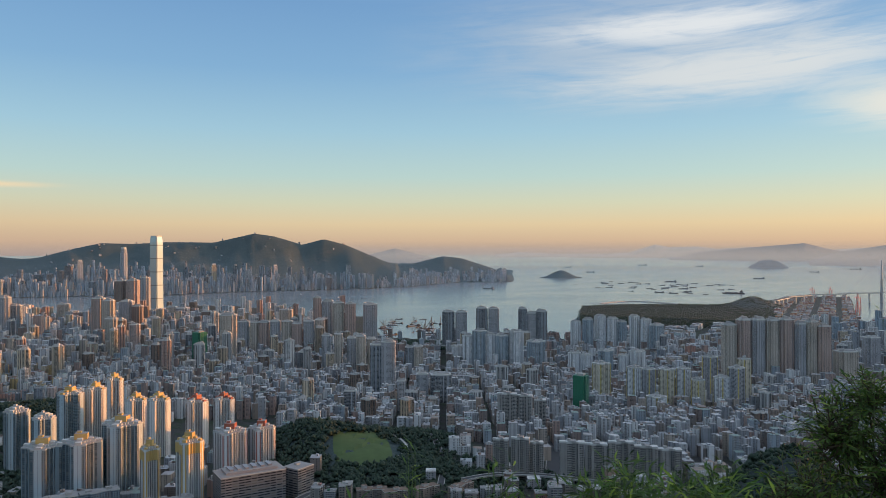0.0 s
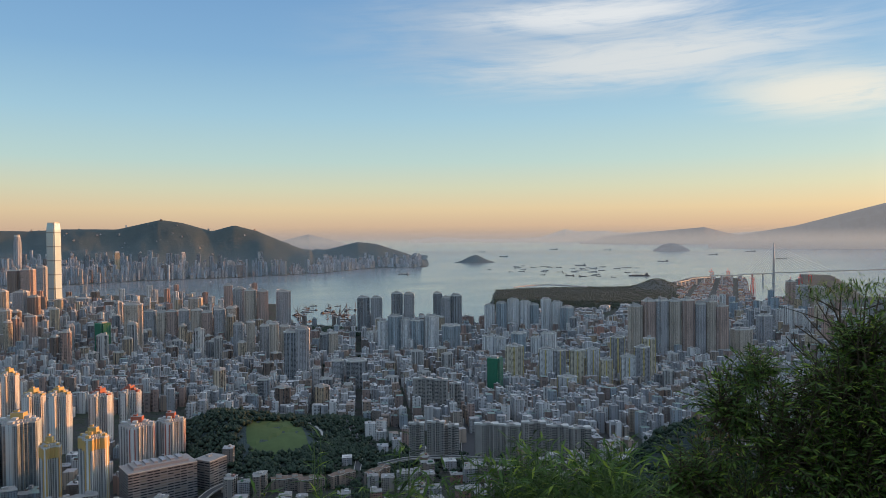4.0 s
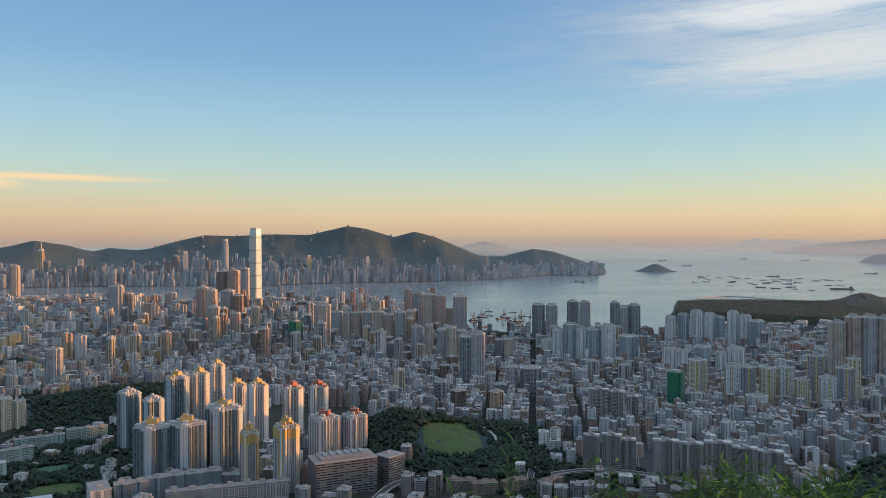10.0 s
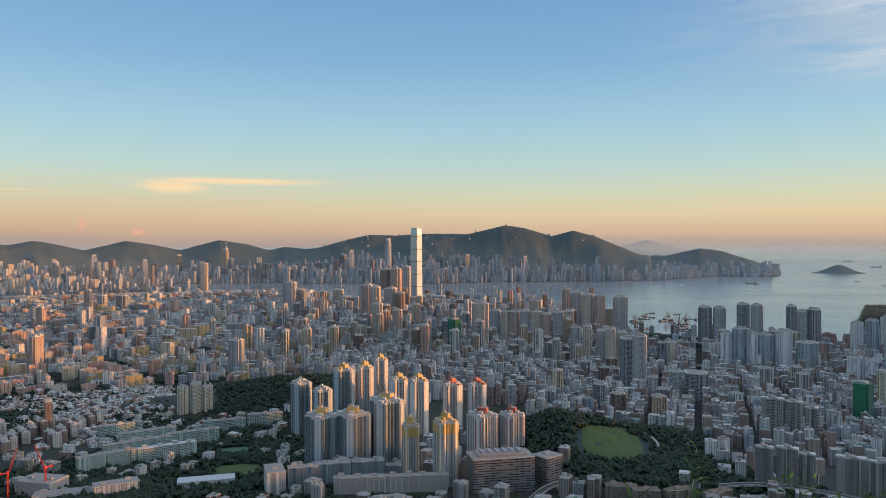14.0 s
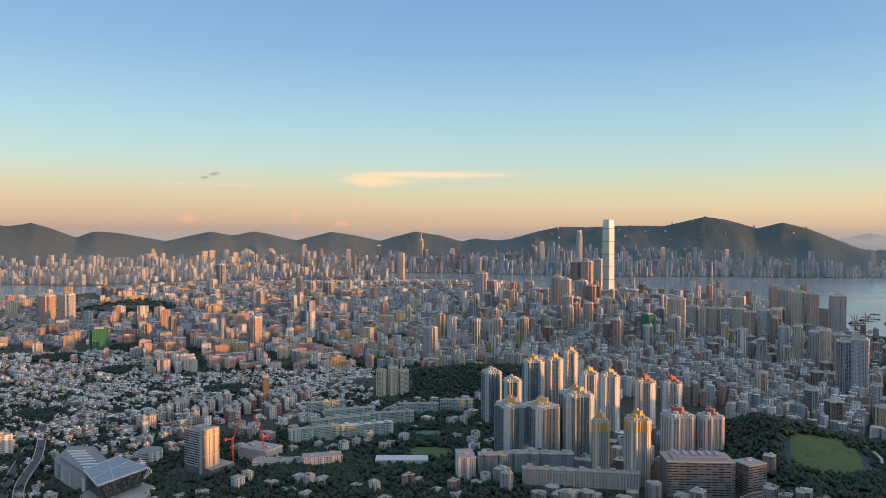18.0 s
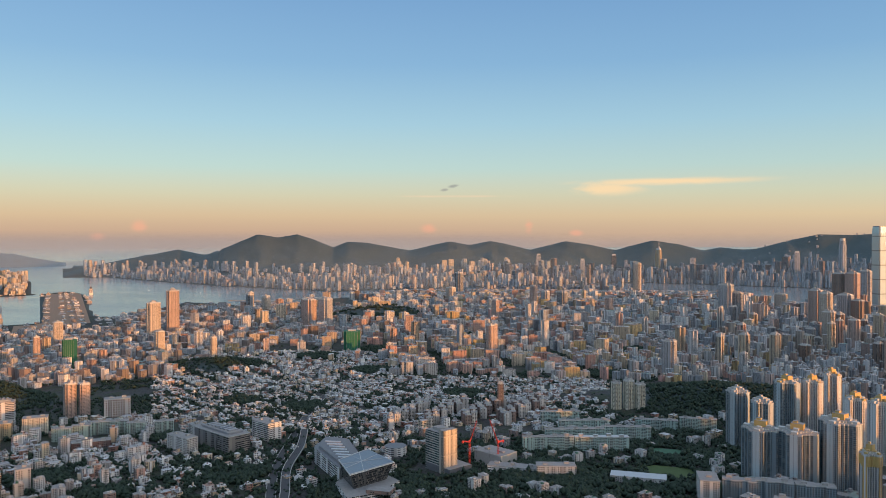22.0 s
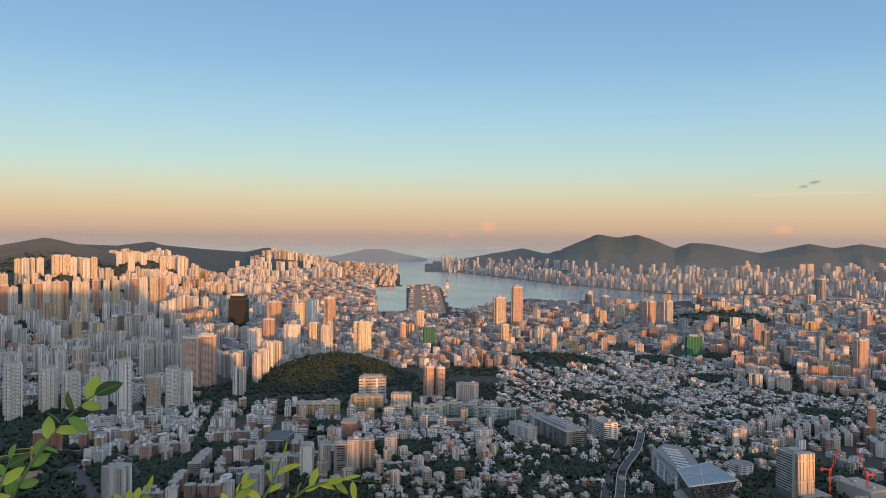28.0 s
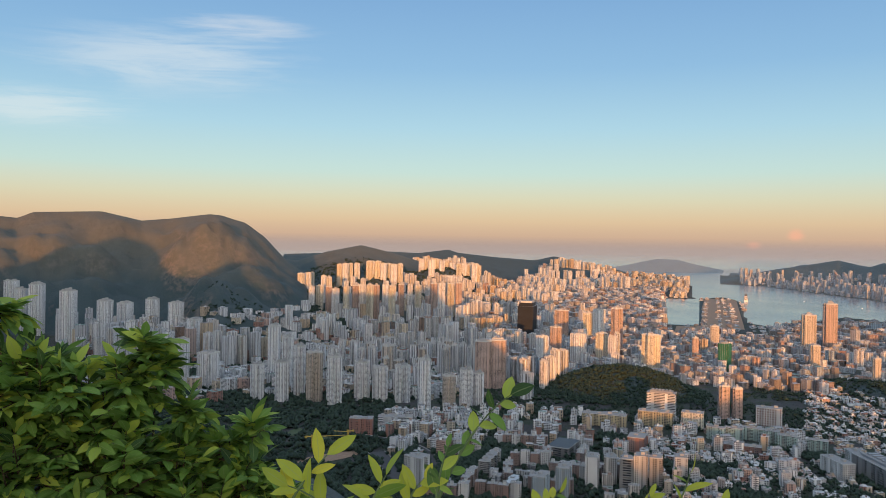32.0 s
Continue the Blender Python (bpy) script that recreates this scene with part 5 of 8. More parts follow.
for a, d, w, h in ((177.3, 1120, 44, 34), (179.6, 1125, 48, 36), (182.2, 1140, 50, 33)):
    block(a, d, w, 20, h, "teal_flats", 6, "blue-grey mid-rise flats below the towers", name="slab_block", plan="step")
block(175.2, 1110, 26, 44, 36, "white_slab", 12, "white mid-rise block with stepped roof", name="slab_block")
# old pale green slabs round courts
for i, (a, d, w, tn) in enumerate(((163.6, 1330, 90, 28), (165.6, 1400, 110, 28), (167.6, 1345, 95, 24), (169.4, 1440, 90, 20), (166.3, 1480, 100, 26), (171.6, 1520, 80, 12), (164.5, 1560, 80, 28), (174.5, 1560, 70, 10))):
    block(a, d, w, 15, 26, "sage_slab", tn, "long old slab of flats in faded green", "metal_roof" if i == 2 else "roof_one", "slab_block", plan="step")


def mall():
    t = stand("shopping_mall", 149.2, 1120, 0, "low shopping mall with folded glass roof and pale wing", "shopping mall")
    base = place(149.2, 1120)

    def at(*corners):
        return [(place(a, d).x / S - base.x / S, place(a, d).y / S - base.y / S) for a, d in corners][::-1]

    foot = at((147.9, 1118), (149.7, 1160), (151.2, 1106), (148.7, 1066))
    roof = at((147.55, 1128), (149.75, 1180), (151.75, 1108), (148.4, 1054))
    hall = part("hall", Geo().prism(foot, 14, 37, top=grow(roof, 0.98)), ["dark_glass", "glass_roof"], t)
    part("roof_plate", Geo().prism(roof, 37, 38.6), ["white_line", "glass_roof"], t)
    ridge_top, low = Geo(), [Vector((*p, 38.8)) for p in roof]
    for i in range(4):
        ridge_top.beam(low[i], low[(i + 1) % 4], 1.0)
    for k in (0.3, 0.6):
        ridge_top.beam(low[0].lerp(low[1], k), low[3].lerp(low[2], 1 - k), 0.7)
        ridge_top.beam(low[1].lerp(low[2], k), low[0].lerp(low[3], 1 - k), 0.7)
    part("roof_rib", ridge_top, ["metal_roof"], t)
    part("podium", Geo().prism(at((147.3, 1100), (149.6, 1178), (152.2, 1098), (150.6, 1048), (148.2, 1030)), -6, 14), ["white_band", "roof_one"], t)
    part("canopy", Geo().prism(at((149.6, 1046), (150.2, 1062), (151.9, 1056), (151.4, 1034)), 14, 19), ["brown_bay", "roof_one"], t)
    wing = part("wing", Geo().prism(at((145.7, 1255), (146.6, 1322), (148.3, 1300), (149.4, 1182), (147.6, 1134)), -6, 24), ["white_band", "grey_roof"], t)
    part("wing_roof", Geo().prism(at((146.1, 1250), (146.9, 1305), (148.0, 1290), (148.9, 1190), (147.7, 1150)), 24, 28), ["steel", "grey_roof"], wing)
    for i in range(7):
        a = 147.0 + 0.16 * i
        part("skylight", Geo().prism(at((a - 0.5, 1270 - 16 * i), (a - 0.45, 1276 - 16 * i), (a + 0.7, 1268 - 16 * i), (a + 0.65, 1262 - 16 * i)), 28, 29.4), ["metal_roof"] * 2, wing)
    part("drum", Geo().prism([(19 * math.cos(i * math.pi / 8), 19 * math.sin(i * math.pi / 8)) for i in range(16)], -6, 13), ["white_band", "grey_roof"], t).location = place(151.9, 1290) - base
    for a, d, r in ((149.2, 1115, 62), (147.3, 1240, 52), (147.6, 1185, 50), (151.9, 1290, 24), (149.4, 1050, 30)):
        p = place(a, d)
        CLEAR.append((p.x / S, p.y / S, r))


mall()
t = stand("office_tower", 155.6, 1195, -26, "office tower with banded glass and a ribbed pale slab", "office tower")
part("glass_block", Geo().box(9, -2, -6, 64, 38, 34), ["teal_band", "roof_one"], t)
part("ribbed_slab", Geo().box(-16, 4, -6, 70, 12, 28), ["fin_block", "roof_one"], t)
part("plant_room", Geo().box(8, 0, 64, 69, 20, 16), ["concrete", "roof_one"], t)
part("podium", Geo().box(-6, -6, -6, 12, 58, 46), ["grey_roof", "roof_one"], t)
CLEAR.append((*[c / S for c in place(155.6, 1195)[:2]], 55))


def luffing_crane(az, d, h, jib, lean, turn, paint, label):
    t = stand("tower_crane", az, d, turn, label, "crane")
    mast = Geo()
    for a, b in ((-1, -1), (1, -1), (1, 1), (-1, 1)):
        mast.beam((a, b, 0), (a, b, h), 0.6)
    for i in range(int(h / 4)):
        mast.beam((-1, -1, i * 4), (1, -1, i * 4 + 4), 0.35)
        mast.beam((1, 1, i * 4), (-1, 1, i * 4 + 4), 0.35)
    part("mast", mast, [paint], t)
    e = (jib * math.cos(radians(lean)), 0, h + jib * math.sin(radians(lean)))
    arm = Geo()
    for o in (-0.9, 0.9):
        arm.beam((1, o, h + 1), (e[0], o * 0.4, e[2]), 0.7)
    for i in range(8):
        k0, k1 = i / 8, (i + 1) / 8
        arm.beam((e[0] * k0, -0.9, h + 1 + (e[2] - h - 1) * k0), (e[0] * k1, 0.9, h + 1 + (e[2] - h - 1) * k1), 0.35)
    boom = part("jib", arm, [paint], t)
    part("counter_jib", Geo().beam((0, 0, h + 1), (-12, 0, h + 2), 1.6).beam((-11, 0, h - 1), (-11, 0, h + 2), 3), [paint], t)
    part("cab", Geo().box(0, 0, h, h + 4, 3, 3), [paint] * 2, t)
    part("hoist_rope", Geo().beam((e[0], 0, e[2]), (e[0], 0, h * 0.45), 0.25), ["hull"], boom)


luffing_crane(157.6, 1205, 42, 38, 72, 200, "red_steel", "red luffing tower crane over a building site")
luffing_crane(159.8, 1215, 40, 44, 66, 60, "red_steel", "red luffing tower crane over a building site")
luffing_crane(98.3, 1350, 26, 62, 1, -95, "yellow_steel", "yellow hammerhead tower crane over a cleared site")
luffing_crane(101.0, 1348, 34, 30, 12, 110, "yellow_steel", "yellow tower crane beside a highway")
block(159.6, 1235, 58, 40, 22, "concrete", -20, "concrete frame of a building under construction", name="building_site", top="sheds")
block(161.0, 1180, 80, 22, 14, "white_band", 8, "curved low school wing with pale roof", name="school_block")
block(164.2, 1165, 60, 24, 22, "white_slab", 22, "stepped pale school block", name="school_block")
# around the railway
ribbon("railway_viaduct", [(143.2, 1020, 48), (143.5, 1085, 48), (143.7, 1206, 48), (144.7, 1341, 46), (145.0, 1462, 45)], 13, "asphalt", "double railway track on a concrete viaduct", thick=2.5, posts=4, category="railway")
ribbon("road", [(142.4, 1000, 0), (142.7, 1200, 0), (143.9, 1400, 0), (145.5, 1700, 0), (148, 2200, 0)], 14, "asphalt", "asphalt road beside the railway")
block(139.0, 1400, 112, 44, 34, "band_block", -18, "dark banded institute block with sloped wing", name="office_block", top="plant")
block(142.2, 1445, 52, 30, 36, "white_band", -18, "white office wing with roof plant", name="office_block")
block(136.2, 1390, 60, 22, 32, "white_slab", -12, "white mid-rise block with rows of windows", name="slab_block")
block(137.6, 1465, 66, 22, 30, "white_slab", -20, "white mid-rise block beside the institute", name="slab_block")
for a, d in ((129.6, 1590), (130.8, 1610), (132.0, 1600), (133.1, 1570), (135.0, 1560), (128.4, 1580)):
    block(a, d, 34, 18, 27, "mint_block", 40, "pale green mid-rise flats among trees", name="apartment_block", plan="step")
block(120.5, 1630, 92, 26, 27, "yellow_block", 52, "ochre college building with rounded end", name="college_block")
block(124.2, 1665, 72, 24, 34, "yellow_block", 50, "ochre college building with many windows", name="college_block")
block(126.8, 1665, 44, 26, 38, "cream_estate", 48, "cream office block beside the college", name="office_block")
block(124.6, 1775, 62, 30, 58, "white_band", 48, "white hospital block with stepped roofs", name="hospital_block", top="plant")
block(122.9, 1420, 38, 30, 30, "brick_block", -40, "red-brown square office block among pale flats", name="office_block")
block(131.9, 1760, 52, 26, 46, "checker_block", 46, "block with a checkered window pattern", name="office_block")
block(130.2, 1500, 66, 20, 14, "brick_block", 50, "low red brick school", name="school_block")
block(106.4, 1120, 26, 34, 52, "white_slab", -55, "white mid-rise flats beside a curved road", name="apartment_block", plan="step")
block(102.0, 1478, 46, 26, 34, "brick_block", 72, "brown apartment block beside the highway", name="apartment_block", plan="step")
block(104.6, 1530, 70, 22, 26, "white_band", 72, "white banded block at the hill foot", name="office_block")
block(112.0, 1230, 80, 18, 26, "slab_block", -38, "stepped pinkish flats going downhill", name="apartment_block", plan="step")
block(113.6, 1110, 60, 16, 20, "sage_slab", -36, "old low slab with pale roof", "metal_roof", "slab_block", plan="step")
block(117.5, 1360, 66, 40, 20, "band_block", -45, "stadium-like hall with dark pitched roof", "hull", "sports_hall", top="")
for a, d, w, h, tn, wall in ((119.7, 1170, 30, 50, -35, "white_slab"), (121.0, 1190, 26, 46, -30, "white_slab"), (122.2, 1165, 24, 52, -35, "band_block"), (123.2, 1180, 24, 54, -32, "white_slab"), (124.3, 1200, 22, 48, -35, "slab_block"), (117.6, 1120, 28, 44, -40, "blue_estate"), (115.9, 1085, 34, 40, -42, "blue_estate"), (126.0, 1260, 26, 38, -30, "white_slab")):
    block(a, d, w, 20, h, wall, tn, "slim mid-rise block of flats at the slope's foot", name="apartment_block", plan="step")
# highway and cleared site at the slope's foot
drape("building_site", 99.6, 1300, 120, 46, -70, "dirt", 1.0, "cleared building site with bare earth", "building site", 8, True)
ribbon("road", [(103.2, 1330, 0), (104.0, 1260, 0), (104.6, 1190, 0), (105.0, 1130, 0)], 30, "asphalt", "wide asphalt toll plaza", 1.2)
ribbon("road", [(106.4, 1130, 0), (107.0, 1170, 0), (107.6, 1260, 0), (106.4, 1360, 0), (103.5, 1430, 0), (100.5, 1480, 0)], 18, "asphalt", "curved dark highway at the slope's foot", 1.3)
WOODED = []  # patches of trees between the houses: x, y, radius
WOODS_PLAIN = [(161.6, 1185, 50), (163.4, 1165, 58), (165.6, 1145, 50), (167.2, 1105, 36), (111.0, 1250, 46), (113.5, 1330, 38), (147.0, 1090, 34), (139.8, 1210, 46), (135.5, 1510, 40), (127.0, 1310, 46), (121.0, 1500, 34), (152.4, 1120, 40), (131.0, 1180, 36), (145.0, 1750, 50), (157.0, 1880, 46), (166.5, 1560, 46), (172.0, 1520, 44), (116.5, 1200, 36), (150.0, 2300, 60), (168.0, 2250, 60), (140.5, 1850, 44), (172.3, 1300, 30), (170.5, 1120, 30), (174.0, 1150, 36)]
WOODS_SHORE = [(204.0, 3080, 150), (206.5, 3060, 130), (150.5, 2750, 80), (158.0, 3100, 90), (146.0, 2620, 70), (163.0, 2650, 60), (153.0, 3900, 120), (170.0, 2800, 60), (160.5, 3700, 90), (203.5, 1175, 42), (206.3, 1235, 42), (199.3, 1150, 36), (209.6, 1190, 38), (109.4, 1190, 40)]
for a, d, r in WOODS_PLAIN + WOODS_SHORE:
    WOODED.append((d * math.sin(radians(a)), d * math.cos(radians(a)), r))
# clearings on the wooded slope
for a, d, w, l, tn in ((97.0, 1500, 74, 26, -20), (99.2, 1440, 52, 30, -5), (93.8, 1560, 80, 24, -30), (101.2, 1385, 44, 22, 10)):
    drape("clearing", a, d, w, l, tn, "turf_rough", 1.0, "grassy clearing on the wooded slope", "clearing", 10, True)
# the old runway, stripped bare for building
drape("building_site", 128.55, 5200, 235, 2350, -128.55, "dirt", 1.0, "long bare strip of the old runway", "building site", 24, kind="structure", keep=False)
drape("building_site", 127.4, 3780, 260, 560, -127.4, "dirt", 1.2, "bare reclaimed ground at the runway's root", "building site", 10, kind="structure", keep=False)


def terrace(az, d, n, turn, label):
    """A row of joined flats, each bay stepping back from the next."""
    t = stand("terrace_of_flats", az, d, turn, label, "apartment block", "terraces of flats")
    x, y = place(az, d)[:2]
    c, s = math.cos(radians(turn)), math.sin(radians(turn))
    for i in range(n):
        o = (i - (n - 1) / 2) * 17.0
        CLEAR.append((x / S + o * c, y / S + o * s, 10))
        h = 24 + rng.choice((0, 0, 3)) - i * 0.6
        part("bay", Geo().box(o, (i % 2) * 3.0, -4, h, 15.5, 13), ["brown_bay" if (i + n) % 2 or rng.random() < 0.25 else "pale_bay", "roof_one"], t)
    for i in range(n):
        part("stair_house", Geo().box((i - (n - 1) / 2) * 17.0 + rng.uniform(-3, 3), (i % 2) * 3.0, 20, 29 - i * 0.6, 5, 4.5), ["pale_paint", "roof_one"], t)
    return t


for r in range(6):
    for k in range(4):
        a = 151.6 + 2.9 * k + 0.55 * r
        if a < 163.4:
            terrace(a, 1500 + 34 * r + (a - 151) * 5.5 + rng.uniform(-5, 5), 4, -60 + rng.uniform(-4, 4) - 6 * (r % 2), "joined row of white and brown flats")
for a, d, n, tn in ((108.6, 1075, 4, 62), (110.4, 1120, 5, -30), (112.6, 1085, 4, 58), (113.4, 1180, 5, -24), (115.0, 1265, 4, 60), (116.6, 1120, 4, 52), (118.4, 1210, 5, 48), (109.8, 1330, 4, 66), (114.6, 1400, 5, 60), (119.0, 1310, 4, -40), (121.4, 1225, 4, 46)):
    terrace(a, d, n, tn, "joined row of white and pinkish flats")
# elevated roads below the knoll
ribbon("flyover", [(194.5, 1010, 52), (196.2, 1087, 52), (198.8, 1131, 50), (201.5, 1120, 50)], 11, "asphalt", "curving concrete flyover below the knoll", thick=2, posts=5)
ribbon("flyover", [(208.5, 1150, 52), (211.0, 1178, 52), (214.5, 1182, 52), (219.0, 1160, 52)], 11, "asphalt", "curved concrete flyover below slab blocks", thick=2, posts=5)
ribbon("road", [(206.8, 1150, 0), (207.0, 1260, 0), (206.2, 1380, 0), (205.0, 1450, 0)], 10, "asphalt", "narrow road round the knoll")
ribbon("road", [(215.4, 1200, 0), (215.6, 1700, 0), (215.8, 2400, 0), (216, 3000, 0)], 26, "asphalt", "straight wide avenue towards the harbour")
ribbon("flyover", [(203, 2480, 20), (212, 2400, 20), (222, 2420, 20), (232, 2520, 20), (238, 2700, 20)], 24, "asphalt", "elevated expressway across the western plain", thick=3, posts=6)
for i, (a, d, w) in enumerate(((201.5, 1085, 44), (203.3, 1075, 36), (205.6, 1090, 40), (208.3, 1100, 44))):
    block(a, d, w, 16, 20, "brown_slab", -20 + 14 * i, "old brown slab flats below the knoll", "brown_roof", name="slab_block", plan="step")


def netted_tower(az, d, h, w):
    t = stand("scaffolded_tower", az, d, 30, "tower wrapped in green scaffold netting", "scaffolded tower")
    top = h - float(land(az, d))
    part("netting", Geo().prism(cross_plan(w, 0.14, False), -4, top), ["green_net"] * 2, t)
    part("roof_frame", Geo().box(0, 0, top, top + 5, w * .5, w * .5), ["concrete"] * 2, t)
    poles = Geo()
    for x in np.linspace(-w / 2, w / 2, 7):
        poles.beam((x, -w * .505, 0), (x, -w * .505, top + 3), 0.4)
        poles.beam((x, w * .505, 0), (x, w * .505, top + 3), 0.4)
    tagged(part("scaffold_pole", poles, ["steel"], t), kind="stuff")
    CLEAR.append((*[c / S for c in place(az, d)[:2]], w * 0.7))


netted_tower(217.5, 1735, 118, 31)
netted_tower(188.9, 2700, 121, 40)
netted_tower(128.9, 2640, 98, 36)
netted_tower(148.6, 2760, 78, 60)
office_tower(114.6, 3300, 165, 90, "black_glass", "broad black glass office block", -35, "box")
office_tower(159.6, 3600, 120, 30, "pink_tower", "tall pinkish tower above old blocks", -20, "box")


# ---- harbour: bridge, boats, ships, breakwaters ----
def cable_bridge():
    t = stand("cable_stayed_bridge", 237.5, 6380, 0, "cable-stayed bridge with tapered pylon and long approach viaduct", "bridge")
    t.matrix_world = Matrix.Translation((0, 0, 0))
    base = place(237.5, 6380)
    bx, by = base.x / S, base.y / S
    pylon = part("pylon", Geo().prism([(bx + 11 * math.cos(i), by + 11 * math.sin(i)) for i in np.linspace(0, 5.5, 8)], 0, 175,
                              top=[(bx + 7 * math.cos(i), by + 7 * math.sin(i)) for i in np.linspace(0, 5.5, 8)]), ["concrete"] * 2, t)
    part("pylon_top", Geo().prism([(bx + 7 * math.cos(i), by + 7 * math.sin(i)) for i in np.linspace(0, 5.5, 8)], 175, 312,
                                  top=[(bx + 3.5 * math.cos(i), by + 3.5 * math.sin(i)) for i in np.linspace(0, 5.5, 8)]), ["metal_roof"] * 2, pylon)
    ends = [(231.0, 5500), (231.8, 5800), (233.4, 6050), (235.4, 6230), (237.5, 6380), (239.5, 6560), (241.6, 6800), (244.5, 7200)]
    pts = [Vector((*[c / S for c in place(a, d)[:2]], 0)) for a, d in ends]
    zs = [52, 60, 66, 72, 78, 80, 80, 80]
    for i in range(len(pts) - 1):
        a, b = pts[i], pts[i + 1]
        n = Vector((b.y - a.y, a.x - b.x, 0)).normalized() * 17
        deck = Geo().prism([tuple((a + n)[:2]), tuple((b + n)[:2]), tuple((b - n)[:2]), tuple((a - n)[:2])], zs[i] - 5, zs[i] + 1, 0, 1, base=True)
        part("deck", deck, ["pale_paint", "asphalt"], t)
        if i < 4:
            for k in (0.0, 0.33, 0.66):
                p = a.lerp(b, k)
                part("pier", Geo().box(p.x, p.y, -4, zs[i] - 5, 9, 9), ["pale_paint"] * 2, t)
    cables = Geo()
    for i in range(10):
        k = (i + 1) / 11
        for tip, z in ((pts[3], 72), (pts[6], 80)):
            p = pts[4].lerp(tip, k)
            cables.beam((bx, by, 185 + 118 * k), (p.x, p.y, z), 1.1)
    part("stay_cable", cables, ["metal_roof"], pylon)


cable_bridge()


def boat(az, d, l, turn, kind):
    paint = {"barge": "rust", "ship": "hull", "launch": "white_line"}[kind]
    label = {"barge": "rusty derrick barge moored in the boat basin", "ship": "dark cargo ship at anchor", "launch": "small white motor launch"}[kind]
    t = new({"barge": "derrick_barge", "ship": "cargo_ship", "launch": "motor_launch"}[kind])
    t.matrix_world = Matrix.Translation(place(az, d, 0)) @ pose(0, 0, 0, 0, 0, turn)
    tagged(t, label, "boat", {"barge": "moored barges", "ship": "ships at anchor", "launch": "launches"}[kind])
    w, h = l * 0.22, l * (0.07 if kind == "launch" else 0.05)
    q = [(-l / 2, -w * .4), (l * .3, -w / 2), (l / 2, 0), (l * .3, w / 2), (-l / 2, w * .4)]
    part("hull", Geo().prism(grow(q, 0.93), -1, h, top=q), [paint, "concrete"], t)
    part("deckhouse", Geo().box(-l * .34, 0, h, h + l * (.13 if kind == "launch" else .08), l * .12, w * .7), ["white_slab" if kind == "launch" else "hull", "roof_one"], t)
    if kind == "barge":
        part("derrick", Geo().beam((0, 0, h), (0, 0, h + l * .5), l * .02).beam((0, 0, h + 2), (l * .42, 0, h + l * .55), l * .018), ["rust"], t)
    elif kind == "ship":
        part("funnel", Geo().box(-l * .36, 0, h + l * .08, h + l * .12, l * .04, w * .25), ["rust"] * 2, t)
        for k in (-0.1, 0.1, 0.28):
            part("hatch", Geo().box(l * k, 0, h, h + l * .02, l * .12, w * .6), ["hull"] * 2, t)
    else:
        part("awning", Geo().box(l * .05, 0, h + l * .1, h + l * .12, l * .3, w * .6), ["white_line"] * 2, t)


for i in range(38):
    boat(202.3 + 5.6 * rng.random(), 3480 + 800 * rng.random(), rng.uniform(40, 78), rng.uniform(0, 360), "barge")
for i in range(46):
    k = rng.random()
    boat(217.5 + 11 * k + rng.uniform(-1, 1), 7900 - 500 * k + rng.uniform(-700, 1300), rng.uniform(45, 90), rng.choice((-45, 135)) + rng.uniform(-16, 16), "ship")
for a, d, l in ((210.5, 7400, 130), (216.5, 15500, 170), (222.0, 17500, 200), (226.0, 16800, 180), (218.2, 12500, 160), (233.5, 13500, 170), (236.0, 15500, 200), (228.3, 7050, 190), (224.0, 9200, 140), (230.0, 10500, 150), (238.0, 11800, 160)):
    boat(a, d, l, rng.uniform(-16, 16) - 45, "ship")
for a, d in ((199.0, 6200), (193.5, 6300), (196.2, 6700), (188.6, 6100), (134.0, 6600), (137.5, 6100), (205.8, 6900), (201.0, 5600)):
    boat(a, d, 30, rng.uniform(0, 360), "launch")


def cruise_liner():
    t = new("cruise_liner")
    t.matrix_world = Matrix.Translation(place(130.25, 6350, 0)) @ pose(0, 0, 0, 0, 0, -40)
    tagged(t, "white cruise liner moored at the old runway", "ship")
    q = [(-110, -14), (80, -15), (115, 0), (80, 15), (-110, 14)]
    part("hull", Geo().prism(grow(q, 0.95), -1, 16, top=q), ["white_line", "concrete"], t)
    for i in range(4):
        part("deck", Geo().box(-12 - 4 * i, 0, 16 + 7 * i, 23 + 7 * i, 170 - 18 * i, 24), ["white_slab", "roof_one"], t)
    part("funnel", Geo().box(-62, 0, 44, 60, 16, 10), ["rust"] * 2, t)


cruise_liner()
ribbon("breakwater", [(219.0, 5560, 3), (221.0, 5800, 3), (223.5, 5700, 3), (225.5, 5480, 3)], 22, "concrete", "long stone breakwater in the harbour", thick=4, category="breakwater")
ribbon("breakwater", [(139.5, 5250, 3), (143.0, 5150, 3), (146.5, 5420, 3)], 18, "concrete", "low stone breakwater off the eastern shore", thick=4, category="breakwater")


def quay_crane(az, d, turn):
    t = stand("quay_crane", az, d, turn, "tall container crane on the quay", "crane", "container cranes")
    for x in (-12, 12):
        part("leg", Geo().beam((x, -10, 0), (x, -8, 58), 2.2).beam((x, 10, 0), (x, 8, 58), 2.2), ["red_steel"], t)
    part("boom", Geo().beam((-30, 0, 55), (62, 0, 58), 3), ["red_steel"], t)
    part("apex", Geo().beam((0, 0, 56), (6, 0, 82), 2).beam((6, 0, 82), (58, 0, 58), 1), ["red_steel"], t)


for a, d in ((236.1, 5200), (236.2, 5600), (236.15, 6000), (238.6, 5800), (239.2, 6100), (239.8, 6400), (234.5, 6850), (233.4, 6780)):
    quay_crane(a, d, rng.uniform(0, 40))


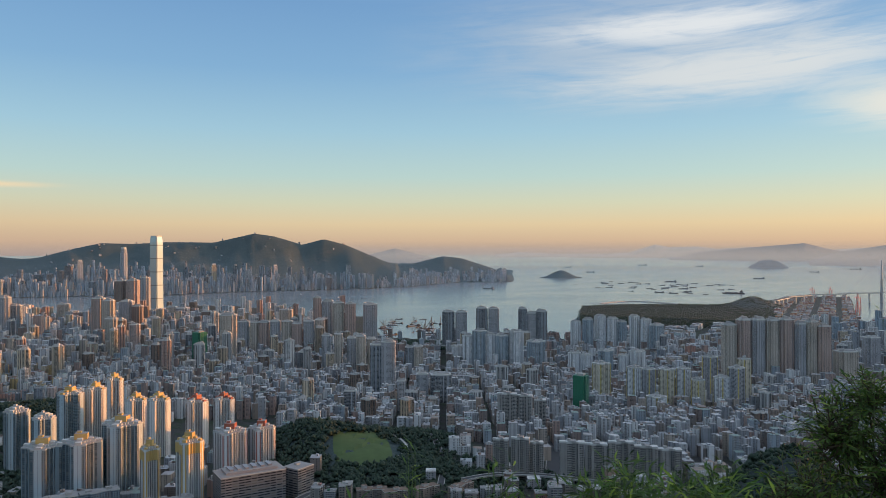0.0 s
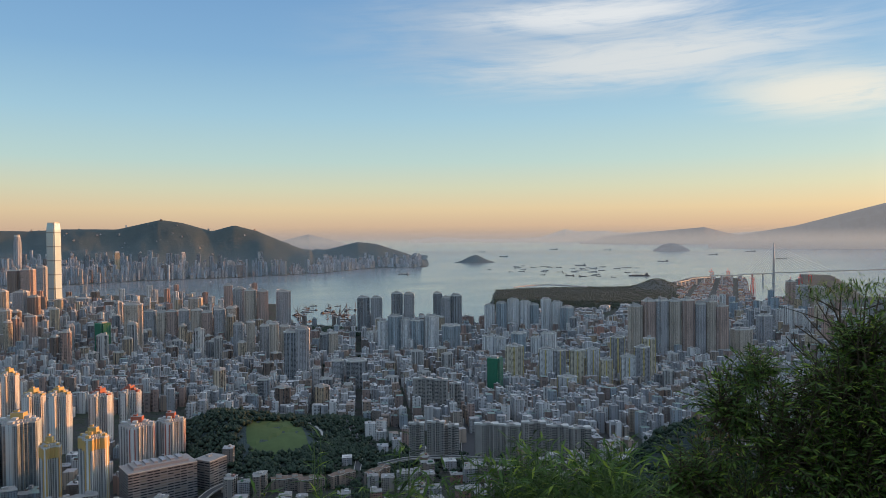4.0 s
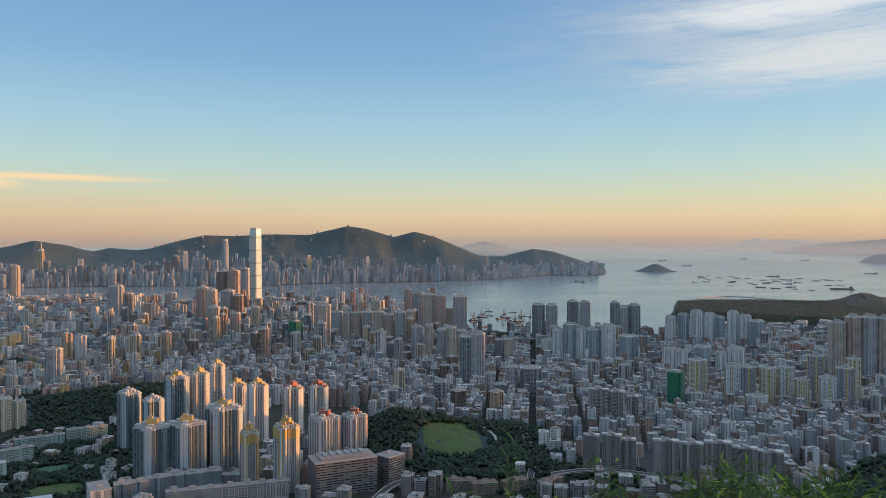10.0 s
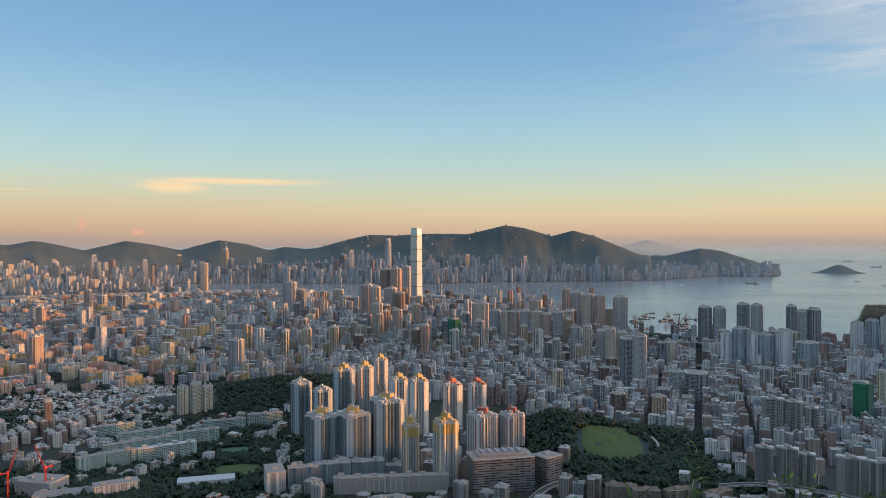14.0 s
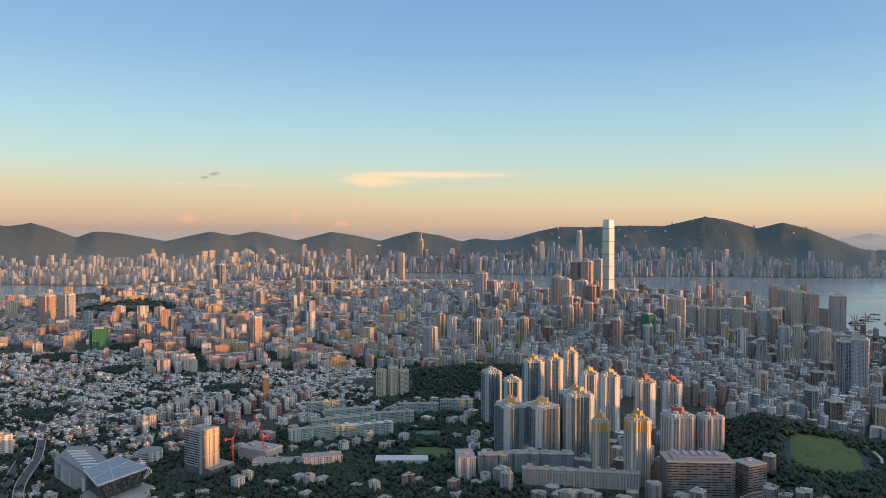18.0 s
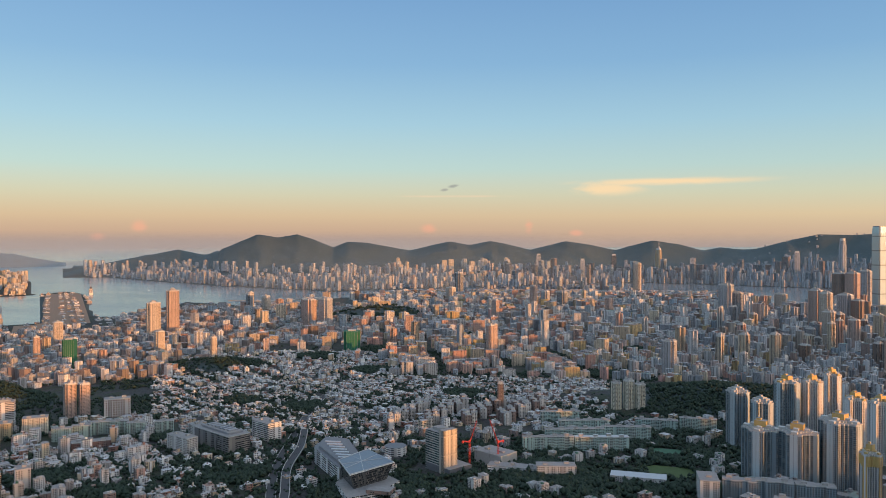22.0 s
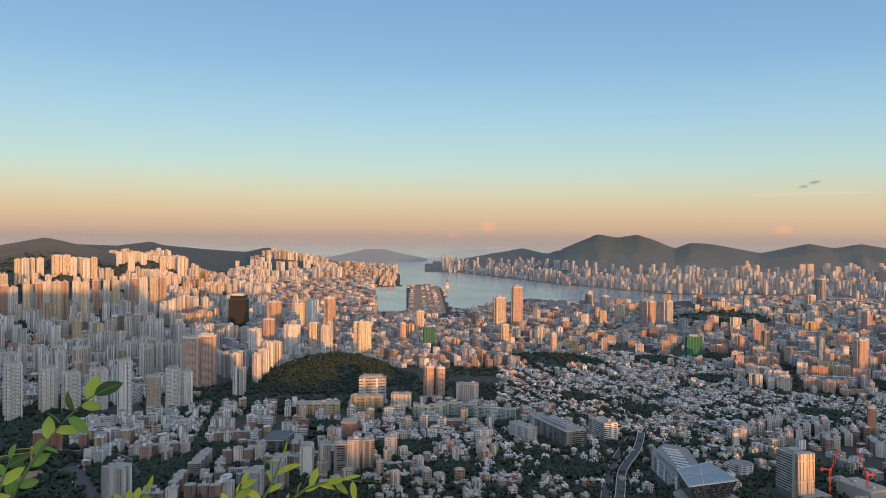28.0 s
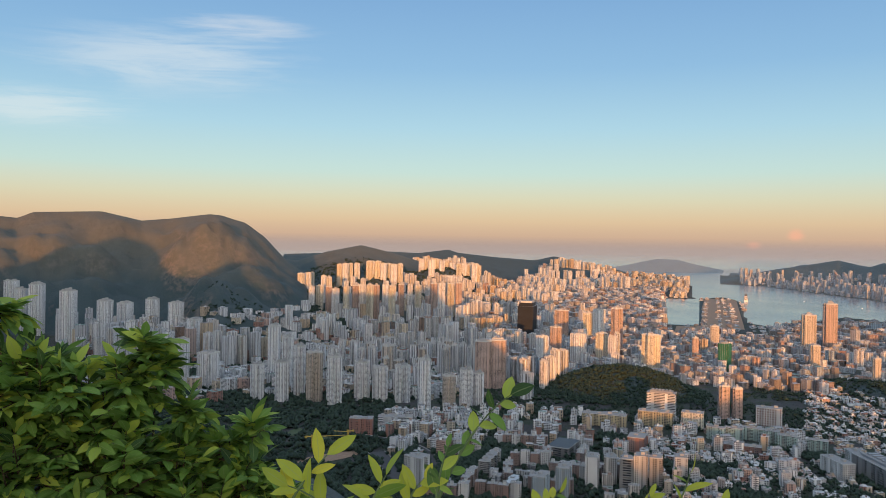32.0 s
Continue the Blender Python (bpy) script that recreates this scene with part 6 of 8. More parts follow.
# ---- the rest of the city: too many blocks to count ----
def scatter(plan, x, y, z0, h, sx, sy, turn):
    """Arrays of one prism plan placed many times: vertices, side faces, their coordinates, and the roof polygons."""
    p = np.array(plan)
    n, k = len(x), len(p)
    q = p[None] * np.stack([sx, sy], -1)[:, None]
    c, s = np.cos(turn)[:, None], np.sin(turn)[:, None]
    wx, wy = x[:, None] + q[..., 0] * c - q[..., 1] * s, y[:, None] + q[..., 0] * s + q[..., 1] * c
    low = np.stack([wx, wy, np.repeat(z0[:, None], k, 1)], -1)
    high = np.stack([wx, wy, np.repeat((z0 + h)[:, None], k, 1)], -1)
    v = np.concatenate([low, high], 1).reshape(-1, 3) * S
    i = np.arange(k)
    j = (i + 1) % k
    f = np.stack([i, j, k + j, k + i], -1)[None] + (np.arange(n) * 2 * k)[:, None, None]
    side = np.linalg.norm(q - np.roll(q, -1, axis=1), axis=-1)
    run = np.concatenate([np.zeros((n, 1)), np.cumsum(side, 1)], 1)
    zl, zh = np.zeros((n, k)), np.repeat(h[:, None], k, 1)
    uv = np.stack([np.stack([run[:, :-1], zl], -1), np.stack([run[:, 1:], zl], -1), np.stack([run[:, 1:], zh], -1), np.stack([run[:, :-1], zh], -1)], 2)
    roof = (np.arange(n) * 2 * k)[:, None] + k + i[None]
    ruv = np.stack([wx, wy], -1)
    return v, f.reshape(-1, 4), uv.reshape(-1, 2), roof, ruv


BOX = [(-.5, -.5), (.5, -.5), (.5, .5), (-.5, .5)]
CROSS = [(.2, -.5), (.2, -.2), (.5, -.2), (.5, .2), (.2, .2), (.2, .5), (-.2, .5), (-.2, .2), (-.5, .2), (-.5, -.2), (-.2, -.2), (-.2, -.5)]
ELL = [(-.5, -.5), (.5, -.5), (.5, .1), (.1, .1), (.1, .5), (-.5, .5)]


def joined(name, sets, wall, roof, label, category="buildings"):
    """One stuff object from several scatters."""
    v, f, uv, mi, off = [], [], [], [], 0
    for plan, arrays in sets:
        if len(arrays[0]) == 0:
            continue
        a, b, c, r, ru = scatter(plan, *arrays)
        k = len(plan)
        v.append(a)
        f.append(b + off)
        uv.append(c)
        mi.append(np.zeros(len(b)))
        # roofs as strips of four-sided pieces
        cut = {4: [(0, 1, 2, 3)], 6: [(0, 1, 2, 3), (0, 3, 4, 5)], 12: [(0, 1, 10, 11), (1, 2, 3, 4), (1, 4, 7, 10), (4, 5, 6, 7), (7, 8, 9, 10)]}[k]
        for piece in cut:
            f.append(r[:, list(piece)] + off)
            uv.append(ru[:, list(piece)].reshape(-1, 2))
            mi.append(np.ones(len(r)))
        off += len(a)
    if not v:
        return
    ob = new(name, mesh_from(name, np.concatenate(v), np.concatenate(f), [M[wall], M[roof]], np.concatenate(uv), np.concatenate(mi)))
    tagged(ob, label, category, kind="stuff")


nr = np.random.RandomState(5)


def plots(az0, az1, d0, d1, pitch, turn, street=6, keep=0.9, jitter=0.1, hill=45.0, dry=2.0):
    """Building plots on a street grid inside a sector; every few rows a street is left free."""
    ax = np.radians(np.linspace(az0, az1, 9))
    px = np.concatenate([d0 * np.sin(ax), d1 * np.sin(ax)])
    py = np.concatenate([d0 * np.cos(ax), d1 * np.cos(ax)])
    c, s = math.cos(radians(turn)), math.sin(radians(turn))
    gx, gy = px * c + py * s, -px * s + py * c
    i, j = np.meshgrid(np.arange(int(gx.min() // pitch), int(gx.max() // pitch) + 1), np.arange(int(gy.min() // pitch), int(gy.max() // pitch) + 1))
    i, j = i.ravel(), j.ravel()
    ok = (np.mod(i, street) != 0) & (np.mod(j, 4) != 0) & (nr.rand(len(i)) < keep)
    i, j = i[ok], j[ok]
    u, w = (i + nr.uniform(-jitter, jitter, len(i))) * pitch, (j + nr.uniform(-jitter, jitter, len(i))) * pitch
    x, y = u * c - w * s, u * s + w * c
    az, d = np.mod(np.degrees(np.arctan2(x, y)), 360), np.hypot(x, y)
    ok = (az > az0) & (az < az1) & (d > d0) & (d < d1)
    x, y, az, d = x[ok], y[ok], az[ok], d[ok]
    z = land(az, d)
    plain_z = 5.0 + 38 * smooth01((2600 - d) / 1700)
    ok = (z > dry) & (z - plain_z < hill)
    for cx, cy, r in CLEAR + WOODED:
        ok &= (x - cx) ** 2 + (y - cy) ** 2 > (r + pitch * 0.45) ** 2
    return x[ok], y[ok], z[ok] - 2.0, d[ok]


def heights(n, lo, hi, skew=2.0):
    return lo + (hi - lo) * nr.rand(n) ** skew


PROTO = {}
M["boxes"] = facade("painted containers", [BRICK, (0.36, 0.10, 0.06), SAND, PALE, BLUE, BROWN, (0.45, 0.20, 0.08), GREY], island=True, bay=2.4, floor=2.6, win=(0.02, 0.08), wide=(0.1, 0.9), vary=0.2)
M["villa_one"] = facade("villa wall paint", [(0.84, 0.84, 0.82), CREAM, (0.66, 0.66, 0.65), (0.86, 0.85, 0.83), SAND, PINK, (0.82, 0.82, 0.80), BRICK, (0.72, 0.72, 0.71)], bay=3.6, floor=3.2, vary=0.14)
M["old_one"] = facade("old flats wall", [(0.34, 0.28, 0.23), GREY, (0.28, 0.22, 0.18), (0.40, 0.39, 0.38), (0.32, 0.29, 0.26), BRICK, (0.24, 0.20, 0.17)], bay=3.0, floor=2.9, vary=0.26)
M["tall_one"] = facade("tiled tower wall", [PALE, PINK, CREAM, GREY, WHITE, SAND, BROWN, PALE], bay=2.8, floor=3.0, shade_pitch=8.4, wide=(0.25, 0.78), win=(0.15, 0.90), vary=0.14)
M["estate_one"] = facade("estate tower wall", [(0.80, 0.80, 0.79), (0.78, 0.78, 0.77), (0.62, 0.62, 0.61), (0.82, 0.81, 0.79), (0.62, 0.52, 0.42), (0.70, 0.71, 0.72)], bay=3.0, shade_pitch=12.0, wide=(0.34, 0.70), win=(0.12, 0.90), vary=0.14)
M["flat_one"] = facade("flats wall paint", [(0.80, 0.79, 0.77), CREAM, (0.62, 0.62, 0.61), PINK, (0.82, 0.81, 0.79), (0.64, 0.60, 0.54), GREY, (0.44, 0.27, 0.22), (0.76, 0.72, 0.66)], bay=3.0, floor=3.0, shade_pitch=10.0, vary=0.2)


def house_prototypes(wall):
    """A few houses with their parts, to be copied; built out of sight of nothing, at their first plots."""
    out = []
    for k in range(5):
        w, l, h = (20, 20, 26) if wall != "villa_one" else (20, 20, 12)
        poly = [[(x * w, y * l) for x, y in BOX], [(x * w, y * l) for x, y in ELL], slab_plan(w, l * 0.8, 2.0, 4), [(x * w, y * l) for x, y in ELL[::1]], cross_plan(w, 0.16, False)][k]
        geos = [("body", Geo().prism(poly, -3, h), [wall, "roof_one"])]
        geos.append(("parapet", Geo().prism(grow(poly, 1.015), h - 0.4, h + 0.6), ["pale_paint", "roof_one"]))
        geos.append(("stair_house", Geo().box(-w * .18, -l * .15, h, h + 3.4, w * .28, l * .26), ["pale_paint", "roof_one"]))
        geos.append(("roof_shed", Geo().box(-w * .2, l * .14, h, h + 2.4, w * .34, l * .2), [("metal_roof", "turf", "brick_block", "concrete", "metal_roof")[k]] * 2))
        geos.append(("water_tank", Geo().box(-w * .3, -l * .34, h, h + 1.8, w * .12, l * .14), ["concrete"] * 2))
        if k in (0, 2, 4):
            geos.append(("bay_window", Geo().box(0, -l * (.5 if k != 2 else .4) - 0.4, 2, h - 1, w * 0.3, 1.6), [wall, "pale_paint"]))
        out.append((w, l, h, [(n, g.mesh(n, m)) for n, g, m in geos]))
    return out


def tower_prototypes(wall):
    out = []
    for k in range(4):
        w, h = 26, 90
        poly = [cross_plan(w), cross_plan(w, 0.22), slab_plan(w, w * 0.7, 2.5, 4), cross_plan(w, 0.34)][k]
        geos = [("body", Geo().prism(poly, -3, h), [wall, "roof_one"]), ("parapet", Geo().prism(grow(poly, 1.02), h - 0.5, h + 1.2), ["pale_paint", "roof_one"]),
                ("plant_room", Geo().box(0, 0, h, h + 6, w * .36, w * .3), ["pale_paint", "roof_one"]), ("roof_storey", Geo().prism(grow(poly, 0.8), h - 1, h + 3.6), ["pale_paint", "roof_one"]), ("tank_room", Geo().box(w * .27, w * .04, h, h + 8, w * .16, w * .2), ["pale_paint", "roof_one"])]
        out.append((w, w, h, [(n, g.mesh(n, m)) for n, g, m in geos]))
    return out


def houses(wall, x, y, z, h, sx, sy, a, label, group, tower=False):
    """Single houses on plots, each a thing with its parts."""
    if wall not in PROTO:
        PROTO[wall] = tower_prototypes(wall) if tower else house_prototypes(wall)
    for i in range(len(x)):
        w, l, ph, parts = PROTO[wall][int(nr.randint(0, len(PROTO[wall])))]
        base = new("high_rise" if tower else "house" if h[i] < 16 else "apartment_block")
        turn = a[i] + (0, math.pi / 2, math.pi, -math.pi / 2)[int(nr.randint(0, 4))]
        base.matrix_world = Matrix.LocRotScale((x[i] * S, y[i] * S, z[i] * S), Euler((0, 0, turn)), (sx[i] / w, sy[i] / l, (h[i] + 2) / ph))
        tagged(base, label, "apartment tower" if tower else "house" if h[i] < 16 else "apartment block", group)
        made = {}
        for n, me in parts:
            made[n] = part(n, me, [], made["roof_storey"] if n == "tank_room" else base)


def blocks(name, zone, pitch, turn, lo, hi, wall, label, fill=(0.74, 1.02), skew=2.0, plan="box", roof="roof", keep=0.9, street=6, hill=12.0, tanks=True, jitter=0.1, single=0, one="villa_one", one_label="", group="", tower=False, estate=0.0, gap=0.42, mats=(), slim=1.0, cap=0.0):
    x, y, z, d = plots(*zone, pitch, turn, street, keep, jitter, hill)
    if estate:
        # towers stand in estates of one height and colour, with gaps between
        ok = fractal(x / estate, y / estate, 2, 31) > gap * 0.84
        x, y, z, d = x[ok], y[ok], z[ok], d[ok]
    n = len(x)
    h = heights(n, lo, hi, skew)
    if estate:
        h = lo + (hi - lo) * np.clip(value_noise(np.floor(x / estate * 1.4) * 7.3, np.floor(y / estate * 1.4) * 3.1, 5) * 1.15 + nr.uniform(-0.12, 0.12, n), 0, 1.1)
    if cap:
        # heights are cut to fit the camera's view of the harbour, but for a few
        low = np.maximum(8.0, EYE - d * math.tan(radians(cap)) - z) * nr.uniform(0.55, 1.0, n)
        h = np.where(nr.rand(n) < 0.93, np.minimum(h, low), h)
    sx, sy = pitch * nr.uniform(*fill, n), pitch * nr.uniform(*fill, n)
    sy = sy * slim if slim < 1 else sy
    a = np.full(n, radians(turn)) + np.where(nr.rand(n) < 0.15, nr.uniform(-0.3, 0.3, n), 0) + (np.where(nr.rand(n) < 0.35, math.pi / 2, 0) if slim < 1 else 0)
    if single:
        order = np.argsort(d)
        m = order[:single]
        houses(one, x[m], y[m], z[m], h[m], sx[m], sy[m], a[m], one_label, group, tower)
        m = order[single:]
        x, y, z, h, sx, sy, a = x[m], y[m], z[m], h[m], sx[m], sy[m], a[m]
        n = len(x)
    pick = nr.rand(n)
    sets = []
    shapes = {"box": [(BOX, 0.7), (ELL, 1.01)], "cross": [(CROSS, 0.75), (BOX, 1.01)], "villa": [(BOX, 0.5), (ELL, 1.01)]}[plan]
    lo_p = 0.0
    for shape, hi_p in shapes:
        m = (pick >= lo_p) & (pick < hi_p)
        lo_p = hi_p
        sets.append((shape, (x[m], y[m], z[m], h[m] + 2, sx[m], sy[m], a[m])))
    if tanks:
        # stair heads, sheds and water tanks on the roofs
        m = nr.rand(n) < 0.75
        for lo_s, hi_s, up in ((0.2, 0.42, 4.0), (0.12, 0.3, 2.6)):
            k = m & (nr.rand(n) < 0.8)
            q = k.sum()
            ox, oy = nr.uniform(-0.16, 0.16, q) * sx[k], nr.uniform(-0.16, 0.16, q) * sy[k]
            if plan == "cross":
                ox, oy = ox * 0.4, oy * 0.4
            cx, cy = x[k] + ox * np.cos(a[k]) - oy * np.sin(a[k]), y[k] + ox * np.sin(a[k]) + oy * np.cos(a[k])
            tall = up * nr.uniform(0.6, 1.3, q)
            sets.append((BOX, (cx, cy, z[k] + h[k] + 2, tall, sx[k] * nr.uniform(lo_s, hi_s, q), sy[k] * nr.uniform(lo_s, hi_s, q), a[k])))
    if mats:
        for k, wall in enumerate(mats):
            some = []
            for shape, arrays in sets:
                cell = np.floor(value_noise(np.floor(arrays[0] / estate * 1.4) * 5.7, np.floor(arrays[1] / estate * 1.4) * 9.3, 8) * len(mats) * 0.999)
                some.append((shape, tuple(q[cell == k] for q in arrays)))
            joined(name, some, wall, roof, label)
        return n
    joined(name, sets, wall, roof, label)
    return n


TEN = "dense weathered tenement blocks with cluttered flat roofs"
TOW = "clustered pale high-rise flats"
total = 0
# west: old tenements round the lawn hill, out to the boat basin
total += blocks("tenement_blocks", (194.5, 240, 1380, 2300), 16.5, -27, 18, 48, "old", TEN, skew=1.6)
total += blocks("tenement_blocks", (190, 232, 2300, 3250), 21, -27, 18, 60, "old", TEN, skew=2.2)
total += blocks("tenement_blocks", (180, 194.5, 1720, 2700), 16, -24, 20, 55, "old", TEN, skew=1.8)
total += blocks("tenement_blocks", (176, 190, 2700, 4300), 24, -22, 22, 85, "old", TEN, skew=2.2)
total += blocks("high_rise_blocks", (176, 200, 2300, 4600), 70, -22, 60, 130, "tall", TOW, skew=1.8, plan="cross", fill=(0.35, 0.5), keep=0.5, single=90, one="tall_one", one_label="slim high-rise block among old tenements", group="high-rise flats", tower=True)
total += blocks("high_rise_blocks", (196, 236, 1500, 3200), 80, -27, 45, 92, "tall", TOW, skew=1.8, plan="cross", fill=(0.3, 0.42), keep=0.26, single=85, one="tall_one", one_label="slim high-rise block among old tenements", group="high-rise flats", tower=True)
total += blocks("industrial_blocks", (217.5, 238, 3000, 3980), 48, 35, 8, 28, "old", "low sheds and depots on reclaimed land", skew=2.0, fill=(0.5, 1.1), keep=0.7)
total += blocks("high_rise_blocks", (216, 234, 2300, 2950), 62, -27, 40, 80, "flat", TOW, plan="cross", fill=(0.36, 0.5), keep=0.12)
# centre: low villas, then mid-rise, then the dense peninsula
total += blocks("villa_blocks", (134, 168, 1500, 2150), 16.5, -24, 4, 10, "villa", "low white villas among trees", fill=(0.5, 1.0), plan="villa", roof="tile", keep=0.74, jitter=0.25, street=7)
total += blocks("villa_blocks", (124, 152, 960, 1560), 15.5, -24, 4.5, 12, "villa", "low white villas and small flats among trees", fill=(0.45, 0.95), plan="villa", roof="tile", keep=0.62, jitter=0.25, street=7, single=110, one_label="low villa with flat roof among garden trees", group="villas")
total += blocks("apartment_blocks", (150, 178, 1000, 1650), 17, -28, 6, 20, "villa", "rows of cream and red-brown low flats", skew=1.9, keep=0.24, jitter=0.2, single=85, one="flat_one", one_label="low block of flats with roof sheds", group="low flats")
total += blocks("villa_blocks", (134, 152, 2150, 2750), 19, -24, 5, 15, "villa", "low white houses beyond the villas", fill=(0.5, 1.0), plan="villa", roof="tile", keep=0.78, jitter=0.25, street=7, skew=2.4)
total += blocks("apartment_blocks", (151, 167, 2150, 2900), 36, 30, 14, 44, "flat", "mid-rise slabs of flats in rows", skew=1.5, slim=0.42, fill=(0.7, 1.25), keep=0.8)
total += blocks("apartment_blocks", (167, 180, 2150, 2900), 25, -20, 12, 44, "flat", "mid-rise slabs of flats in rows", skew=1.5, slim=0.62, fill=(0.6, 1.1), keep=0.85)
total += blocks("apartment_blocks", (134, 152, 2500, 3300), 44, 26, 16, 48, "flat", "mid-rise slabs of flats in rows", skew=1.8, slim=0.40, fill=(0.6, 1.15), keep=0.34)
total += blocks("tenement_blocks", (150, 167, 2900, 4400), 27, 32, 8, 44, "old", TEN, skew=2.4, keep=0.75, cap=3.78)
total += blocks("tenement_blocks", (167, 178, 2900, 4400), 27, -20, 8, 44, "old", TEN, skew=2.4, keep=0.75, cap=3.78)
total += blocks("apartment_blocks", (148, 167, 2900, 5200), 58, 32, 24, 62, "flat", "broad mid-rise slabs of flats above old blocks", skew=1.5, slim=0.36, fill=(0.7, 1.3), keep=0.42, cap=3.78)
total += blocks("apartment_blocks", (167, 178, 2900, 5200), 58, -20, 24, 62, "flat", "broad mid-rise slabs of flats above old blocks", skew=1.5, slim=0.36, fill=(0.7, 1.3), keep=0.42, cap=3.78)
total += blocks("tenement_blocks", (132, 150, 2900, 4700), 30, 22, 7, 34, "old", TEN, skew=2.4, keep=0.8, cap=3.78)
total += blocks("tenement_blocks", (150, 167, 4400, 6100), 40, 30, 14, 62, "tall", TEN, skew=2.2, keep=0.85, cap=3.78)
total += blocks("tenement_blocks", (167, 178, 4400, 6100), 40, -20, 14, 62, "tall", TEN, skew=2.2, keep=0.85, cap=3.78)
total += blocks("high_rise_blocks", (150, 167, 2600, 5600), 82, 30, 45, 112, "tall", TOW, skew=2.2, plan="cross", fill=(0.28, 0.46), keep=0.26, cap=3.78)
total += blocks("high_rise_blocks", (167, 178, 2600, 5600), 82, -20, 45, 112, "tall", TOW, skew=2.2, plan="cross", fill=(0.28, 0.46), keep=0.26, cap=3.78)
total += blocks("high_rise_blocks", (176, 184, 4300, 5000), 70, -16, 60, 110, "tall", TOW, plan="cross", fill=(0.4, 0.6), keep=0.6, cap=3.78)
# east: housing at the hill foot, the old airport plain, then the sunlit far estates
total += blocks("apartment_blocks", (108, 134, 1090, 1750), 17, -30, 8, 27, "villa", "mid-rise cream and white flats", skew=1.5, keep=0.5, jitter=0.25, fill=(0.6, 1.05), single=80, one="flat_one", one_label="mid-rise pale block of flats with roof sheds", group="mid-rise flats")
total += blocks("high_rise_blocks", (96, 122, 1820, 2750), 50, -48, 34, 104, "flat", TOW, skew=0.8, plan="cross", fill=(0.40, 0.66), keep=0.66, hill=34, single=130, estate=230, gap=0.50, mats=("estate_white", "estate_cream", "estate_white", "estate_white", "estate_pink"), one="estate_one", one_label="pale public housing block at the hill foot", group="high-rise flats", tower=True)
total += blocks("tenement_blocks", (112, 136, 2300, 3600), 24, 4, 12, 46, "old", TEN, skew=1.6)
total += blocks("high_rise_blocks", (80, 119, 2750, 4300), 54, 10, 34, 108, "flat", TOW, skew=0.9, plan="cross", fill=(0.42, 0.62), keep=0.72, hill=48, estate=300, gap=0.48, mats=("estate_white", "estate_cream", "estate_white", "estate_white", "estate_pink"))
total += blocks("high_rise_blocks", (100.2, 119.5, 4300, 7000), 62, 8, 45, 112, "flat", TOW, skew=0.9, plan="cross", fill=(0.42, 0.6), keep=0.9, hill=110, estate=420, gap=0.50, mats=("estate_white", "estate_cream", "estate_white", "estate_white", "estate_pink"))
total += blocks("high_rise_blocks", (104, 122.0, 7000, 10000), 80, 8, 60, 125, "flat", TOW, skew=0.9, plan="cross", fill=(0.4, 0.6), keep=0.9, hill=160, estate=480, gap=0.50, mats=("estate_white", "estate_cream", "estate_white", "estate_white", "estate_pink"))
total += blocks("industrial_blocks", (112, 124.6, 3600, 8600), 40, 6, 12, 45, "old", "factory blocks along the eastern shore", skew=1.5, keep=0.8)
total += blocks("waterfront_blocks", (124.3, 126.7, 6420, 7600), 46, -38, 10, 48, "estate_cream", "sunlit blocks on the far eastern shore", skew=1.6, keep=0.85, fill=(0.5, 0.9))
total += blocks("high_rise_blocks", (124, 140, 2700, 3700), 66, 4, 35, 85, "tall", TOW, skew=2.4, plan="cross", fill=(0.35, 0.5), keep=0.18)
total += blocks("industrial_blocks", (124.5, 133, 3700, 6600), 40, -38, 3, 11, "old", "low site sheds on the old airfield", skew=2.5, keep=0.5, fill=(0.3, 0.9))
# across the harbour
total += blocks("waterfront_blocks", (129.9, 170, 6000, 10200), 42, -14, 20, 112, "shore_wall", "dense blocks along the far shore", skew=2.0, keep=0.62, fill=(0.45, 0.85), hill=100)
total += blocks("hillside_towers", (150.2, 163, 6850, 7900), 74, 30, 60, 125, "estate_cream", "sunlit towers on the far green slope", skew=1.2, plan="cross", keep=0.42, hill=330, fill=(0.45, 0.7), estate=420, gap=0.46)
total += blocks("waterfront_blocks", (170, 206, 6850, 8000), 31, -19, 28, 150, "shore_wall", "dense blocks along the far shore", skew=2.4, keep=0.85, fill=(0.45, 0.85), hill=150)
total += blocks("waterfront_blocks", (204, 211.8, 7700, 9900), 36, -20, 30, 115, "shore_wall", "dense blocks along the far shore", skew=1.4, keep=0.75, hill=70)
total += blocks("waterfront_towers", (160, 200, 7000, 7900), 95, -19, 110, 230, "office", "tall office towers along the far shore", skew=2.0, keep=0.5, hill=60, fill=(0.35, 0.6))
total += blocks("high_rise_blocks", (138, 150, 2900, 5200), 90, 26, 40, 85, "tall", TOW, skew=1.8, plan="cross", fill=(0.35, 0.5), keep=0.35, cap=3.78)
total += blocks("apartment_blocks", (178, 236, 980, 1380), 20, -27, 12, 30, "old", "old low flats and schools at the hill foot", skew=1.4, keep=0.5, single=85, one="old_one", one_label="old low block of flats at the hill foot", group="old low flats")
total += blocks("high_rise_blocks", (84, 98, 2350, 3300), 56, -58, 60, 120, "flat", TOW, skew=0.9, plan="cross", fill=(0.45, 0.62), keep=0.8, hill=60, estate=260, gap=0.46, mats=("estate_white", "estate_cream", "estate_white", "estate_white", "estate_pink"))
total += blocks("industrial_blocks", (231.0, 238.6, 3980, 6900), 34, 35, 5, 18, "boxes", "stacked containers and sheds on the western quay", skew=1.8, fill=(0.5, 1.0), keep=0.95, street=12)

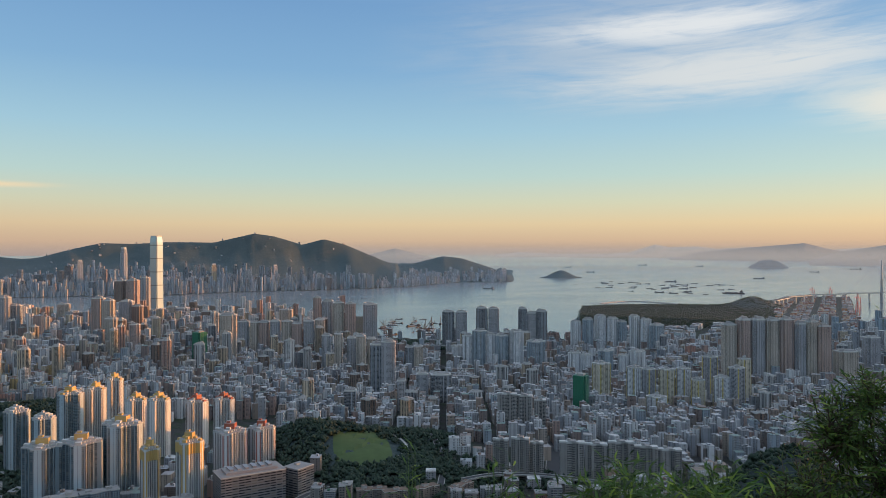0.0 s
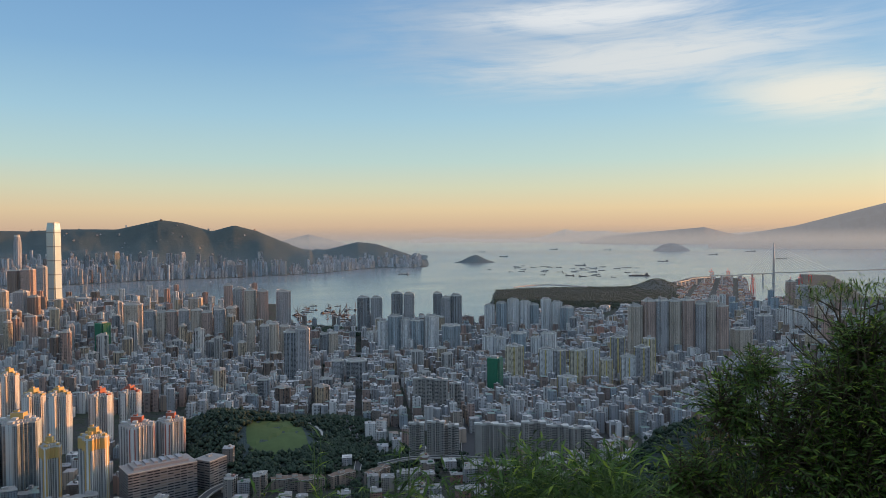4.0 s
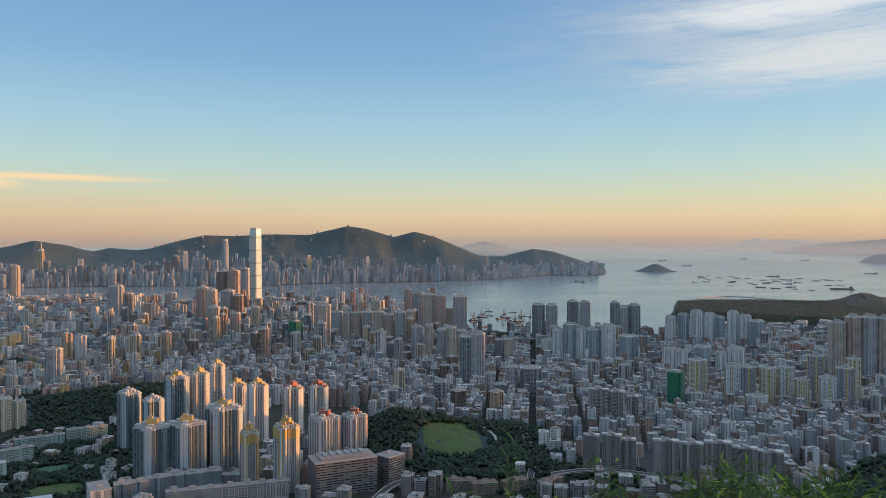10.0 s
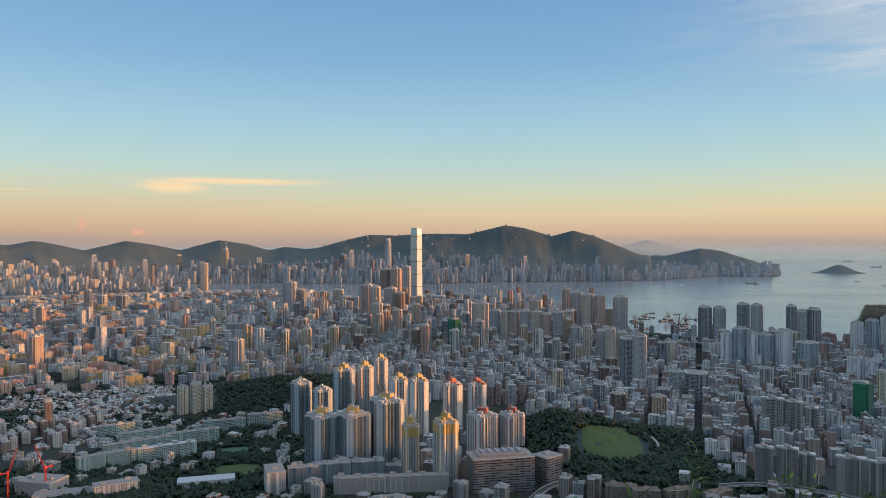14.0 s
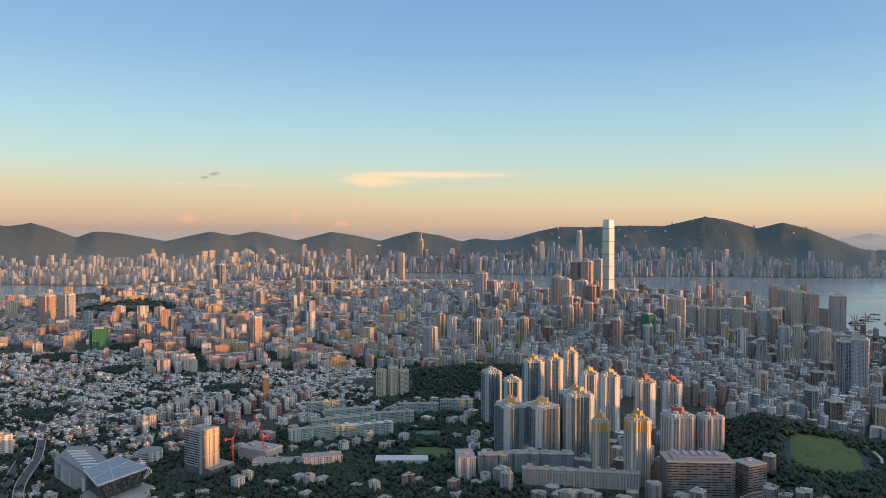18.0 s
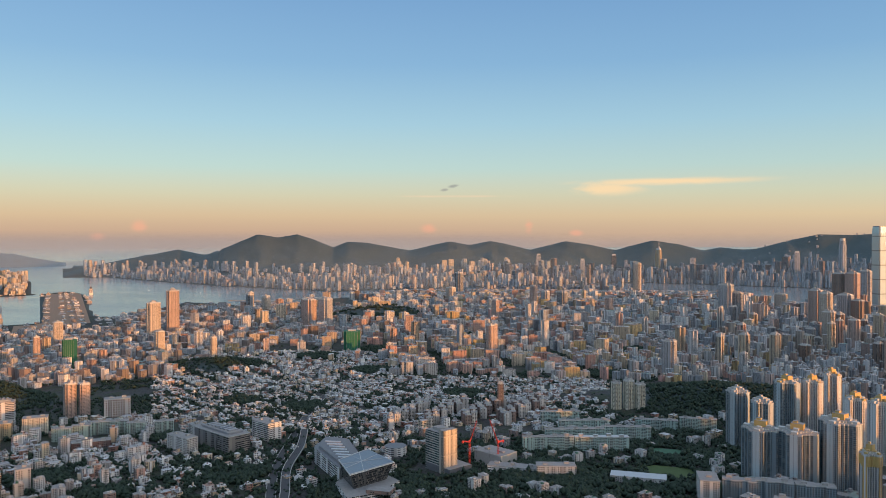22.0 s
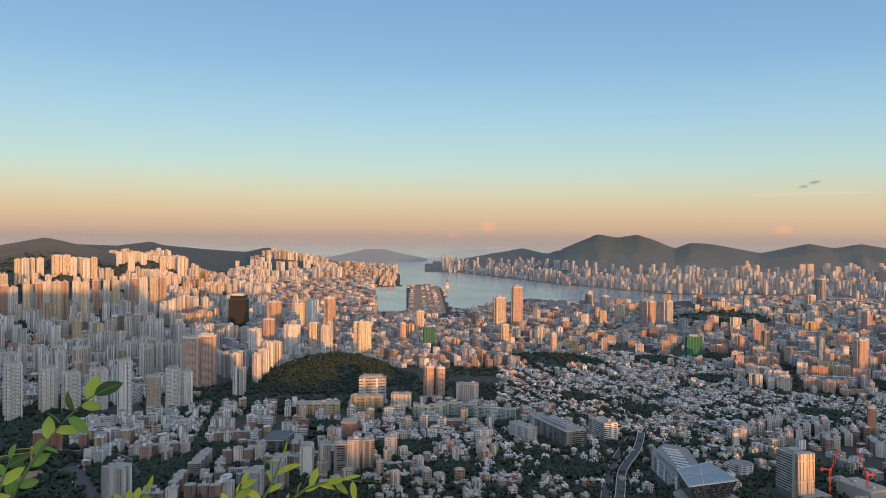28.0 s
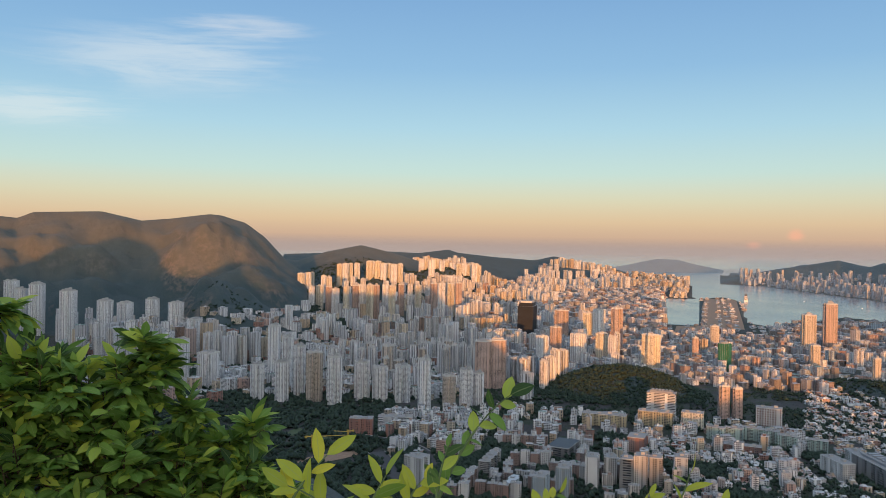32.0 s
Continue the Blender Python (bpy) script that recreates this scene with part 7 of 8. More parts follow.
total += blocks("apartment_blocks", (82, 112, 1850, 3300), 30, -50, 10, 38, "villa", "low schools and shops between the estates", skew=1.6, keep=0.5, hill=120, jitter=0.2)
total += blocks("hilltop_blocks", (178, 200, 8350, 9050), 36, 10, 6, 24, "shore_wall", "pale houses and flats along the far ridge", skew=1.8, keep=0.03, hill=900, jitter=0.4, fill=(0.25, 0.6))
total += blocks("tenement_blocks", (231, 244, 2300, 3950), 26, 42, 14, 55, "old", TEN, skew=1.8)
total += blocks("high_rise_blocks", (233.5, 244, 2650, 3900), 62, 42, 50, 125, "tall", TOW, skew=1.2, plan="cross", fill=(0.4, 0.6), keep=0.5)
total += blocks("waterfront_blocks", (118.5, 126.4, 7400, 10000), 52, 8, 20, 85, "estate_cream", "sunlit blocks on the far eastern shore", skew=1.3, keep=0.6, hill=70, fill=(0.4, 0.75))
total += blocks("apartment_blocks", (103.6, 110.5, 1290, 1660), 17, -34, 10, 30, "villa", "mid-rise white flats below the estates", skew=1.2, keep=0.75, jitter=0.2, fill=(0.7, 1.05))



# ---- trees and woods ----
M["leaf_far"], g, s = material("tree foliage")
pos = g.add("ShaderNodeNewGeometry")
n = g.noise(pos.outputs["Position"], 2.2, 3.0, 0.6)
tone = g.mix(pos.outputs["Random Per Island"], (0.012, 0.030, 0.018), (0.036, 0.064, 0.034))
g.link(g.mix(g.range(n, 0.35, 0.7), tone, (0.013, 0.027, 0.016)), s.inputs["Base Color"])
s.inputs["Roughness"].default_value = 0.85


def woods(name, x, y, size, label, clumps=3, per=1.0):
    """Uneven crowns, each of several lobed clumps, standing on the land."""
    n = len(x)
    if n == 0:
        return
    z = ground_at(x, y)
    octa = np.array([(1, 0, 0), (0, 1, 0), (-1, 0, 0), (0, -1, 0), (0, 0, 1), (0, 0, -0.8)], float)
    tri = np.array([(0, 1, 4), (1, 2, 4), (2, 3, 4), (3, 0, 4), (1, 0, 5), (2, 1, 5), (3, 2, 5), (0, 3, 5)])
    off = nr.normal(0, 0.42, (n, clumps, 3)) * np.array([1, 1, 0.5])
    rad = nr.uniform(0.38, 0.78, (n, clumps, 1, 1))
    shape = octa[None, None] * nr.uniform(0.65, 1.3, (n, clumps, 6, 1)) * rad + nr.normal(0, 0.07, (n, clumps, 6, 3))
    spin = nr.uniform(0, 6.28, (n, clumps, 1))
    c, s_ = np.cos(spin), np.sin(spin)
    sx, sy = shape[..., 0] * c - shape[..., 1] * s_, shape[..., 0] * s_ + shape[..., 1] * c
    v = np.stack([sx, sy, shape[..., 2]], -1) + off[:, :, None]
    v = v * size[:, None, None, None] + np.stack([x, y, z + size * 0.62], -1)[:, None, None]
    f = tri[None] + (np.arange(n * clumps) * 6)[:, None, None]
    ob = new(name, mesh_from(name, v.reshape(-1, 3) * S, f.reshape(-1, 3), [M["leaf_far"]], smooth=True))
    tagged(ob, label, "trees", kind="stuff")


def strew(az0, az1, d0, d1, count):
    az = nr.uniform(az0, az1, count)
    d = np.sqrt(nr.uniform(d0 ** 2, d1 ** 2, count))
    return d * np.sin(np.radians(az)), d * np.cos(np.radians(az))


def free(x, y, gap=2.0):
    ok = np.ones(len(x), bool)
    for cx, cy, r in CLEAR:
        ok &= (x - cx) ** 2 + (y - cy) ** 2 > (r * 0.72 + gap) ** 2
    return ok


def grove(name, sector, count, lo, hi, label, test=None, clumps=3):
    x, y = strew(*sector, count)
    ok = free(x, y)
    z = ground_at(x, y)
    az, d = np.degrees(np.arctan2(x, y)) % 360, np.hypot(x, y)
    ok &= z > 2.5
    if test == "hill":
        ok &= z - (5.0 + 38 * smooth01((2600 - d) / 1700)) > 7
    elif test == "patch":
        ok &= fractal(x / 110, y / 110, 3, 9) > 0.42
    x, y = x[ok], y[ok]
    woods(name, x, y, nr.uniform(lo, hi, len(x)), label, clumps)


grove("woods", (74, 104.5, 900, 2000), 4700, 5, 10, "dense dark woodland on the slope below the ridge")
grove("woods", (104.5, 112, 800, 1350), 1500, 5, 9, "dark trees round the toll plaza", "patch")
grove("woods", (192, 208, 1180, 1500), 2600, 4, 8, "dark trees covering the knoll", "hill")
grove("woods", (192, 222, 900, 1300), 1700, 4, 8, "trees beside the flyover below the knoll", "patch")
grove("woods", (171, 183, 1650, 2050), 2200, 4, 8, "wooded hill behind the housing estate", "hill")
grove("woods", (114, 128.5, 1780, 2400), 6000, 3.5, 7, "wooded hill lit by low sun", "hill")
grove("woods", (130, 150, 2250, 2900), 2600, 4, 7.5, "wooded low hill behind the villas", "hill")
grove("woods", (106, 180, 880, 1750), 10500, 3.6, 7.5, "garden and street trees among low houses", "patch")
grove("woods", (130, 176, 1500, 2700), 12500, 3, 6.2, "garden and street trees among villas", "patch")
grove("woods", (140, 156, 3650, 4200), 700, 6, 10, "wooded knoll in the city", "hill", 4)
grove("woods", (100, 240, 2250, 3300), 2800, 4, 8, "street trees between dense blocks", "patch", 4)
grove("woods", (214.6, 231.5, 3950, 5650), 13000, 3.6, 6.2, "wooded low island beyond the boat basin", None, 2)
grove("woods", (226, 239, 700, 1080), 1700, 3, 6, "dark scrub on a spur of the hillside")
grove("woods", (160, 245, 700, 1060), 2200, 4, 8, "scrub on the lower hillside", "patch")
grove("woods", (82, 122, 1850, 3300), 3600, 5, 9, "trees and green slopes between the estates", "patch", 3)
grove("woods", (97.8, 112, 3000, 5900), 5000, 7, 12, "wooded knolls among the eastern estates", "hill", 2)
for cx, cy, r in WOODED:
    n = int(r * r / 14) if r < 75 else int(r * r / 30)
    q, a = r * np.sqrt(nr.rand(n)), nr.uniform(0, 6.28, n)
    x, y = cx + q * np.cos(a), cy + q * np.sin(a)
    woods("woods", x, y, nr.uniform(4, 8.5, n), "dense dark trees between houses")
grove("woods", (108, 136, 1640, 2050), 1500, 3.5, 7, "trees round the college at the hill's foot")
grove("woods", (94, 113, 930, 1750), 1300, 4.5, 8.5, "dark trees between the highway and the flats")
grove("woods", (163, 179, 1000, 1560), 1700, 4, 8, "dark trees round the slabs and the sports ground")
grove("woods", (108, 150, 930, 1450), 2600, 3.5, 7, "dark garden trees between low flats")
grove("woods", (149.5, 163, 985, 1120), 900, 3.5, 7.5, "dark trees along the road behind the mall")
grove("woods", (152, 164, 1120, 1400), 900, 3, 6.5, "street trees round the office tower")
grove("woods", (160.4, 166.4, 1110, 1240), 520, 5, 9, "dense dark trees beside the building site")
grove("woods", (74, 90, 1950, 3000), 4200, 6, 11, "dense dark woodland on the slope below the ridge")


# ---- plants on the slope beside the viewpoint ----
def leaf_material(name, young, old, dark, through_light=0.35):
    m, g, s = material(name)
    info = g.add("ShaderNodeObjectInfo").outputs["Random"]
    isl = g.add("ShaderNodeNewGeometry").outputs["Random Per Island"]
    r = g.math("FRACT", g.math("ADD", info, isl))
    tone = g.ramp(r, [(0.0, dark), (0.35, old), (0.75, old), (1.0, young)])
    uv = g.add("ShaderNodeUVMap").outputs[0]
    u, v, _ = g.xyz(uv)
    rib = g.math("ABSOLUTE", g.math("SUBTRACT", u, 0.5))
    vein = g.math("FRACT", g.math("ADD", g.math("MULTIPLY", v, 9.0), g.math("MULTIPLY", rib, 5.0)))
    tone = g.mix(g.math("MULTIPLY", g.math("LESS_THAN", rib, 0.035), 0.4), tone, (0.30, 0.36, 0.14))
    tone = g.mix(g.math("MULTIPLY", g.math("LESS_THAN", vein, 0.12), 0.15), tone, (0.20, 0.28, 0.09))
    spots = g.noise(g.add("ShaderNodeTexCoord").outputs["Object"], 90.0, 3.0, 0.6)
    tone = g.mix(g.math("MULTIPLY", g.range(spots, 0.55, 0.8), 0.35), tone, (0.10, 0.08, 0.03))
    g.link(tone, s.inputs["Base Color"])
    s.inputs["Roughness"].default_value, s.inputs["Specular IOR Level"].default_value = 0.58, 0.25
    tr = g.add("ShaderNodeBsdfTranslucent")
    g.link(tone, tr.inputs[0])
    mixer = g.add("ShaderNodeMixShader")
    mixer.inputs[0].default_value = through_light
    g.link(s.outputs[0], mixer.inputs[1])
    g.link(tr.outputs[0], mixer.inputs[2])
    out = [n for n in g.t.nodes if n.type == "OUTPUT_MATERIAL"][0]
    g.link(mixer.outputs[0], out.inputs[0])
    return m


M["shrub_leaf"] = leaf_material("broad shrub leaf", (0.48, 0.56, 0.08), (0.17, 0.30, 0.055), (0.03, 0.07, 0.02))
M["young_leaf"] = leaf_material("young yellow-green leaf", (0.58, 0.54, 0.05), (0.42, 0.46, 0.05), (0.15, 0.26, 0.04))
M["bush_leaf"] = leaf_material("dark bush leaf", (0.28, 0.36, 0.045), (0.085, 0.145, 0.026), (0.021, 0.038, 0.010), 0.3)
M["blade"] = leaf_material("bamboo grass blade", (0.27, 0.35, 0.035), (0.065, 0.130, 0.018), (0.015, 0.032, 0.007), 0.3)
M["twig"] = plain("twig bark", (0.085, 0.060, 0.035), 0.85, vary=0.3, scale=60.0)
M["stalk"] = plain("green stalk", (0.10, 0.15, 0.045), 0.7, vary=0.3, scale=60.0)


FACING = [213.0]  # the bearing that the camera faces where a plant's place is taken from


def spot(az, el, dist):
    """A place seen from the viewpoint, in real metres."""
    a, e = radians(az), radians(el)
    return Vector((math.sin(a) * math.cos(e), math.cos(a) * math.cos(e), math.sin(e))) * dist + eye_at(FACING[0])


def leaf_shape(length, width, fold=0.18, droop=0.25, rows=4):
    """A pointed blade folded along its midrib: vertices, faces and coordinates."""
    v, f, uv = [], [], []
    for i in range(rows + 1):
        t = i / rows
        w = width * 0.5 * math.sin(math.pi * min(1, t * 0.93 + 0.06)) ** 0.8 if 0 < i < rows else width * 0.02
        z = -droop * length * t * t
        v += [(-w, t * length, z + fold * w), (0, t * length, z), (w, t * length, z + fold * w)]
    for i in range(rows):
        a = i * 3
        f += [(a, a + 1, a + 4, a + 3), (a + 1, a + 2, a + 5, a + 4)]
        for u0 in (0, 1):
            uv += [(u0 * .5, i / rows), (u0 * .5 + .5, i / rows), (u0 * .5 + .5, (i + 1) / rows), (u0 * .5, (i + 1) / rows)]
    return v, f, uv


class Leaves:
    """Gathers leaves into one mesh, in real metres."""

    def __init__(self, length, width, **kw):
        v, f, uv = leaf_shape(length, width, **kw)
        self.v, self.f, self.uv = np.array(v), np.array(f), np.array(uv)
        self.frames = []

    def mesh(self, name, mat, origin):
        m = np.array([np.array(k) for k in self.frames])
        n, k = len(m), len(self.v)
        pts = np.einsum("nij,kj->nki", m[:, :3, :3], self.v) + m[:, None, :3, 3] - np.array(origin)
        f = self.f[None] + (np.arange(n) * k)[:, None, None]
        return mesh_from(name, pts.reshape(-1, 3) * S, f.reshape(-1, 4), [M[mat]], np.tile(self.uv, (n, 1)), smooth=True)


lr = random.Random(77)


def leaf_frame(at, out, up, size, roll=0.0):
    """A pose whose y axis points out along the leaf."""
    y = out.normalized()
    x = y.cross(up)
    x = x.normalized() if x.length > 1e-4 else Vector((1, 0, 0))
    z = x.cross(y)
    m = Matrix((x, y, z)).transposed().to_4x4()
    return Matrix.Translation(at) @ m @ Matrix.Rotation(roll, 4, "Y") @ Matrix.Scale(size, 4)


def stem_mesh(name, paths, mat, origin):
    """Tapered stems: each path a list of points with the radius at its foot."""
    geo = Geo()
    for pts, r in paths:
        n = len(pts)
        k0 = len(geo.v)
        for i, p in enumerate(pts):
            d = (pts[min(i + 1, n - 1)] - pts[max(i - 1, 0)]).normalized()
            a = d.orthogonal().normalized()
            b = d.cross(a)
            rad = r * (1 - 0.8 * i / (n - 1))
            for j in range(5):
                q = p + (a * math.cos(j * 1.2566) + b * math.sin(j * 1.2566)) * rad - origin
                geo.v.append(tuple(q))
        for i in range(n - 1):
            for j in range(5):
                k = (j + 1) % 5
                geo.f.append((k0 + i * 5 + j, k0 + i * 5 + k, k0 + (i + 1) * 5 + k, k0 + (i + 1) * 5 + j))
                geo.uv += [(0, 0)] * 4
                geo.mi.append(0)
    return geo.mesh(name, [mat])


def bend(a, b, sag, n=7):
    mid = (a + b) / 2 + sag
    return [a * (1 - t) ** 2 + mid * 2 * t * (1 - t) + b * t * t for t in (i / (n - 1) for i in range(n))]


def shrub(name, blobs, root, dist, leaf, mats, twigs, per_twig, label, single=0, spread=0.12, upward=0.35, deep=0.35, stem_r=0.006, whorl=False):
    """A shrub: a foot on the slope, limbs into each leafy mass, twigs with leaves in two rows.
    blobs: bearing, height angle and angular radius of each mass of leaves."""
    foot = spot(*root)
    fx, fy = foot.x, foot.y
    foot.z = float(ground_at(np.array(fx), np.array(fy))) - 0.05
    base = new(name)
    base.matrix_world = Matrix.Translation(foot * S)
    tagged(base, label, "shrub")
    length, width = leaf
    heap, singles, limbs, thin = Leaves(length, width, rows=2 if dist > 4 else 4), [], [], []
    for az, el, rad in blobs:
        c = spot(az, el, dist)
        r = dist * math.tan(radians(rad))
        limb = bend(foot, c + Vector((0, 0, -r * 0.5)), Vector((lr.uniform(-.1, .1), lr.uniform(-.1, .1), 0.1)) * dist * 0.3)
        limbs.append((limb, stem_r * 1.6))
        for k in range(max(3, int(twigs * (rad / 3.0) ** 1.6))):
            way = Vector((lr.gauss(0, 1), lr.gauss(0, 1), lr.gauss(0, 1) + upward)).normalized()
            tip = c + Vector((way.x * r, way.y * r, way.z * r)) * lr.uniform(0.65, 1.05)
            start = c + Vector((lr.gauss(0, .3), lr.gauss(0, .3), lr.gauss(-0.35, .25))) * r * 0.6
            path = bend(start, tip, Vector((0, 0, lr.uniform(0.0, 0.25) * r)))
            thin.append((path, stem_r * 0.5))
            for i in range(per_twig):
                t = 0.25 + 0.75 * (i + lr.random() * 0.5) / per_twig
                j = min(int(t * 6), 5)
                at = path[j].lerp(path[j + 1], t * 6 - j) if j < 6 else path[-1]
                d = (path[j + 1] - path[j]).normalized()
                side = d.cross(Vector((0, 0, 1)))
                side = side.normalized() if side.length > 1e-3 else Vector((1, 0, 0))
                s = 1 if i % 2 else -1
                out = side * s * lr.uniform(0.6, 1.0) + d * lr.uniform(0.3, 0.9) + Vector((0, 0, lr.uniform(-0.35, 0.35)))
                if i >= per_twig - 2:
                    out = d + side * s * 0.35
                up = Vector((lr.gauss(0, .35), lr.gauss(0, .35), 1)).normalized()
                m = leaf_frame(at, out, up, lr.uniform(0.6, 1.15), lr.gauss(0, 0.35))
                if len(singles) < single and t > 0.6:
                    singles.append(m)
                else:
                    heap.frames.append(m)
    inv = Matrix.Translation(-foot)
    part("limb", stem_mesh("limb", limbs, "twig", foot), [], base)
    twigs_part = part("twig", stem_mesh("twig", thin, "twig", foot), [], base)
    tagged(part("foliage", heap.mesh("foliage", mats[0], foot), [], base), kind="stuff")
    one = Leaves(length, width)
    one.frames.append(Matrix.Identity(4))
    me = one.mesh("leaf", mats[-1], (0, 0, 0))
    for m in singles:
        ob = part("leaf", me, [], twigs_part)
        q = inv @ m
        ob.matrix_local = Matrix.Translation(q.translation * S) @ q.to_3x3().to_4x4()
    return base


LEFT_MASS = [(79.4, -10.5, 3.9), (82.5, -13.0, 4.6), (85.4, -10.2, 2.6), (86.3, -7.6, 1.5), (77.3, -5.0, 1.3), (88.4, -17.0, 3.6), (93.3, -18.0, 2.4),
             (84.4, -16.5, 4.8), (78.4, -15.5, 3.9), (94.2, -14.0, 1.1), (74.5, -10.2, 4.6), (96.1, -19.2, 1.5), (72, -14, 5), (90, -21, 5), (81, -22, 6), (92.0, -15.2, 1.6), (96.5, -20.2, 2.2), (89.0, -12.6, 1.5), (87.2, -9.2, 1.6)]
FACING[0] = 108.0
shrub("leafy_shrub", LEFT_MASS, (84, -42, 3.0), 2.15, (0.062, 0.026), ["shrub_leaf", "shrub_leaf"], 36, 12, "leafy green shrub with oval leaves and pale new tips", 220)
FACING[0] = 213.0
RIGHT_MASS = [(234.6, -12.7, 3.3), (236.4, -10.1, 2.1), (238.3, -14.6, 5.2), (241.7, -11.3, 4.6), (243.0, -7.8, 3.0), (232.6, -17.5, 3.7), (242.4, -15.9, 5.2), (245.3, -13.1, 5.7), (246.8, -8.7, 4.8), (230.6, -19.8, 3.0), (228.4, -21.2, 2.8), (236, -21, 6), (244, -21, 6), (250, -12, 6)]
shrub("dark_bush", RIGHT_MASS, (240, -32, 6.2), 4.8, (0.056, 0.0135), ["bush_leaf", "bush_leaf"], 84, 18, "dense dark green bush on the slope", 160, stem_r=0.012)


def flat_crown_tree():
    foot = spot(243.5, -20, 8.0)
    foot.z = float(ground_at(np.array(foot.x), np.array(foot.y))) - 0.1
    base = new("small_tree")
    base.matrix_world = Matrix.Translation(foot * S)
    tagged(base, "small tree with flat crown and bare crooked branches", "tree")
    paths, tuft = [], Leaves(0.10, 0.012, fold=0.05, droop=0.15, rows=2)
    fork = spot(243.0, -10, 8.0)
    paths.append((bend(foot, fork, Vector((0.2, 0.1, 0))), 0.06))
    tips = [(240.2, -4.9), (240.9, -4.4), (241.7, -4.3), (242.4, -4.5), (243.2, -4.1), (244.0, -4.3), (244.8, -4.2), (245.6, -4.6), (238.9, -6.6), (239.4, -5.8), (238.3, -7.4)]
    for i, (a, e) in enumerate(tips):
        tip = spot(a, e, 8.0 + lr.uniform(-.3, .3))
        p = bend(fork, tip, Vector((lr.uniform(-.2, .2), lr.uniform(-.2, .2), -0.12)))
        paths.append((p, 0.022))
        for k in range(3):
            q = p[3 + k % 3]
            paths.append((bend(q, q + Vector((lr.gauss(0, .16), lr.gauss(0, .16), lr.uniform(0.02, .22))), Vector((0, 0, 0.03))), 0.008))
        if i < 8:
            for k in range(150):
                at = tip + Vector((lr.gauss(0, .16), lr.gauss(0, .16), lr.gauss(0.02, .045)))
                tuft.frames.append(leaf_frame(at, Vector((lr.gauss(0, 1), lr.gauss(0, 1), lr.gauss(.4, .6))), Vector((0, 0, 1)), lr.uniform(.6, 1.2)))
    part("trunk", stem_mesh("trunk", paths[:1], "twig", foot), [], base)
    part("branch", stem_mesh("branch", paths[1:], "twig", foot), [], base)
    tagged(part("crown", tuft.mesh("crown", "bush_leaf", foot), [], base), kind="stuff")


flat_crown_tree()


def grass_clump(az, el, rad, dist, stalks, label="clump of long-bladed bamboo grass", tall=0.0):
    """Arching stalks with long narrow blades in tufts."""
    c = spot(az, el, dist)
    foot = Vector((c.x, c.y, float(ground_at(np.array(c.x), np.array(c.y))) - 0.04))
    base = new("bamboo_grass")
    base.matrix_world = Matrix.Translation(foot * S)
    tagged(base, label, "grass", "bamboo grass clumps")
    r = dist * math.tan(radians(rad))
    heap, paths = Leaves(0.088, 0.0125, fold=0.3, droop=0.32, rows=2), []
    for k in range(int(stalks * 1.5)):
        tip = c + Vector((lr.gauss(0, .55) * r, lr.gauss(0, .55) * r, lr.uniform(-0.9, 0.8) * r + tall * lr.random()))
        start = foot + Vector((lr.gauss(0, .3) * r, lr.gauss(0, .3) * r, 0))
        p = bend(start, tip, Vector((lr.gauss(0, .12), lr.gauss(0, .12), 0.25)) * r * 2)
        paths.append((p, 0.0028))
        for i in range(16):
            t = 0.40 + 0.60 * i / 15
            j = min(int(t * 6), 5)
            at = p[j].lerp(p[j + 1], t * 6 - j)
            a = lr.uniform(0, 6.28)
            out = Vector((math.cos(a), math.sin(a), lr.uniform(0.1, 1.3)))
            heap.frames.append(leaf_frame(at, out, Vector((lr.gauss(0, .3), lr.gauss(0, .3), 1)), lr.uniform(0.55, 1.15)))
    part("stalk", stem_mesh("stalk", paths, "stalk", foot), [], base)
    tagged(part("blade", heap.mesh("blade", "blade", foot), [], base), kind="stuff")


for az, el, rad in ((220.7, -17.4, 2.2), (224.5, -17.8, 2.0), (227.4, -17.8, 2.2), (222.4, -19.6, 2.6), (225.5, -20.5, 2.6)):
    grass_clump(az, el, rad, 3.4, 84)
for az, el, rad in ((216.4, -18.0, 1.5), (217.9, -18.9, 1.8), (214.4, -19.9, 1.5), (211.8, -19.7, 1.2), (226.8, -16.6, 1.6), (209.4, -20.6, 1.1), (220.0, -17.4, 1.4)):
    grass_clump(az, el, rad, 3.3, int(22 * rad))
for az, el in ((203.95, -18.8), (203.97, -17.2), (203.9, -15.6), (210.4, -17.2), (210.6, -18.4), (200.9, -20.0)):
    grass_clump(az, el, 0.55, 3.1, 4, "thin upright sprig of bamboo grass", 0.04)
for az, el, rad in ((219.5, -19.0, 1.9), (222.0, -18.2, 1.9), (224.2, -19.2, 2.1), (226.2, -18.4, 1.9)):
    grass_clump(az, el, rad, 3.1, 62)
for az, el, tall in ((210.7, -17.6, 0.12), (207.6, -19.4, 0.05), (209.2, -19.9, 0.05), (204.9, -20.2, 0.04), (212.6, -19.8, 0.08), (199.6, -20.2, 0.06), (236.2, -9.6, 0.1), (237.6, -9.0, 0.06), (235.2, -10.6, 0.05)):
    grass_clump(az, el, 0.9, 3.1 if az < 230 else 4.6, 7, "thin upright sprig of bamboo grass", tall)


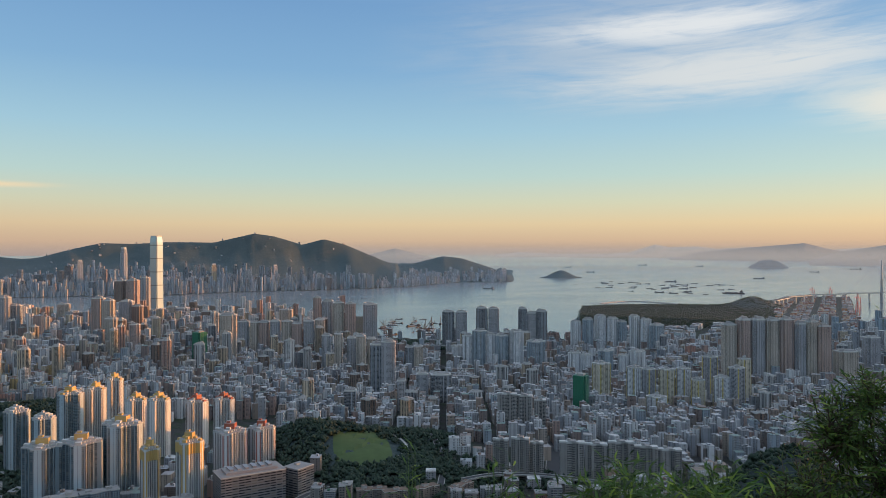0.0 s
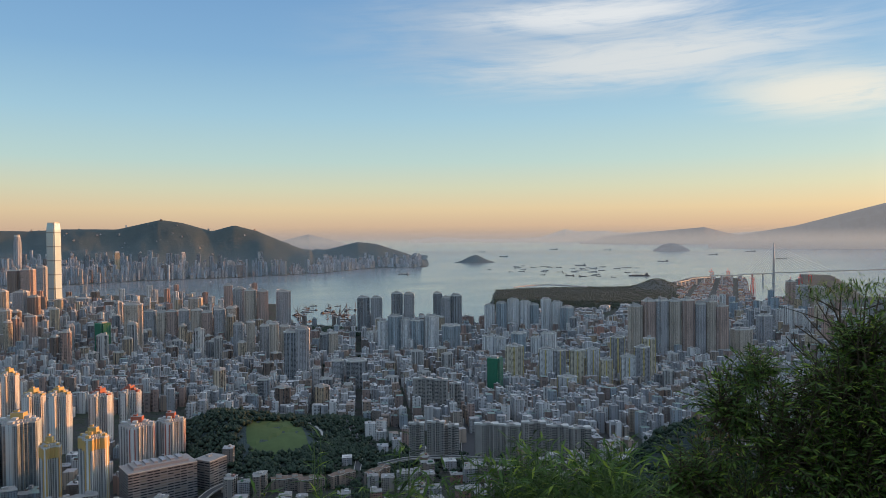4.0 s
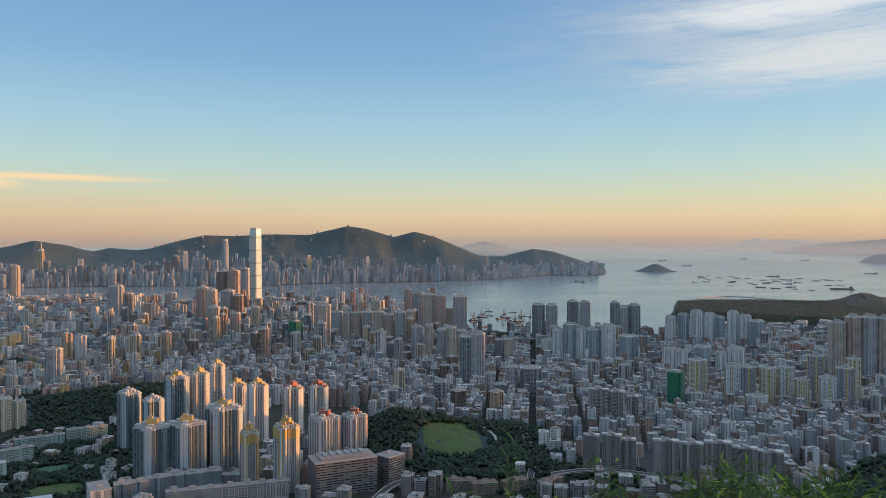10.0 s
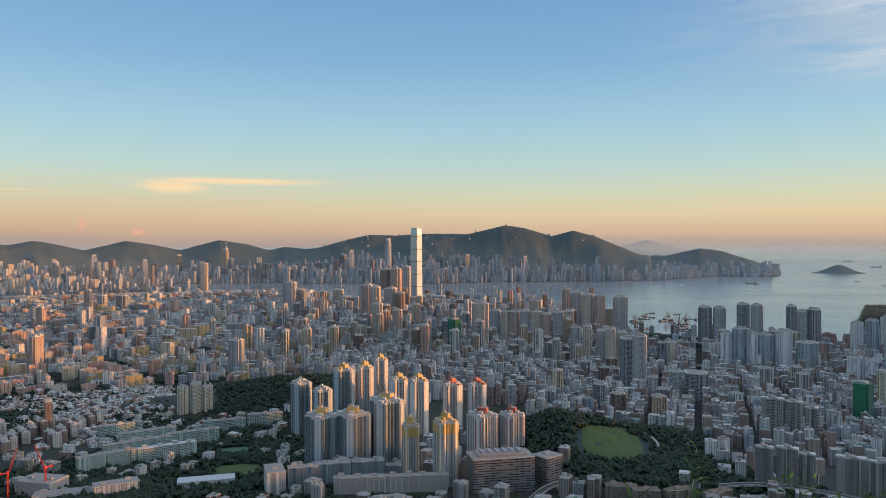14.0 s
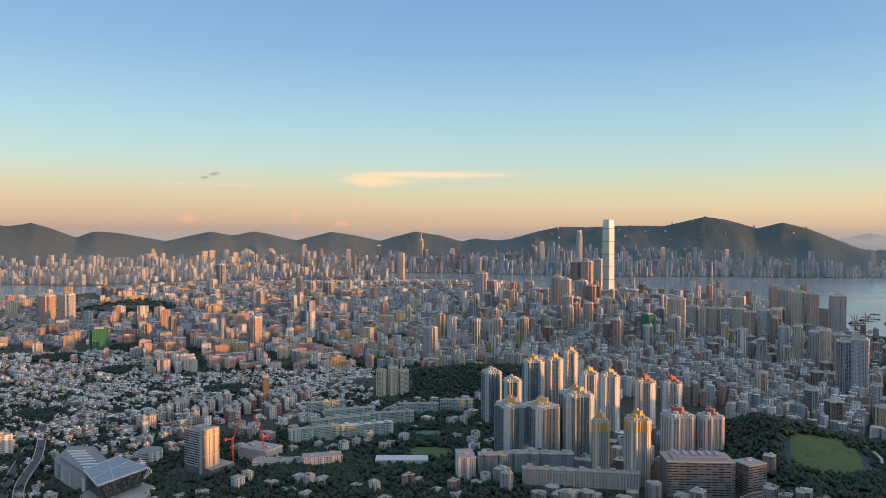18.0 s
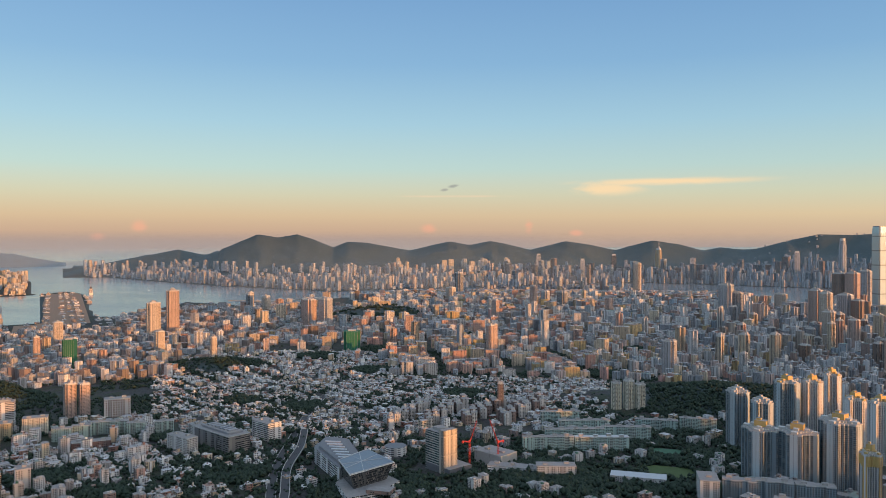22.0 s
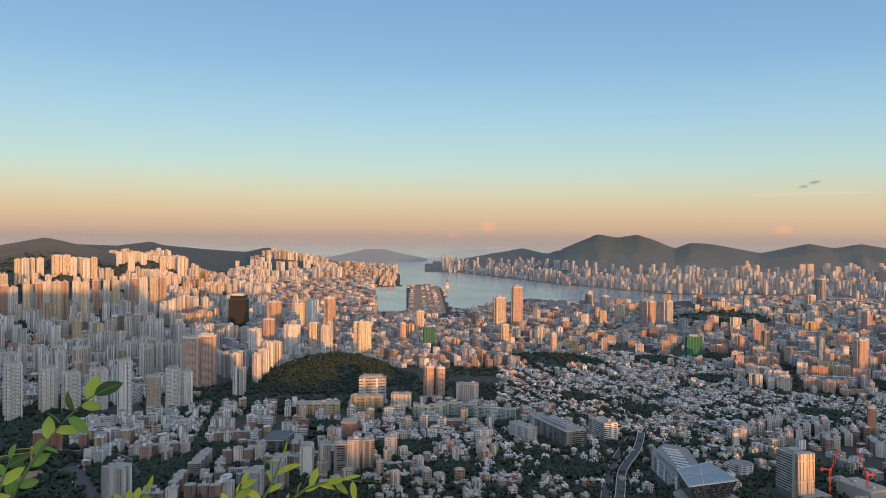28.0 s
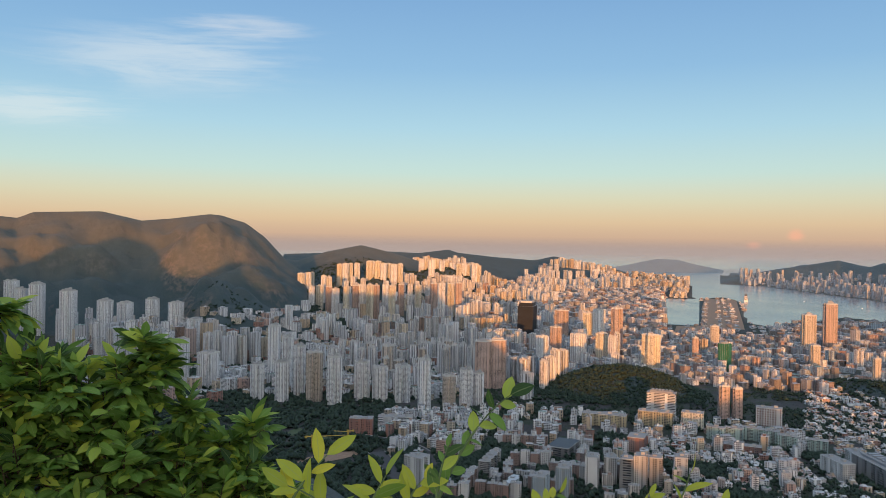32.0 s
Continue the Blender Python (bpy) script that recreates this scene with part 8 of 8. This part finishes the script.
def sprig(points, dist, n, leaf, label, mat="young_leaf", jitter=0.4):
    """One thin stem from below with a few large leaves, each a part of its own."""
    pts = [spot(a, e, dist) for a, e in points]
    foot = pts[0]
    base = new("leafy_sprig")
    ground = Vector((foot.x, foot.y, float(ground_at(np.array(foot.x), np.array(foot.y)))))
    base.matrix_world = Matrix.Translation(ground * S)
    tagged(base, label, "plant", "leafy sprigs")
    mid = pts[len(pts) // 2]
    path = bend(pts[0], pts[-1], (mid - (pts[0] + pts[-1]) / 2) * 2, 9)
    stem = part("stem", stem_mesh("stem", [([ground, ground.lerp(foot, 0.5) + Vector((0.02, 0, 0)), foot], 0.005), (path, 0.0026)], "stalk", ground), [], base)
    one = Leaves(*leaf, rows=6)
    one.frames.append(Matrix.Identity(4))
    me = one.mesh("leaf", mat, (0, 0, 0))
    for i in range(n):
        t = 0.15 + 0.85 * i / max(n - 1, 1)
        j = min(int(t * 8), 7)
        at = path[j].lerp(path[j + 1], t * 8 - j)
        d = (path[j + 1] - path[j]).normalized()
        side = d.cross(at - eye_at(FACING[0])).normalized() * (1 if i % 2 else -1)
        out = side * lr.uniform(0.4, 1.0) + d * lr.uniform(0.3, 0.9) + Vector((lr.gauss(0, jitter * 0.3), lr.gauss(0, jitter * 0.3), lr.gauss(0, jitter * 0.4)))
        if i == n - 1:
            out = d + side * 0.2
        toward = (eye_at(FACING[0]) - at).normalized()
        m = leaf_frame(at, out, toward + Vector((lr.gauss(0, jitter), lr.gauss(0, jitter), 0.7)), lr.uniform(0.5, 1.15), lr.gauss(0, jitter * 0.4))
        ob = part("leaf", me, [], stem)
        q = Matrix.Translation(-ground) @ m
        ob.matrix_local = Matrix.Translation(q.translation * S) @ q.to_3x3().to_4x4()


FACING[0] = 130.0
YOUNG = "sprig of young yellow-green leaves close by"
sprig([(98.6, -19.5), (101.5, -14.3), (104.8, -11.0)], 0.90, 15, (0.027, 0.014), "thin upright sprig with dark oval leaves", "shrub_leaf", 0.6)
FACING[0] = 113.8
sprig([(93.2, -21.0), (94.4, -18.4), (96.9, -15.6)], 0.80, 9, (0.037, 0.0136), YOUNG, jitter=0.9)
sprig([(97.0, -22.0), (96.8, -19.4), (94.0, -17.6)], 0.80, 9, (0.035, 0.0136), YOUNG, jitter=0.9)
sprig([(99.0, -22.0), (100.2, -19.2), (101.4, -17.2)], 0.82, 12, (0.032, 0.0112), YOUNG, jitter=0.9)
sprig([(103.4, -22.0), (103.0, -19.6), (104.4, -17.4)], 0.84, 10, (0.029, 0.0112), YOUNG, jitter=0.9)
sprig([(105.2, -21.5), (105.4, -18.2), (106.2, -15.2)], 0.84, 10, (0.027, 0.0120), "thin upright sprig with dark oval leaves", "shrub_leaf", 0.6)
sprig([(112.4, -22.0), (113.4, -19.8), (114.8, -18.2)], 0.86, 12, (0.024, 0.0104), YOUNG, jitter=0.9)
sprig([(118.6, -22.0), (120.4, -19.8), (121.6, -18.0)], 0.88, 10, (0.026, 0.0104), YOUNG, jitter=0.9)
sprig([(121.0, -21.5), (123.2, -19.0), (124.4, -16.2)], 0.88, 9, (0.029, 0.0104), YOUNG, jitter=0.9)
sprig([(124.2, -21.0), (126.4, -18.4), (130.6, -17.9)], 0.88, 12, (0.027, 0.0096), YOUNG, jitter=0.9)
